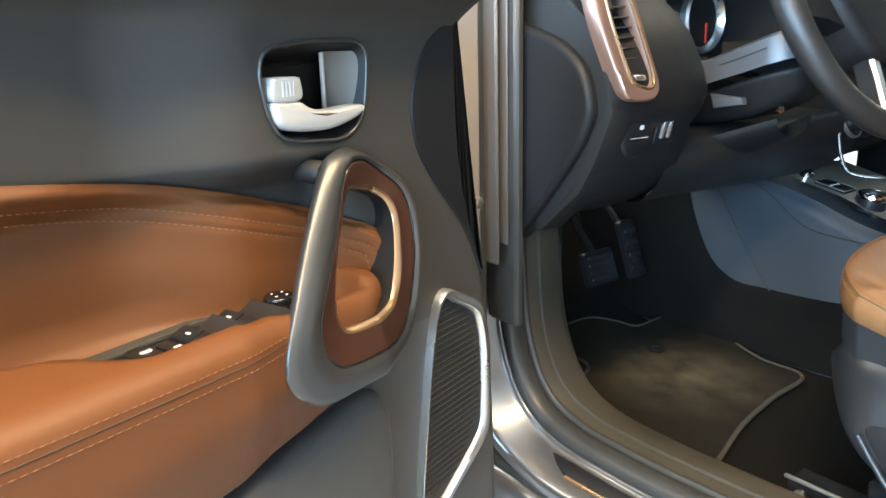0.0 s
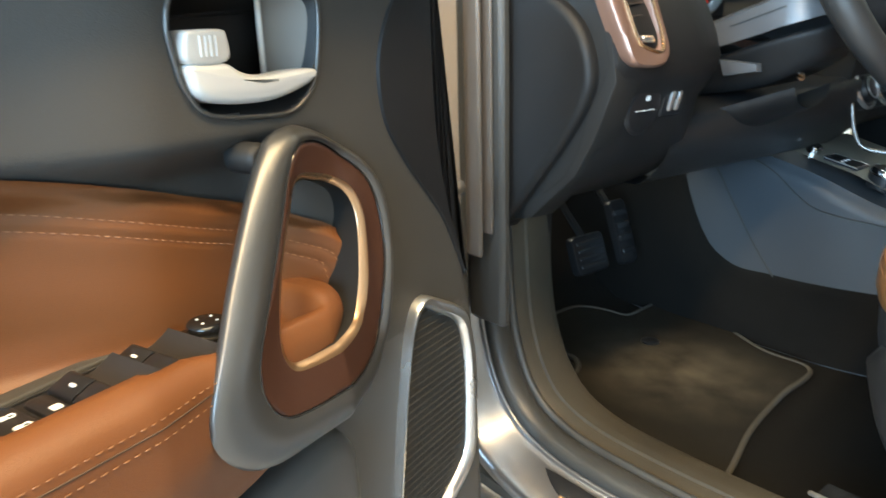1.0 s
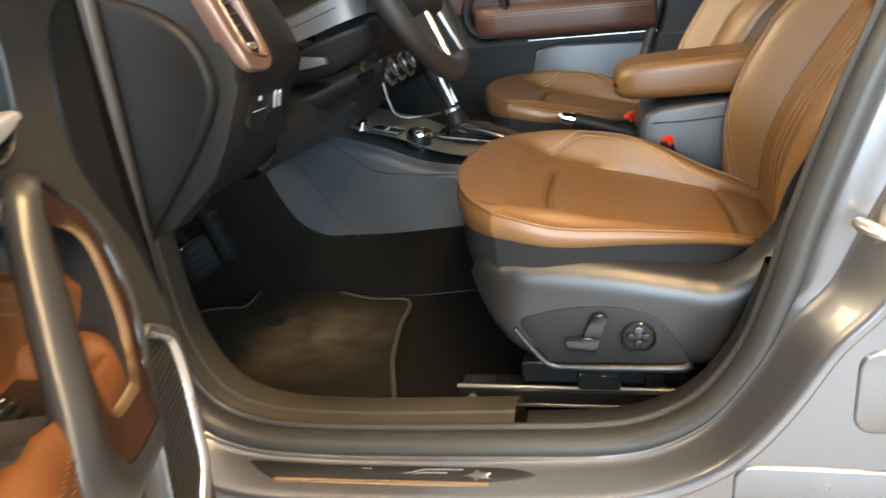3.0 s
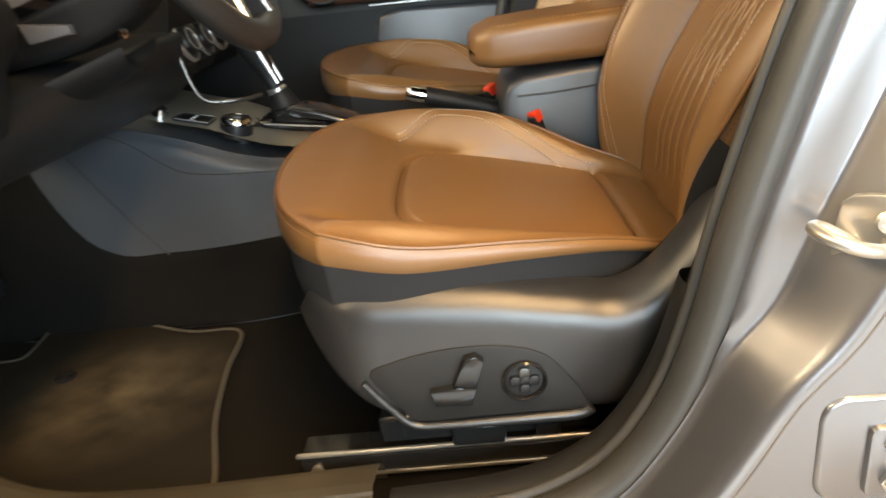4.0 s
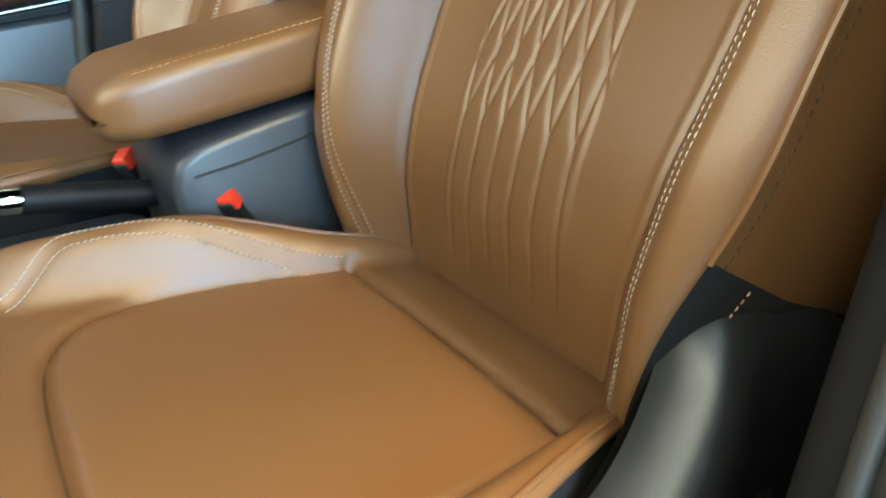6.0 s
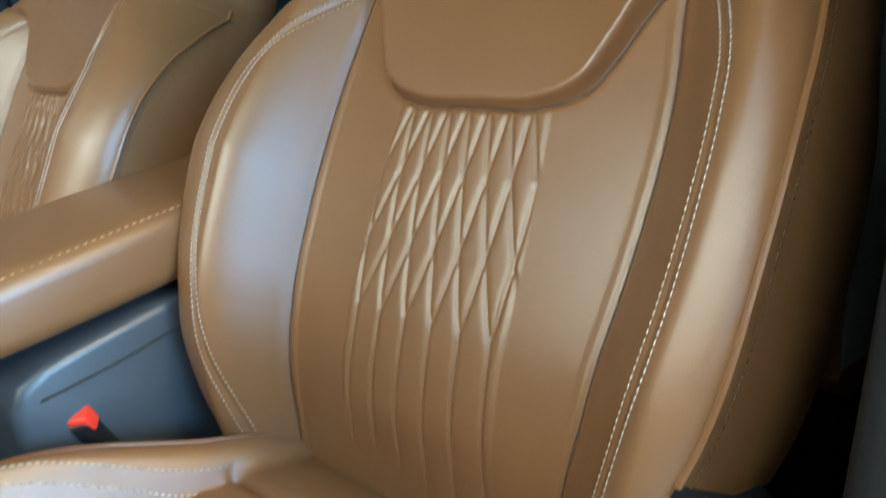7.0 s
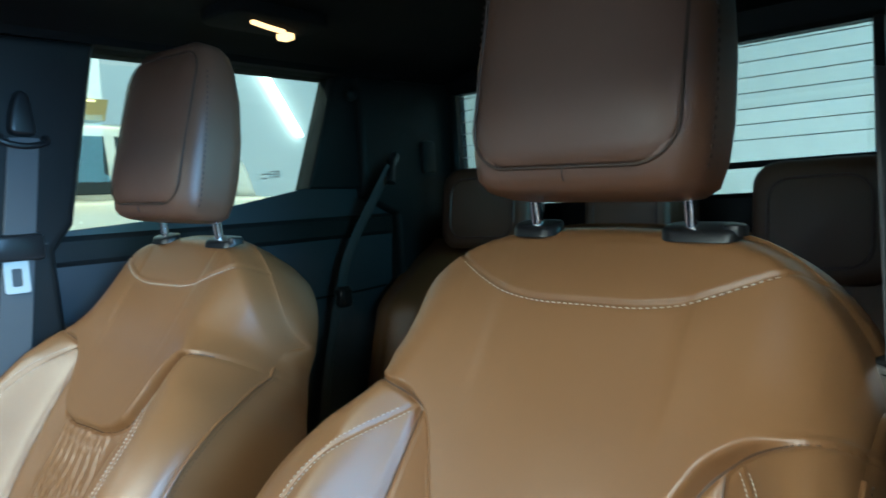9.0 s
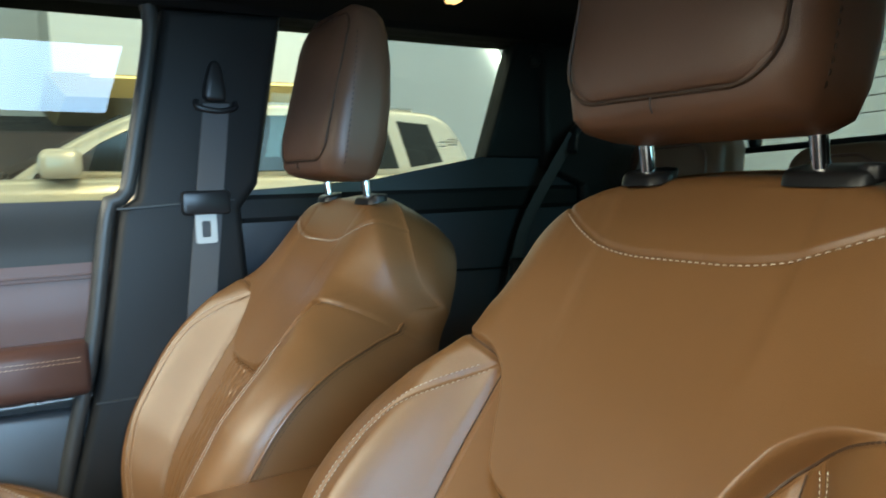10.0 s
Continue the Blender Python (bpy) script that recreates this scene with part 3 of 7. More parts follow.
def cush_rise(a, f):
    aa = np.abs(a)
    ai = soft_interp(f, [-0.08, 0.0, 0.1, 0.2, 0.3, 0.43], [0.150, 0.160, 0.176, 0.188, 0.196, 0.205])
    fr = np.clip(f, 0, 1)
    r = ((aa / ai) ** 4 + (fr / 0.284) ** 4) ** 0.25
    dist = (r - 1) * np.where(aa / ai > fr / 0.284, ai, 0.284)
    hb = soft_interp(f, [-0.08, 0.0, 0.1, 0.2, 0.3, 0.38, 0.43], [0.022, 0.034, 0.046, 0.049, 0.044, 0.034, 0.020]) + 0.046 * (a > 0) * smooth01(f, -0.02, 0.18) * smooth01(0.43 - f, 0.0, 0.30)
    k = hb * smooth01(aa, ai - 0.008, ai + 0.048)
    k = k + 0.006 * (1 - np.clip(r, 0, 1) ** 3) - 0.0095 * np.exp(-((dist / 0.0050) ** 2)) * smooth01(f, -0.02, 0.02)
    k = k + 0.016 * smooth01(f, 0.285, 0.35) * (1 - smooth01(aa, ai - 0.03, ai + 0.035))
    k = k - 0.0085 * np.exp(-((f / 0.0055) ** 2)) * (aa < 0.165) - 0.03 * smooth01(-f, 0.02, 0.14) ** 2
    # inner side of the bolster carries a double seam
    k = k - 0.0022 * np.exp(-(((a - cush_seam(f)) / 0.004) ** 2)) * (f > 0) * (f < 0.30)
    return k


def cush_edge(k, s, f, q=0.0):
    """The top rolls over to the welt at the sides and the front."""
    rim = soft_interp(f, [-0.14, 0.0, 0.05, 0.15, 0.26, 0.36, 0.43], [0.0, 0.026, 0.030, 0.026, 0.016, 0.020, 0.015]) + 0.026 * (s > 0) * smooth01(f, 0.0, 0.16) * smooth01(0.42 - f, 0.0, 0.28)
    b = np.maximum(smooth01(np.abs(s), 0.78, 1.0) ** 1.3, smooth01(q, 0.84, 1.0) ** 1.8)
    return k * (1 - b) + rim * b


def build_cushion(seat, x0, dy, dz=0.0):
    c0 = np.array([x0, 0.127 + dy, 0.887 + dz])
    lay = lambda a, f, k: c0 + a[..., None] * np.array([1, 0, 0]) + f[..., None] * CF + k[..., None] * CN
    n, m = 150, 130
    s, q = np.meshgrid(np.sin(np.linspace(-1, 1, n) * math.pi / 2 * 0.9) / math.sin(math.pi / 2 * 0.9), np.linspace(0, 1, m), indexing="ij")
    front = lambda t: 0.425 - 0.050 * np.abs(t) ** 2.2 - 0.028 * np.abs(t) ** 8
    f_ = -0.14 + q * (front(s) + 0.14)
    a_ = s * cush_half(f_)
    k_ = cush_edge(cush_rise(a_, f_), s, f_, q)
    pts = lay(a_, f_, k_)
    v, f = grid(pts)
    ca = np.array([a_.reshape(-1)[list(k)].mean() for k in f])
    cf = np.array([f_.reshape(-1)[list(k)].mean() for k in f])
    ai = soft_interp(cf, [-0.08, 0.0, 0.1, 0.2, 0.3, 0.43], [0.150, 0.160, 0.176, 0.188, 0.196, 0.205])
    mid = (((np.abs(ca) / ai) ** 4 + (np.clip(cf, 0, 1) / 0.284) ** 4) < 1)
    part("cushion_insert", pick(v, f, mid), LEATHER, seat, "tan leather seat insert", 180)
    part("cushion_bolster", pick(v, f, ~mid), LEATHER, seat, "tan leather seat bolster", 180)
    rim = np.concatenate([pts[0, :], pts[1:, -1], pts[-1, -2::-1]])
    part("welt", tube(rim[20:-20], 0.0024, 8), PIPING, seat, "stitched welt round the cushion")
    outw = rim - (c0 + 0.15 * CF)
    outw[:, 2] = 0
    outw /= np.linalg.norm(outw, axis=1)[:, None]
    for _ in range(80):
        outw[1:-1] = 0.25 * outw[:-2] + 0.5 * outw[1:-1] + 0.25 * outw[2:]
    dn = np.array([0, 0, -1.0])
    part("stitching", dashes((rim + outw * 0.004 + dn * 0.0065)[20:-20], outw[20:-20] + 0.2 * CN, 0.0034, 0.0022, 0.0007), THREAD_DOOR, seat)
    tall = soft_interp(np.linspace(0, 1, len(rim)), [0, 0.12, 0.22, 0.317, 0.40, 0.5, 0.60, 0.683, 0.78, 0.88, 1], [0.006, 0.014, 0.022, 0.033, 0.046, 0.052, 0.046, 0.033, 0.022, 0.014, 0.006])[:, None]
    rows = [rim, rim + outw * 0.005 + dn * tall * 0.27, rim + outw * 0.006 + dn * tall * 0.65, rim + outw * 0.001 + dn * tall]
    part("side_panel", grid(np.array(rows)), LEATHER, seat, "tan leather cushion side", 180)
    low = rows[-1]
    zf = soft_interp(np.linspace(0, 1, len(rim)), [0, 0.3, 0.5, 0.7, 1], [0.05, 0.095, 0.10, 0.095, 0.05])[:, None]
    rows = [low - outw * 0.001, low + dn * zf * 0.4 - outw * 0.004, low + dn * zf - outw * 0.016, low + dn * (zf + 0.03) - outw * 0.05]
    part("skirt", grid(np.array(rows)), FABRIC, seat, "black cloth skirt", 180)
    # dark crease round the insert
    th = np.linspace(0.0, math.pi, 120)[3:-3]
    fs = 0.284 * np.sqrt(np.sin(th))
    aa = np.sign(np.cos(th)) * np.sqrt(np.abs(np.cos(th))) * cush_inner(fs)
    part("seam", tube(lay(aa, fs, cush_edge(cush_rise(aa, fs), aa / cush_half(fs), fs) + 0.0001), 0.0010, 6), SEAM_DARK, seat, "dark crease round the seat insert")
    aa = np.linspace(-0.158, 0.158, 60)
    fs = np.full(60, 0.0005)
    part("seam", tube(lay(aa, fs, cush_edge(cush_rise(aa, fs), aa / cush_half(fs), fs) + 0.0002), 0.0011, 6), SEAM_DARK, seat, "dark seam across the back of the cushion")
    # double seam on the bolster's inner side
    for off in (-0.0042, 0.0042):
        fs = np.linspace(0.004, 0.300, 70)
        aa = cush_seam(fs) + off
        line = lay(aa, fs, cush_edge(cush_rise(aa, fs), aa / cush_half(fs), fs))
        part("stitching", dashes(line, np.tile(CN - np.array([0.6, 0, 0]), (70, 1)), 0.0038, 0.0018, 0.0010, 0.0010), THREAD_PALE, seat)


def build_rails(seat, x0, dy):
    for sg in (-1, 1):
        xc = x0 + sg * 0.205
        rail = part("rail", box((xc - 0.022, -0.12 + dy, 0.672), (xc + 0.022, 0.535 + dy, 0.704), 0.004), BLACK_GLOSS, seat, "black steel seat rail")
        part("rail_lip", box((xc - 0.024, -0.12 + dy, 0.7045), (xc - 0.018, 0.537 + dy, 0.7095), 0.0015), ZINC, rail)
        part("rail_lip", box((xc - 0.0245, -0.12 + dy, 0.676), (xc - 0.0222, 0.536 + dy, 0.681), 0.0008), ZINC, rail)
        part("slider", box((xc - 0.018, -0.05 + dy, 0.712), (xc + 0.018, 0.44 + dy, 0.745), 0.004), BLACK_GLOSS, rail)
        part("bracket", box((xc - 0.026, 0.30 + dy, 0.706), (xc - 0.006, 0.36 + dy, 0.733), 0.003), BLACK_GLOSS, rail)
        part("bracket", box((xc - 0.027, 0.24 + dy, 0.712), (xc - 0.008, 0.268 + dy, 0.735), 0.003), BLACK_GLOSS, rail)
        part("rail_bolt", lathe([(0.007, 0), (0.007, 0.004), (0.004, 0.005)], (xc - 0.022, 0.515 + dy, 0.688), (-1, 0, 0), 10), ZINC, rail)
    part("frame_pan", box((x0 - 0.19, -0.08 + dy, 0.755), (x0 + 0.19, 0.47 + dy, 0.80), 0.01), STEEL, seat)


def build_valance(seat, x0, dy):
    ys = np.r_[np.linspace(-0.05, 0.44, 70), np.linspace(0.446, 0.503, 24)]
    hi = soft_interp(ys, [-0.05, -0.02, 0.02, 0.055, 0.085, 0.104, 0.125, 0.150, 0.178, 0.226, 0.31, 0.40, 0.46, 0.49, 0.503], [0.93, 0.975, 0.994, 0.994, 0.978, 0.952, 0.926, 0.902, 0.890, 0.896, 0.911, 0.920, 0.917, 0.905, 0.886])
    lo = soft_interp(ys, [-0.05, 0.0, 0.10, 0.215, 0.30, 0.385, 0.42, 0.452, 0.483, 0.497, 0.503], [0.85, 0.765, 0.752, 0.757, 0.757, 0.758, 0.768, 0.792, 0.834, 0.864, 0.880])
    Y, V = np.meshgrid(ys, 0.5 - 0.5 * np.cos(np.linspace(0, math.pi, 40)), indexing="ij")
    Z = lo[:, None] + V * (hi - lo)[:, None]
    side = np.clip(1 - np.abs(2 * V - 1) ** 7, 0, 1) ** 0.5 * (1 - 0.10 * (2 * V - 1.15) ** 2 * smooth01(2 * V - 1.0, -0.1, 0.9) * 2.2)
    nose = np.clip(1 - smooth01(Y, 0.40, 0.503) ** 2.2, 0, 1) ** 0.5
    deep = 0.004 + 0.055 * side * nose - 0.018 * smooth01(0.14 - Y, 0.0, 0.12)
    val = part("side_valance", grid(np.stack([-0.575 - deep, Y + dy, Z], -1)), GREY_PLASTIC, seat, "dark grey satin plastic seat side cover", 180)
    part("inner_shell", grid(np.stack([np.full_like(Y, -0.572), Y + dy, lo[:, None] + 0.004 + V * (hi - lo - 0.008)[:, None]], -1)), PLASTIC_SOFT, val)
    bez = spline([(0.433, 0.829), (0.411, 0.843), (0.36, 0.853), (0.305, 0.853), (0.260, 0.840), (0.233, 0.810), (0.216, 0.778), (0.224, 0.772), (0.31, 0.772), (0.389, 0.772), (0.404, 0.786)], 70, True)
    part("switch_panel", slab(bez, px(-0.630, -1), 0.0, 0.0062, 0.0025, 2), PLASTIC, val, "recessed switch panel")
    lip = spline([(0.440, 0.822), (0.418, 0.792), (0.395, 0.768), (0.36, 0.7645), (0.28, 0.7645), (0.226, 0.7655), (0.213, 0.772)], 50)
    part("lip", tube(np.stack([np.full(50, -0.6345), lip[:, 0], lip[:, 1]], 1), np.linspace(0.0035, 0.0065, 50), 10), GREY_PLASTIC, val, "raised lip under the switches")
    base = inset(np.array([(0.374, 0.811), (0.369, 0.794), (0.333, 0.792), (0.327, 0.812), (0.345, 0.815)])[::-1], 0)
    part("seat_switch", slab(base, px(-0.634, -1), 0.0, 0.0125, 0.0025, 2), BLACK_GLOSS, val, "power seat slide switch")
    stalk = np.array([(0.350, 0.817), (0.327, 0.811), (0.318, 0.842), (0.326, 0.849), (0.337, 0.846)])
    part("recline_switch", slab(stalk, px(-0.634, -1), 0.0, 0.0135, 0.0025, 2), BLACK_GLOSS, val, "power backrest switch")
    c = np.array([-0.6355, 0.279, 0.812])
    part("lumbar_ring", lathe([(0.0225, 0), (0.0225, 0.005), (0.0205, 0.0065), (0.0185, 0.003), (0.0185, 0.0)], c, (-1, 0, 0), 32), BLACK_GLOSS, val, "round lumbar control")
    for ang in (0, 90, 180, 270):
        d = np.array([math.cos(radians(ang)), math.sin(radians(ang))]) * 0.0095
        pad = rounded(0.0115, 0.0115, 0.004, 4, (0.279 + d[0], 0.812 + d[1]))
        part("lumbar_pad", slab(pad, px(-0.636, -1), 0.0, 0.0048, 0.0022, 2), SHELL_GREY if ang == 90 else BLACK_SATIN, val)
    part("hub", lathe([(0.0065, 0), (0.0065, 0.003), (0.004, 0.0045)], c, (-1, 0, 0), 14), BLACK_SATIN, val)


def build_seat(x0, dy, driver):
    label = ("tan leather driver's seat with quilted backrest and power switches" if driver else "tan leather front passenger seat with quilted backrest")
    seat = thing("car_seat", (x0, 0.2 + dy, 0.665), label, "car seat", "front seats")
    build_backrest(seat, x0, dy, 1 if driver else -1)
    build_headrest(seat, x0, dy)
    build_cushion(seat, x0, dy + (0.0 if driver else 0.035), 0.0 if driver else 0.032)
    build_rails(seat, x0, dy)
    if driver:
        build_valance(seat, x0, dy)
    return seat


build_seat(-0.3665, 0.0, True)
build_seat(0.3665, 0.025, False)
# ---------------------------------------------------------------- body shell on the driver's side
OPENING = [(0.70, 1.62), (0.84, 1.44), (0.915, 1.27), (0.935, 1.08), (0.930, 0.90), (0.912, 0.80), (0.87, 0.73), (0.80, 0.700), (0.70, 0.694), (0.58, 0.697), (0.438, 0.704),
           (0.33, 0.711), (0.265, 0.726), (0.205, 0.764), (0.160, 0.831), (0.134, 0.908), (0.112, 1.0), (0.074, 1.128), (0.038, 1.23), (-0.022, 1.42), (-0.080, 1.62), (-0.115, 1.74)]
OPEN_PTS = spline(OPENING, 150)
OPEN_TAN = np.gradient(OPEN_PTS, axis=0)
OPEN_TAN /= np.linalg.norm(OPEN_TAN, axis=1)[:, None]
OPEN_OUT = np.stack([OPEN_TAN[:, 1], -OPEN_TAN[:, 0]], 1)
OPEN_OUT *= np.sign(((OPEN_PTS - np.array([0.52, 1.2])) * OPEN_OUT).sum(1))[:, None]
OPEN_I = np.arange(150)
# where the painted flange ends and where the outer ridge runs, as offsets from the opening's edge
FLANGE_OFF = soft_interp(OPEN_I, [0, 40, 55, 70, 80, 89, 95, 98, 100, 103, 106, 110, 125, 149], [0.014, 0.012, 0.012, 0.012, 0.0115, 0.0085, 0.0060, 0.0095, 0.0150, 0.0390, 0.0460, 0.054, 0.058, 0.058])
RIDGE_OFF = soft_interp(OPEN_I, [0, 40, 55, 70, 80, 88, 95, 98, 100, 103, 106, 110, 125, 149], [0.050, 0.048, 0.036, 0.0315, 0.029, 0.0235, 0.0250, 0.0300, 0.0380, 0.0640, 0.0770, 0.086, 0.092, 0.092])


def along_opening(section, first=0, last=150):
    return np.array([[(x, *(OPEN_PTS[i] + OPEN_OUT[i] * o)) for x, o in section] for i in range(first, last)])


def frame_section(i):
    """Seal ledge, flat flange, channel wall, outer ridge and the start of the outer face."""
    a, b = FLANGE_OFF[i], RIDGE_OFF[i]
    flat = max(a - 0.010, 0.0)
    wall = [(-0.7520 - 0.044 * q, a + 0.0025 + (b - a - 0.005) * q**1.15) for q in (0.06, 0.2, 0.4, 0.6, 0.8, 0.94)]
    return [(-0.700, 0.004), (-0.722, 0.006), (-0.7395, min(0.010, a - 0.004)), (-0.7440, a - 0.0035 - 0.75 * flat), (-0.7455, a - 0.0035 - 0.35 * flat), (-0.7465, a - 0.0035), (-0.7475, a - 0.0012), (-0.7495, a + 0.0008)] + wall + [
        (-0.7985, b - 0.0010), (-0.8015, b + 0.0015), (-0.8035, b + 0.0050), (-0.8042, b + 0.0090), (-0.8030, b + 0.018)]


def curve2(pts, n):
    return [tuple(p) for p in spline(pts, n)]


SILL_DUST_DIM_HALL = material("dusty_sill_dim_hall", (0.024, 0.0215, 0.017), 0.50, vary=0.35, vary_scale=9, bump=0.3, bump_scale=900, spec=0.35, second=(0.080, 0.068, 0.048))
frame_rows = np.array([[(x, *(OPEN_PTS[i] + OPEN_OUT[i] * o)) for x, o in frame_section(i)] for i in range(150)])
structure("door_frame", grid(frame_rows), PAINT, "grey metallic painted door opening frame and sill", "door frame", 50)
# stepped sill trim, scuffed
trim_sec = [(-0.585, 0.045), (-0.598, 0.012), (-0.608, 0.002), (-0.6205, -0.0015), (-0.6225, -0.0050), (-0.6375, -0.0065), (-0.6395, -0.0105), (-0.6545, -0.0115), (-0.6565, -0.0145), (-0.6710, -0.0145), (-0.6730, -0.0110),
            (-0.6880, -0.0095), (-0.700, -0.004), (-0.706, 0.012)]
structure("sill_trim", grid(along_opening(trim_sec, 18, 79)), SILL_DUST_DIM_HALL, "dark plastic sill trim, dusty and scuffed", "trim", 25)
rear_sec = curve2([(-0.650, 0.036), (-0.652, 0.008), (-0.662, -0.008), (-0.684, -0.0125), (-0.700, -0.005), (-0.706, 0.012)], 16)
structure("sill_trim", grid(along_opening(rear_sec, 79, 103)), PLASTIC, "dark plastic trim rising to the door pillar", "trim")
a = np.arange(14) * 2 * math.pi / 14
bulb = [(-0.7235 + 0.0205 * math.cos(t), 0.0030 + 0.0150 * math.sin(t)) for t in a]
structure("door_seal", grid(along_opening(bulb), False, True), RUBBER, "black rubber door seal", "seal", 180)
lip = [(-0.7020 + 0.0062 * math.cos(t), -0.006 + 0.008 * math.sin(t)) for t in a]
structure("door_seal", grid(along_opening(lip), False, True), RUBBER, "thin inner rubber door seal lip", "seal", 180)

# rocker under the sill, with a black gap line
structure("rocker_panel", grid(np.array([[(x, y, z) for x, z in curve2([(-0.790, 0.637), (-0.8085, 0.634), (-0.816, 0.622), (-0.822, 0.595), (-0.826, 0.55), (-0.815, 0.49), (-0.78, 0.44)], 18)] for y in np.linspace(1.05, -0.2, 30)])),
          PAINT, "grey painted rocker panel below the sill", "body panel")
structure("rocker_gap", box((-0.800, -0.1, 0.622), (-0.775, 1.05, 0.652), 0.002), RUBBER, "dark gap under the sill edge", "trim")
seam_rows = along_opening([(-0.8036, 0.0)], 84, 106)[:, 0] + np.concatenate([np.zeros((22, 1)), OPEN_OUT[84:106] * (RIDGE_OFF[84:106] + 0.013)[:, None]], 1)
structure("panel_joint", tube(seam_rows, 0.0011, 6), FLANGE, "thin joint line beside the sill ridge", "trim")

structure("hinge_pillar", box((-0.905, 0.902, 0.50), (-0.801, 1.02, 1.46), 0.006), LIT_PILLAR_PAINT, "grey painted hinge pillar face", "body panel")
structure("pillar_seal", box((-0.8005, 0.910, 0.80), (-0.786, 0.96, 1.46), 0.003), RUBBER, "dark seal beside the hinge pillar", "seal")
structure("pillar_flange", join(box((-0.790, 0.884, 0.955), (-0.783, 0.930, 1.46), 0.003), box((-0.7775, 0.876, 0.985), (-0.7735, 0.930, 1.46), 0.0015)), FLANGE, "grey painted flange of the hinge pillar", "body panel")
structure("pillar_seal", box((-0.7732, 0.862, 0.86), (-0.755, 0.930, 1.46), 0.006), RUBBER, "black seal along the pillar flange", "seal")
# scuff plate
scuff = thing("scuff_plate", (-0.765, 0.6, 0.660), "black sill scuff plate with silver line pattern", "scuff plate")
open_z = lambda y: np.interp(y, OPEN_PTS[92:54:-1, 0], OPEN_PTS[92:54:-1, 1])
lay_s = lambda p, d: np.stack([p[:, 1], p[:, 0], open_z(p[:, 0]) - np.interp(-p[:, 1], [0.7546, 0.7934], [0.0150, 0.0285]) + d], 1)
plate = spline([(0.795, -0.7600), (0.770, -0.7560), (0.700, -0.7550), (0.560, -0.7550), (0.470, -0.7560), (0.430, -0.7590), (0.402, -0.7690), (0.430, -0.7745), (0.455, -0.7770), (0.480, -0.7790), (0.600, -0.7800), (0.735, -0.7800), (0.765, -0.7750), (0.785, -0.7660)], 70, True)
part("plate", slab(plate, lay_s, -0.004, 0.0018, 0.0012, 1), BLACK_SATIN, scuff)
strip = np.array([(0.752, -0.7785), (0.752, -0.7830), (0.465, -0.7820), (0.465, -0.7778)])
part("edge_strip", slab(strip, lay_s, -0.001, 0.0030, 0.0010, 1), BRONZE_EDGE, scuff, "bright strip along the plate")
for line in ([(0.752, -0.7610), (0.716, -0.7610)], [(0.745, -0.7660), (0.722, -0.7660)],
             [(0.706, -0.7660), (0.668, -0.7660), (0.652, -0.7605), (0.622, -0.7605)], [(0.675, -0.7705), (0.657, -0.7650), (0.628, -0.7650)],
             [(0.612, -0.7660), (0.570, -0.7660), (0.552, -0.7605), (0.500, -0.7605)], [(0.574, -0.7705), (0.556, -0.7650), (0.520, -0.7650)]):
    part("inlay_line", tube(even(lay_s(np.array(line), 0.0019), 24), 0.0008, 6), SATIN, scuff)
crest = np.array([(0.500, -0.7690), (0.487, -0.7650), (0.483, -0.7600), (0.474, -0.7640), (0.463, -0.7655), (0.468, -0.7700), (0.460, -0.7745), (0.474, -0.7725), (0.484, -0.7755), (0.487, -0.7715)])
part("emblem", slab(crest, lay_s, 0.0, 0.0026, 0.0005, 1), DARK_SATIN, scuff, "etched emblem shape")

# B-pillar shut face with pads, hinge bolts and striker
i0 = 88
edge = [tuple(OPEN_PTS[i] + OPEN_OUT[i] * (RIDGE_OFF[i] + 0.0095)) for i in range(i0, 150, 3)]
face = np.array(edge + [(-0.36, 1.74), (-0.36, 0.50), (0.30, 0.50)])
structure("pillar_face", slab(face[::-1], px(-0.70, -1), 0.0, 0.1035, 0.003, 1), PAINT, "grey metallic pillar face with pressed pads", "body panel")
for cy, cz, w, h in ((0.000, 0.836, 0.150, 0.096), (0.085, 0.694, 0.205, 0.098)):
    o = rounded(w, h, 0.020, 5, (cy, cz))
    structure("pillar_pad", slab(o, px(-0.8025, -1), 0.0, 0.0045, 0.004, 3), PAINT, "pressed pad in the pillar face", "body panel", 60)
for cy in (0.090, 0.052):
    structure("pad_hole", lathe([(0.0125, 0.0), (0.0125, 0.0014), (0.0105, 0.0020), (0.0095, 0.0006), (0.001, 0.0005)], (-0.8070, cy, 0.694), (-1, 0, 0), 24), PAINT, "round pressing in the pillar pad", "body panel")
hinge = thing("rear_hinge_plate", (-0.808, -0.01, 0.83), "grey painted hinge plate with two bolts", "hinge plate")
part("plate", slab(rounded(0.040, 0.062, 0.006, 3, (0.020, 0.828)), px(-0.8068, -1), 0.0, 0.006, 0.002, 2), PAINT, hinge)
for dz in (-0.016, 0.016):
    part("bolt", lathe([(0.0105, 0), (0.0105, 0.004), (0.0085, 0.0045), (0.0085, 0.011), (0.006, 0.0125)], (-0.8128, 0.020, 0.828 + dz), (-1, 0, 0), 6), ZINC, hinge, "hexagon bolt")

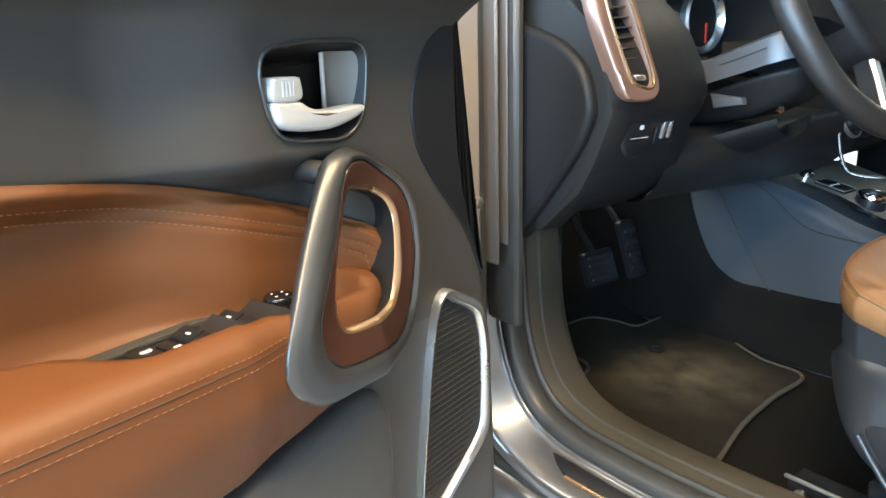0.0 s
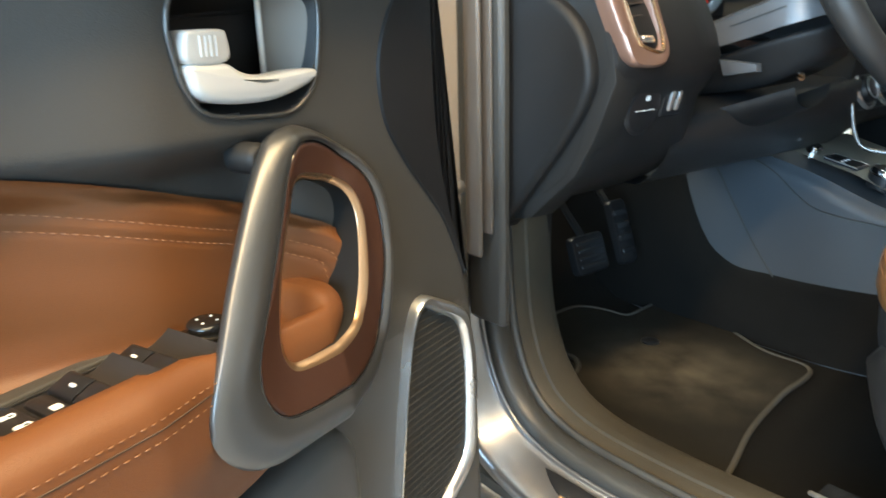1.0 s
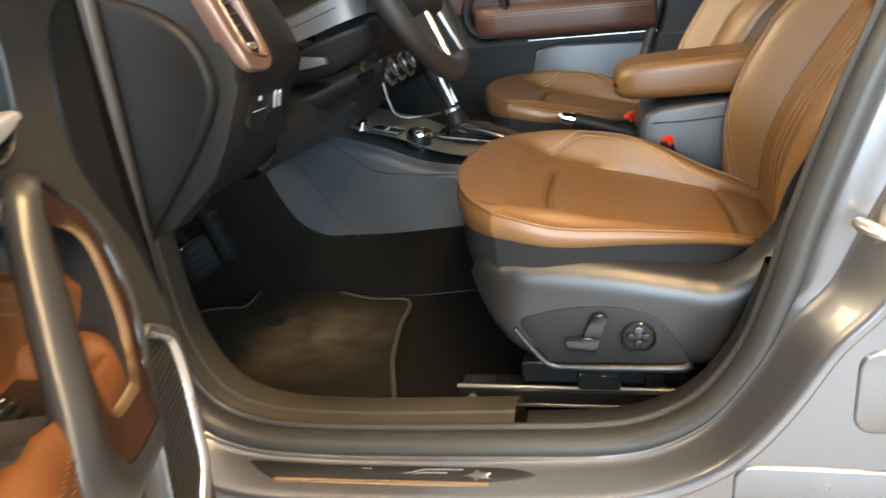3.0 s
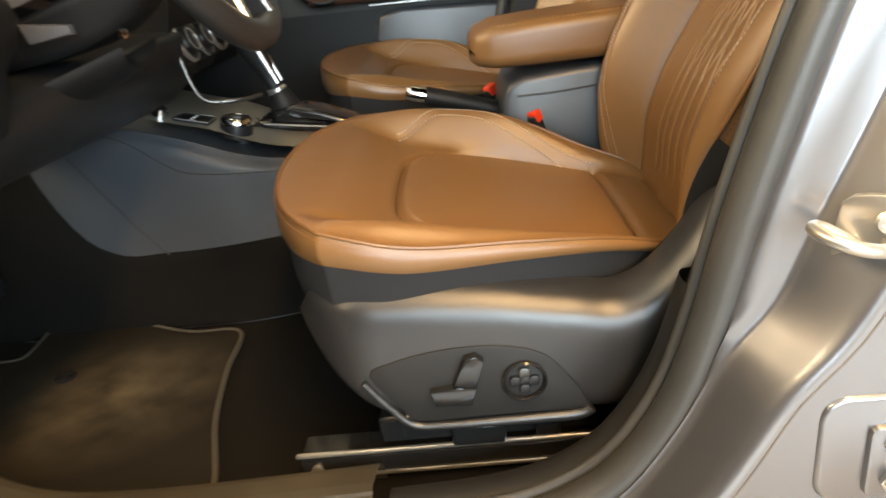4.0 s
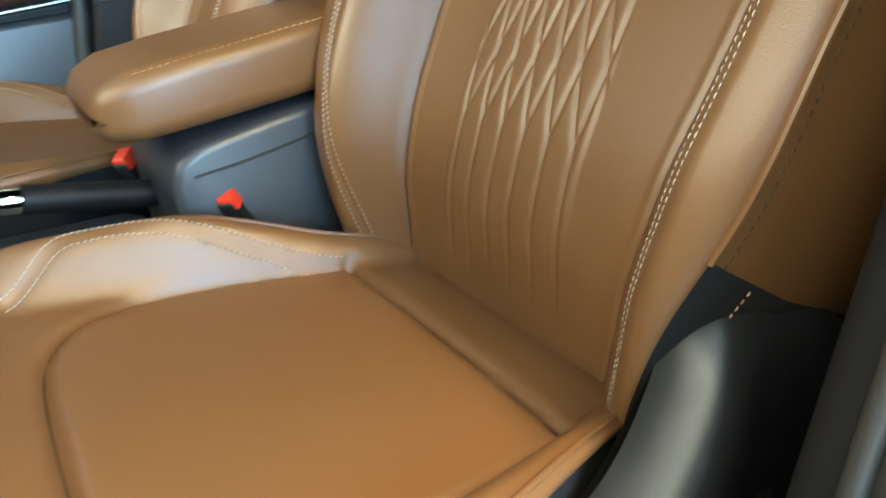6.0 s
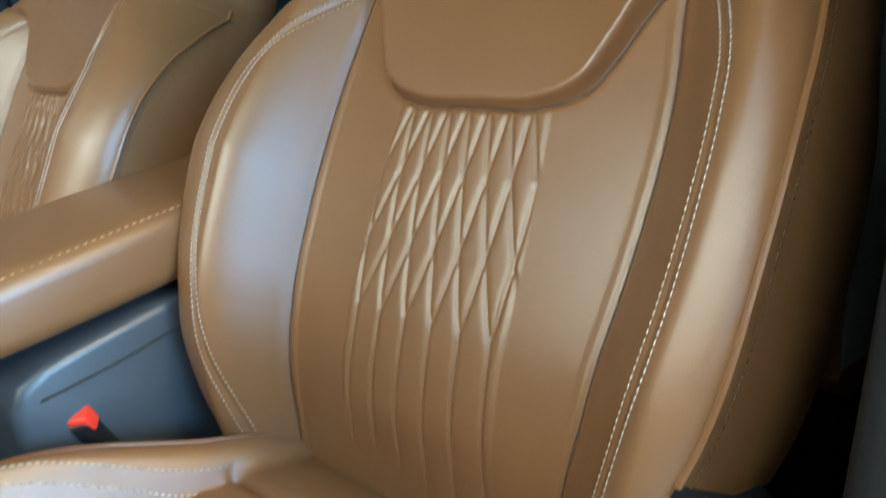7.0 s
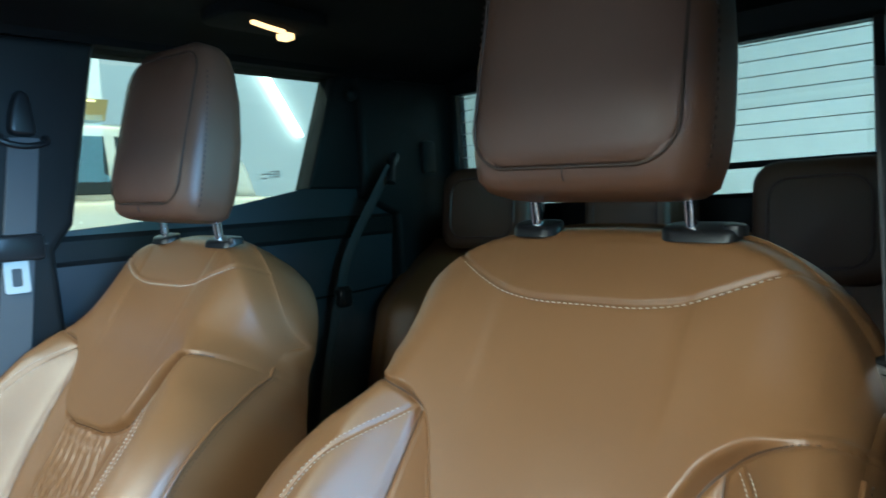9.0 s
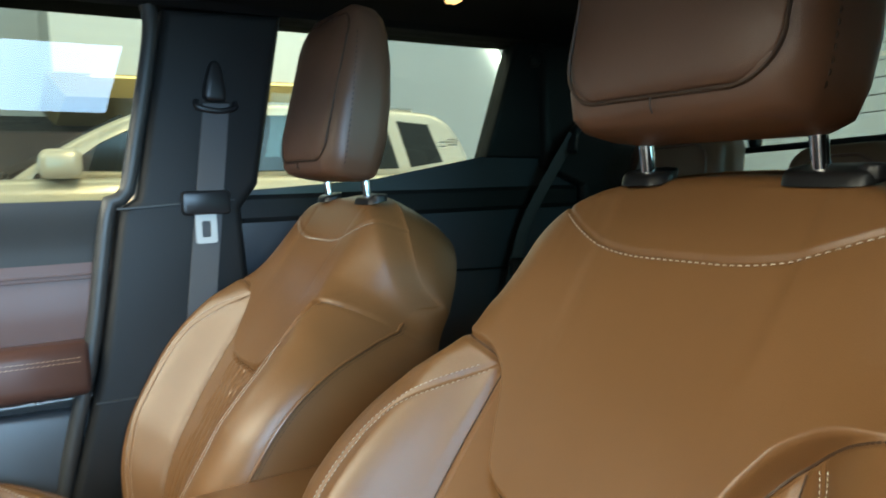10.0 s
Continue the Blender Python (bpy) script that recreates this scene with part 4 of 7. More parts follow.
striker = thing("door_striker", (-0.775, 0.035, 0.99), "zinc door striker with two bolts on the pillar", "striker")
sp = spline([(0.050, 1.028), (0.056, 1.010), (0.056, 0.965), (0.046, 0.945), (0.020, 0.945), (0.012, 0.965), (0.012, 1.010), (0.022, 1.030)], 30, True)
lay_k = lambda p, d: np.stack([-0.770 - d * 0.6 - (0.05 - p[:, 0]) * 1.05, p[:, 0] + d * 0.75, p[:, 1]], 1)
part("plate", slab(sp, lay_k, 0.0, 0.005, 0.0015, 2), ZINC, striker)
for cz in (1.012, 0.962):
    part("bolt", lathe([(0.0085, 0), (0.0085, 0.003), (0.0060, 0.0052), (0.0034, 0.0052), (0.0034, 0.002)], (-0.789, 0.0365, cz), (-0.88, 0.47, 0), 18), ZINC, striker, "star bolt")
hook = spline([(-0.790, 0.034, 0.998), (-0.806, 0.046, 0.999), (-0.809, 0.066, 1.004), (-0.798, 0.080, 1.008), (-0.780, 0.082, 1.009), (-0.772, 0.070, 1.004), (-0.778, 0.050, 0.992)], 36)
part("hook", tube(hook, 0.0052, 12), ZINC, striker, "bent striker bar")

# ---------------------------------------------------------------- floor, footwell
structure("floor", grid(np.array([[(x, y, z) for x in np.linspace(-0.66, 0.66, 12)] for y, z in
          curve2([(-1.15, 0.665), (-0.5, 0.665), (0.4, 0.664), (0.95, 0.664), (1.13, 0.667), (1.22, 0.72), (1.30, 0.84), (1.37, 1.02), (1.42, 1.25)], 50)])), CARPET, "dark carpet covering the car floor and toe board", "floor", 180)
structure("kick_panel", slab(np.array([(0.98, 0.66), (1.36, 0.66), (1.36, 1.25), (0.93, 1.25), (0.935, 0.90)]), px(-0.66, 1), 0.0, 0.06, 0.01, 2), PLASTIC_SOFT, "dark kick panel at the footwell side", "trim")
structure("floor_pan", box((-0.80, -1.35, 0.50), (0.80, 1.45, 0.655), 0.02), PAINT, "underside of the car floor", "floor")

mat = thing("floor_mat", (-0.38, 0.86, 0.668), "dusty dark floor mat with a worn tan binding", "floor mat")
mo = spline([(-0.520, 1.085), (-0.452, 1.127), (-0.391, 1.136), (-0.309, 1.136), (-0.269, 1.095), (-0.250, 1.055), (-0.188, 1.055), (-0.135, 1.052), (-0.122, 0.995), (-0.150, 0.905), (-0.200, 0.796), (-0.213, 0.710),
             (-0.33, 0.698), (-0.46, 0.677), (-0.590, 0.640), (-0.625, 0.660), (-0.628, 0.780), (-0.622, 0.900), (-0.585, 0.975), (-0.545, 1.050)], 140, True)
zfl = lambda y: 0.6665 + 0.25 * np.clip(y - 1.0, 0, 1) ** 1.4
lay_m = lambda p, d: np.stack([p[:, 0], p[:, 1], zfl(p[:, 1]) + d], 1)
ctr = mo.mean(0)
mrings = [lay_m(mo, 0.0), lay_m(mo, 0.007)] + [lay_m(ctr + (mo - ctr) * s, 0.0085) for s in (0.98, 0.85, 0.7, 0.5, 0.3, 0.12)]
part("pad", loft(mrings), MAT, mat, "", 180)
part("binding", tube(lay_m(mo, 0.0065), 0.0042, 8, True), BINDING, mat, "worn tan edge binding")
tab = spline([(-0.62, 0.945), (-0.581, 0.956), (-0.514, 0.958), (-0.482, 0.984), (-0.478, 1.01), (-0.495, 1.044), (-0.53, 1.06)], 40)
part("tab_loop", tube(lay_m(tab, 0.012), 0.0048, 8), BINDING, mat, "looped binding at the mat's corner")
part("clip", lathe([(0.016, 0), (0.016, 0.003), (0.010, 0.005), (0.006, 0.0035)], (-0.316, 0.952, 0.6745), (0, 0, 1), 20), BLACK_SATIN, mat, "round mat fixing clip")
nt = MAT.node_tree
nn_, ll_ = nt.nodes, nt.links
co_ = nn_.new("ShaderNodeTexCoord")
mp_ = nn_.new("ShaderNodeMapping")
mp_.inputs["Location"].default_value = (0.0, 0.04, 0)
mp_.inputs["Scale"].default_value = (5.6, 5.0, 6.5)
ll_.new(co_.outputs["Object"], mp_.inputs[0])
gr_ = nn_.new("ShaderNodeTexGradient")
gr_.gradient_type = "SPHERICAL"
ll_.new(mp_.outputs[0], gr_.inputs[0])
nz_ = nn_.new("ShaderNodeTexNoise")
nz_.inputs["Scale"].default_value, nz_.inputs["Detail"].default_value = 14, 8
ll_.new(co_.outputs["Object"], nz_.inputs["Vector"])
rp_ = nn_.new("ShaderNodeMapRange")
rp_.inputs[1].default_value, rp_.inputs[2].default_value = 0.25, 0.80
ll_.new(nz_.outputs[0], rp_.inputs[0])
ml_ = nn_.new("ShaderNodeMath")
ml_.operation = "MULTIPLY"
ll_.new(gr_.outputs[0], ml_.inputs[0])
ll_.new(rp_.outputs[0], ml_.inputs[1])
mx_ = nn_.new("ShaderNodeMix")
mx_.data_type = "RGBA"
mx_.inputs[7].default_value = (0.12, 0.10, 0.07, 1)
old_ = nn_["Principled BSDF"].inputs["Base Color"].links[0].from_socket
ll_.new(old_, mx_.inputs[6])
ll_.new(ml_.outputs[0], mx_.inputs[0])
ll_.new(mx_.outputs[2], nn_["Principled BSDF"].inputs["Base Color"])

# pedals
for name, c, w, h, lab in (("brake_pedal", (-0.384, 1.048, 0.838), 0.084, 0.070, "ribbed black rubber brake pedal"), ("accelerator_pedal", (-0.262, 1.070, 0.852), 0.046, 0.125, "long black accelerator pedal")):
    pd = thing(name, c, lab, "pedal")
    upv, fwv = np.array([0, 0.34, 0.94]), np.array([0, -0.94, 0.34])
    lay_p = lambda p, d, c=c, upv=upv, fwv=fwv: np.array(c) + p[:, :1] * np.array([1, 0, 0]) + p[:, 1:] * upv + d * fwv
    part("pad", slab(rounded(w, h, 0.010, 4), lay_p, -0.008, 0.008, 0.004, 2), BLACK_SATIN, pd)
    for k in range(4):
        part("rib", slab(rounded(w * 0.8, h * 0.09, 0.002, 2, (0, (k - 1.5) * h * 0.2)), lay_p, 0.006, 0.0105, 0.001, 1), BLACK_SATIN, pd)
    arm = spline([np.array(c) + np.array([0, 0.01, 0.02]), np.array(c) + np.array([0.01, 0.10, 0.12]), np.array(c) + np.array([0.012, 0.12, 0.27])], 14)
    part("arm", tube(arm, 0.009, 8), STEEL, pd, "steel pedal arm")

# ---------------------------------------------------------------- dashboard
dash = thing("dashboard", (0.0, 0.95, 1.0), "black dashboard with bronze vent frame and light switch", "dashboard")
prof = [(1.30, 1.372), (1.05, 1.375), (0.90, 1.360), (0.815, 1.330), (0.760, 1.285), (0.728, 1.230), (0.716, 1.190), (0.724, 1.172), (0.742, 1.150), (0.752, 1.110), (0.772, 1.070), (0.815, 1.038), (0.88, 1.015), (1.02, 1.00), (1.25, 0.99)]
pr = spline(prof, 46)
secs = []
for x, sh in ((-0.741, 0.016), (-0.738, 0.006), (-0.728, 0.0), (-0.66, -0.003), (-0.60, -0.004), (-0.555, 0.0), (-0.537, 0.010), (-0.530, 0.030)):
    secs.append(np.stack([np.full(46, x), pr[:, 0] + sh, pr[:, 1]], 1))
part("outer_module", grid(np.array(secs)), PLASTIC_DASH, dash, "black grained dashboard end")
cap = spline([(0.900, 1.292), (0.845, 1.281), (0.795, 1.260), (0.760, 1.228), (0.745, 1.184), (0.754, 1.150), (0.782, 1.108), (0.835, 1.044), (0.868, 1.008), (0.90, 0.985), (0.925, 1.05), (0.925, 1.24)], 80, True)
part("end_cap", slab(cap, px(-0.722, -1), 0.0, 0.034, 0.010, 6), PLASTIC_DASH, dash, "black end cap of the dashboard", 60)
part("end_panel", slab(np.array([(1.25, 1.37), (0.91, 1.362), (0.82, 1.333), (0.765, 1.288), (0.732, 1.232), (0.722, 1.175), (0.75, 1.11), (0.775, 1.068), (0.845, 1.006), (0.93, 0.985), (1.25, 0.98)])[::-1], px(-0.70, -1), 0.0, 0.0405, 0.004, 2), PLASTIC, dash)
# vent: bronze frame round slanting slats
vx = lambda p, d: np.stack([p[:, 0] + 0.020 - (p[:, 1] - 1.19) * 0.12 + (p[:, 0] + 0.72) * (p[:, 1] - 1.19) * 1.6, 0.7125 + (p[:, 1] - 1.19) * 0.35 - d + np.abs(p[:, 0] + 0.72) * 0.10, p[:, 1]], 1)
vo = spline([(-0.748, 1.192), (-0.706, 1.190), (-0.684, 1.204), (-0.6815, 1.235), (-0.686, 1.32), (-0.690, 1.345), (-0.735, 1.350), (-0.752, 1.30), (-0.754, 1.22)], 70, True)
vi = spline([(-0.727, 1.213), (-0.706, 1.206), (-0.694, 1.212), (-0.692, 1.236), (-0.696, 1.318), (-0.702, 1.333), (-0.725, 1.335), (-0.733, 1.30), (-0.733, 1.225)], 70, True)
fr = np.array([vx(vo, -0.01), vx(vo, 0.008), vx(inset(vo, 0.003), 0.0115), vx(vi + (vo - vi) * 0.25, 0.0105), vx(vi, 0.007), vx(vi, -0.02)])
vent = part("vent_frame", grid(fr, False, True), LIT_BRONZE, dash, "satin bronze air vent frame", 50)
part("vent_edge", tube(vx(vi + (vo - vi) * 0.12, 0.0100), 0.0022, 8, True), BRONZE_EDGE, vent, "polished inner edge")
part("vent_back", slab(vi, vx, -0.035, -0.022, 0.001, 1), BLACK_SATIN, vent)
for k in range(9):
    zc = 1.228 + k * 0.0125
    o = np.array([(-0.731, zc - 0.002), (-0.694, zc + 0.001), (-0.694, zc + 0.003), (-0.731, zc)])
    part("slat", slab(o, vx, -0.020, 0.001, 0.0006, 1), BLACK_SATIN, vent)
part("vent_tab", slab(rounded(0.022, 0.008, 0.003, 3, (-0.711, 1.2175)), vx, -0.004, 0.006, 0.002, 2), SATIN, vent, "small silver vent tab")
# light switch and dimmers
lay_l = lambda p, d: np.stack([p[:, 0], 0.7425 - d - (p[:, 1] - 1.14) * 0.25 + 0.004, p[:, 1]], 1)
t_ = np.arange(36) * 2 * math.pi / 36
knob = np.stack([-0.668 + 0.0285 * np.cos(t_), 1.140 + 0.0285 * np.sin(t_)], 1)
kn = part("light_switch", slab(knob, lay_l, 0.0, 0.010, 0.003, 2), BLACK_SATIN, dash, "round black headlight switch")
part("switch_ring", tube(lay_l(knob, 0.006), 0.0015, 6, True), GREY_PLASTIC, kn)
part("mark", slab(np.array([(-0.686, 1.1385), (-0.650, 1.1385), (-0.650, 1.1395), (-0.686, 1.1395)]), lay_l, 0.009, 0.0106, 0.0002, 1), WHITE_INK, kn)
part("mark", slab(rounded(0.008, 0.006, 0.002, 2, (-0.668, 1.153)), lay_l, 0.009, 0.0106, 0.0002, 1), WHITE_INK, kn)
dm = part("dimmer_panel", slab(rounded(0.042, 0.036, 0.003, 2, (-0.612, 1.146)), lay_l, 0.0, 0.008, 0.001, 1), BLACK_SATIN, dash, "panel with two dimmer wheels")
for dx in (-0.008, 0.006):
    part("wheel", slab(rounded(0.007, 0.024, 0.003, 3, (-0.612 + dx, 1.146)), lay_l, 0.006, 0.0115, 0.002, 2), SATIN, dm, "ridged dimmer wheel")
part("mark", slab(rounded(0.014, 0.004, 0.001, 2, (-0.612, 1.1615)), lay_l, 0.007, 0.0086, 0.0002, 1), WHITE_INK, dm)
# knee panel sweeping to the middle
rows = []
for s_ in np.linspace(0, 1, 34):
    x = -0.580 + s_ * 0.540
    top, bot = (0.762 - 0.030 * s_**1.6, 1.112 + 0.030 * s_), (0.800 + 0.006 * s_, 1.034 - 0.010 * s_)
    row = [(x, 0.86, top[1] + 0.012), (x, top[0] + 0.012, top[1] + 0.006)]
    for q in np.linspace(0, 1, 18):
        row.append((x, top[0] * (1 - q) + bot[0] * q - (0.016 + 0.012 * s_) * math.sin(q * math.pi) ** 0.8, top[1] * (1 - q) + bot[1] * q))
    row += [(x, bot[0] + 0.010, bot[1] - 0.004), (x, bot[0] + 0.05, bot[1] - 0.004), (x, 1.05, bot[1] + 0.006)]
    rows.append(row)
part("knee_panel", grid(np.array(rows)), PLASTIC_KNEE, dash, "smooth black knee panel", 50)
part("knee_filler", box((-0.60, 0.835, 1.030), (-0.505, 1.20, 1.105), 0.006), PLASTIC_DASH, dash)
part("release_cup", lathe([(0.006, 0.0), (0.017, 0.010), (0.020, 0.030), (0.018, 0.036), (0.013, 0.036), (0.010, 0.015)], (-0.503, 0.805, 1.108), (-0.25, -1, -0.25), 20), BLACK_SATIN, dash, "small black funnel under the dashboard")
# instrument hood, glass and gauges
hood = []
for k in range(22):
    ang = math.pi * k / 21
    hood.append([(-0.3665 - 0.165 * math.cos(ang), y, 1.265 + hgt * math.sin(ang) ** 0.7) for y, hgt in ((1.02, 0.115), (0.90, 0.13), (0.83, 0.135), (0.825, 0.128), (0.86, 0.12), (0.99, 0.10))])
part("instrument_hood", grid(np.array(hood)), PLASTIC, dash, "black hood over the instruments")
part("instrument_face", box((-0.53, 0.926, 1.22), (-0.20, 0.94, 1.375), 0.004), BLACK_SATIN, dash, "black instrument face")
for gx, gz, r in ((-0.280, 1.303, 0.058), (-0.445, 1.303, 0.058)):
    g = part("gauge", lathe([(r, 0), (r, 0.012), (r - 0.004, 0.016), (r - 0.010, 0.008), (r - 0.012, 0.002)], (gx, 0.925, gz), (0, -1, 0), 40), SATIN, dash, "round gauge with a silver rim")
    part("dial", lathe([(r - 0.011, 0.001), (r - 0.011, 0.003), (0.002, 0.003)], (gx, 0.925, gz), (0, -1, 0), 40), BLACK_SATIN, g)
    part("needle", box((gx + 0.010, 0.917, gz - 0.040), (gx + 0.014, 0.920, gz - 0.006), 0.0005), RED, g, "orange gauge needle")
shelf = np.array([(-0.528, 0.800, 1.208), (-0.24, 0.800, 1.210), (-0.22, 0.922, 1.245), (-0.525, 0.922, 1.245)])
part("shelf", (np.concatenate([shelf, shelf - np.array([0, 0, 0.02])]), [(0, 1, 2, 3), (7, 6, 5, 4), (0, 4, 5, 1), (1, 5, 6, 2), (2, 6, 7, 3), (3, 7, 4, 0)]), BLACK_GLOSS, dash, "gloss black panel below the instruments")
# passenger side and centre of the dashboard
secs = []
for x in (0.13, 0.20, 0.45, 0.68, 0.735):
    secs.append(np.stack([np.full(46, x), pr[:, 0] + 0.03, pr[:, 1]], 1))
part("passenger_module", grid(np.array(secs)), PLASTIC, dash)
stack = part("centre_panel", slab(np.array([(0.74, 1.35), (0.735, 1.18), (0.765, 1.065), (0.84, 1.03), (1.05, 1.03), (1.05, 1.36)]), px(-0.125, 1), 0.0, 0.25, 0.008, 2), PLASTIC, dash, "black panel with climate knobs")
ctrl = np.array([0, -0.93, 0.37])
for gx in (-0.080, -0.004, 0.072):
    c = np.array([gx, 0.748, 1.118])
    kb = part("climate_knob", lathe([(0.031, -0.01), (0.031, 0.010), (0.028, 0.014), (0.024, 0.014), (0.022, 0.022), (0.018, 0.024), (0.004, 0.024)], c, ctrl, 32), BLACK_SATIN, stack, "round climate knob with a chrome ring")
    part("ring", lathe([(0.0322, 0.008), (0.0322, 0.0125), (0.0300, 0.0150), (0.0292, 0.013)], c, ctrl, 32), SATIN, kb)
    part("cap_ring", lathe([(0.0185, 0.0235), (0.0185, 0.0250), (0.0165, 0.0255), (0.0160, 0.0235)], c, ctrl, 32), SATIN, kb)

# steering wheel and column
wheel = thing("steering_wheel", (-0.3665, 0.62, 1.30), "black leather steering wheel with silver spoke trim", "steering wheel")
W0, WU, WF = np.array([-0.3665, 0.6185, 1.297]), np.array([0, 0.438, 0.899]), np.array([0, -0.899, 0.438])
wl = lambda p, d: W0 + p[:, :1] * np.array([1, 0, 0]) + p[:, 1:] * WU + d * WF
t_ = np.arange(72) * 2 * math.pi / 72
rimc = np.stack([0.1725 * np.cos(t_), 0.170 * np.sin(t_)], 1)
part("rim", tube(wl(rimc, 0.0), 0.0165 + 0.002 * np.abs(np.cos(2 * t_)), 14, True, 1.0, WF), material("wheel_leather", (0.022, 0.021, 0.020), 0.38, vary=0.15, bump=0.2, bump_scale=900, kind="voronoi"), wheel, "black leather rim", 180)
hubo = spline([(-0.085, 0.055), (0.085, 0.055), (0.095, 0.0), (0.055, -0.075), (0.0, -0.085), (-0.055, -0.075), (-0.095, 0.0)], 50, True)
part("airbag_pad", slab(hubo, wl, -0.02, 0.030, 0.018, 4), PLASTIC_SOFT, wheel)
for sg in (-1, 1):
    part("spoke", loft([np.array([W0 + sg * xx * np.array([1, 0, 0]) + (yy + dy_) * WU + dd * WF for dy_, dd in ((-hh, -0.012), (hh, -0.012), (hh, 0.014), (-hh, 0.014))]) for xx, yy, hh in ((0.08, 0.0, 0.034), (0.12, 0.004, 0.026), (0.165, 0.006, 0.024))]), PLASTIC_SOFT, wheel)
    low = np.array([np.array([W0 + sg * (xx + dx) * np.array([1, 0, 0]) + yy * WU + dd * WF for dx, dd in ((-0.012, -0.008), (0.012, -0.008), (0.012, 0.012), (-0.012, 0.012))]) for xx, yy in ((0.035, -0.06), (0.045, -0.11), (0.058, -0.162))])
    part("lower_spoke", loft(low), PLASTIC_SOFT, wheel)
    low2 = np.array([np.array([W0 + sg * (xx + dx) * np.array([1, 0, 0]) + yy * WU + dd * WF for dx, dd in ((-0.009, 0.0125), (0.009, 0.0125), (0.007, 0.0165), (-0.007, 0.0165))]) for xx, yy in ((0.037, -0.07), (0.046, -0.115), (0.056, -0.152))])
    part("spoke_trim", loft(low2), SATIN, wheel, "satin silver spoke trim")
column = thing("steering_column", (-0.3665, 0.74, 1.2), "black steering column shroud with a satin grey cover", "steering column")
cr = []
for y, w, zt, zb in ((0.655, 0.044, 1.228, 1.196), (0.668, 0.058, 1.225, 1.184), (0.700, 0.068, 1.217, 1.165), (0.735, 0.073, 1.207, 1.150), (0.78, 0.076, 1.192, 1.140), (0.86, 0.078, 1.180, 1.130)):
    o = rounded(2 * w, zt - zb, 0.012, 5, (-0.3665, (zt + zb) / 2))
    o[:, 0] = -0.3665 + (o[:, 0] + 0.3665) * (1 - 0.38 * np.clip((zt - o[:, 1]) / (zt - zb), 0, 1))
    cr.append(np.stack([o[:, 0], np.full(len(o), y), o[:, 1]], 1))
part("shroud", loft(cr), PLASTIC_DASH, column, "", 50)
deck_rows = ((0.660, 0.046, 1.272, 1.238), (0.672, 0.060, 1.278, 1.234), (0.700, 0.068, 1.2705, 1.226), (0.735, 0.070, 1.258, 1.215), (0.770, 0.072, 1.246, 1.205), (0.800, 0.074, 1.2355, 1.1965), (0.850, 0.074, 1.226, 1.184))
deck = np.array([[(-0.3665 + sg_ * (w_ + out_), y, z_ if out_ == 0.0 else zb_ + (z_ - zb_) * k_) for sg_, out_, k_ in ((-1, 0.012, 0.0), (-1, 0.009, 0.35), (-1, 0.004, 0.88), (-0.92, 0.0, 1), (-0.4, 0.0, 1), (0.4, 0.0, 1), (0.92, 0.0, 1), (1, 0.004, 0.88), (1, 0.009, 0.35), (1, 0.012, 0.0))]
                 for y, w_, z_, zb_ in deck_rows])
part("top_cover", join(grid(deck), (deck[0], [tuple(range(10))])), SATIN_DECK, column, "satin grey cover over the column", 40)
joint = np.array([(-0.3665 - w_ - 0.0122, y, zb_ + 0.55 * (z_ - zb_)) for y, w_, z_, zb_ in deck_rows[2:5]]) + np.array([0.004, 0, 0])
part("cover_joint", tube(joint, 0.0008, 6), RUBBER, column)
low_ = np.array([[(-0.3665 + (0.050 + 0.075 * v_) * math.cos(t_), 0.690 + 0.125 * v_, 1.150 - 0.045 * v_ + (0.030 + 0.012 * v_) * math.sin(t_)) for t_ in np.linspace(math.pi, 2 * math.pi, 20)] for v_ in np.linspace(0, 1, 10)])
part("lower_shroud", grid(low_), PLASTIC_DASH, column, "rounded black lower shroud", 180)
part("lever", slab(np.array([(0.775, 1.186), (0.722, 1.181), (0.720, 1.171), (0.768, 1.164)])[::-1], px(-0.448, -1), 0.0, 0.012, 0.003, 2), SATIN_DECK, column, "grey column adjusting lever")
part("knee_ring", lathe([(0.0055, 0), (0.0055, 0.004), (0.003, 0.005)], (-0.438, 0.676, 1.165), (-0.3, -1, 0), 12), CHROME, column)

# ---------------------------------------------------------------- centre console
cons = thing("centre_console", (0.0, 0.5, 0.665), "grey plastic centre console with drive selector and knobs", "console")
crown = np.array(spline([(1.36, 1.06), (1.10, 1.035), (0.95, 1.018), (0.86, 1.003), (0.77, 0.978), (0.68, 0.945), (0.60, 0.930), (0.50, 0.925), (0.40, 0.915), (0.28, 0.90), (0.262, 0.89)], 60))


def console_x(y, z):
    """How far the console's side bulges towards the seat, fuller low down and forwards."""
    q = np.clip((np.interp(y, crown[::-1, 0], crown[::-1, 1]) - z) / 0.30, 0, 1)
    return -0.116 - 0.012 * smooth01(q, 0.0, 0.06) - 0.036 * q**0.9 * smooth01(y, 0.52, 0.72)


for sg in (-1, 1):
    yy, qq = np.meshgrid(crown[:, 0], np.r_[0, 0.01, 0.03, np.linspace(0.06, 1, 24)], indexing="ij")
    zz = np.interp(yy, crown[::-1, 0], crown[::-1, 1]) * (1 - qq) + 0.66 * qq
    part("side_panel", grid(np.stack([-sg * console_x(yy, zz) if sg > 0 else console_x(yy, zz), yy, zz], -1)), SIDE_GREY, cons, "grey plastic console side", 60)
part("core", grid(np.array([[(x, y, z) for x in np.linspace(-0.117, 0.117, 6)] for y, z in crown])), SIDE_GREY, cons, "", 60)
part("end_wall", box((-0.127, 0.258, 0.66), (0.127, 0.263, 0.888), 0.002), SIDE_GREY, cons)
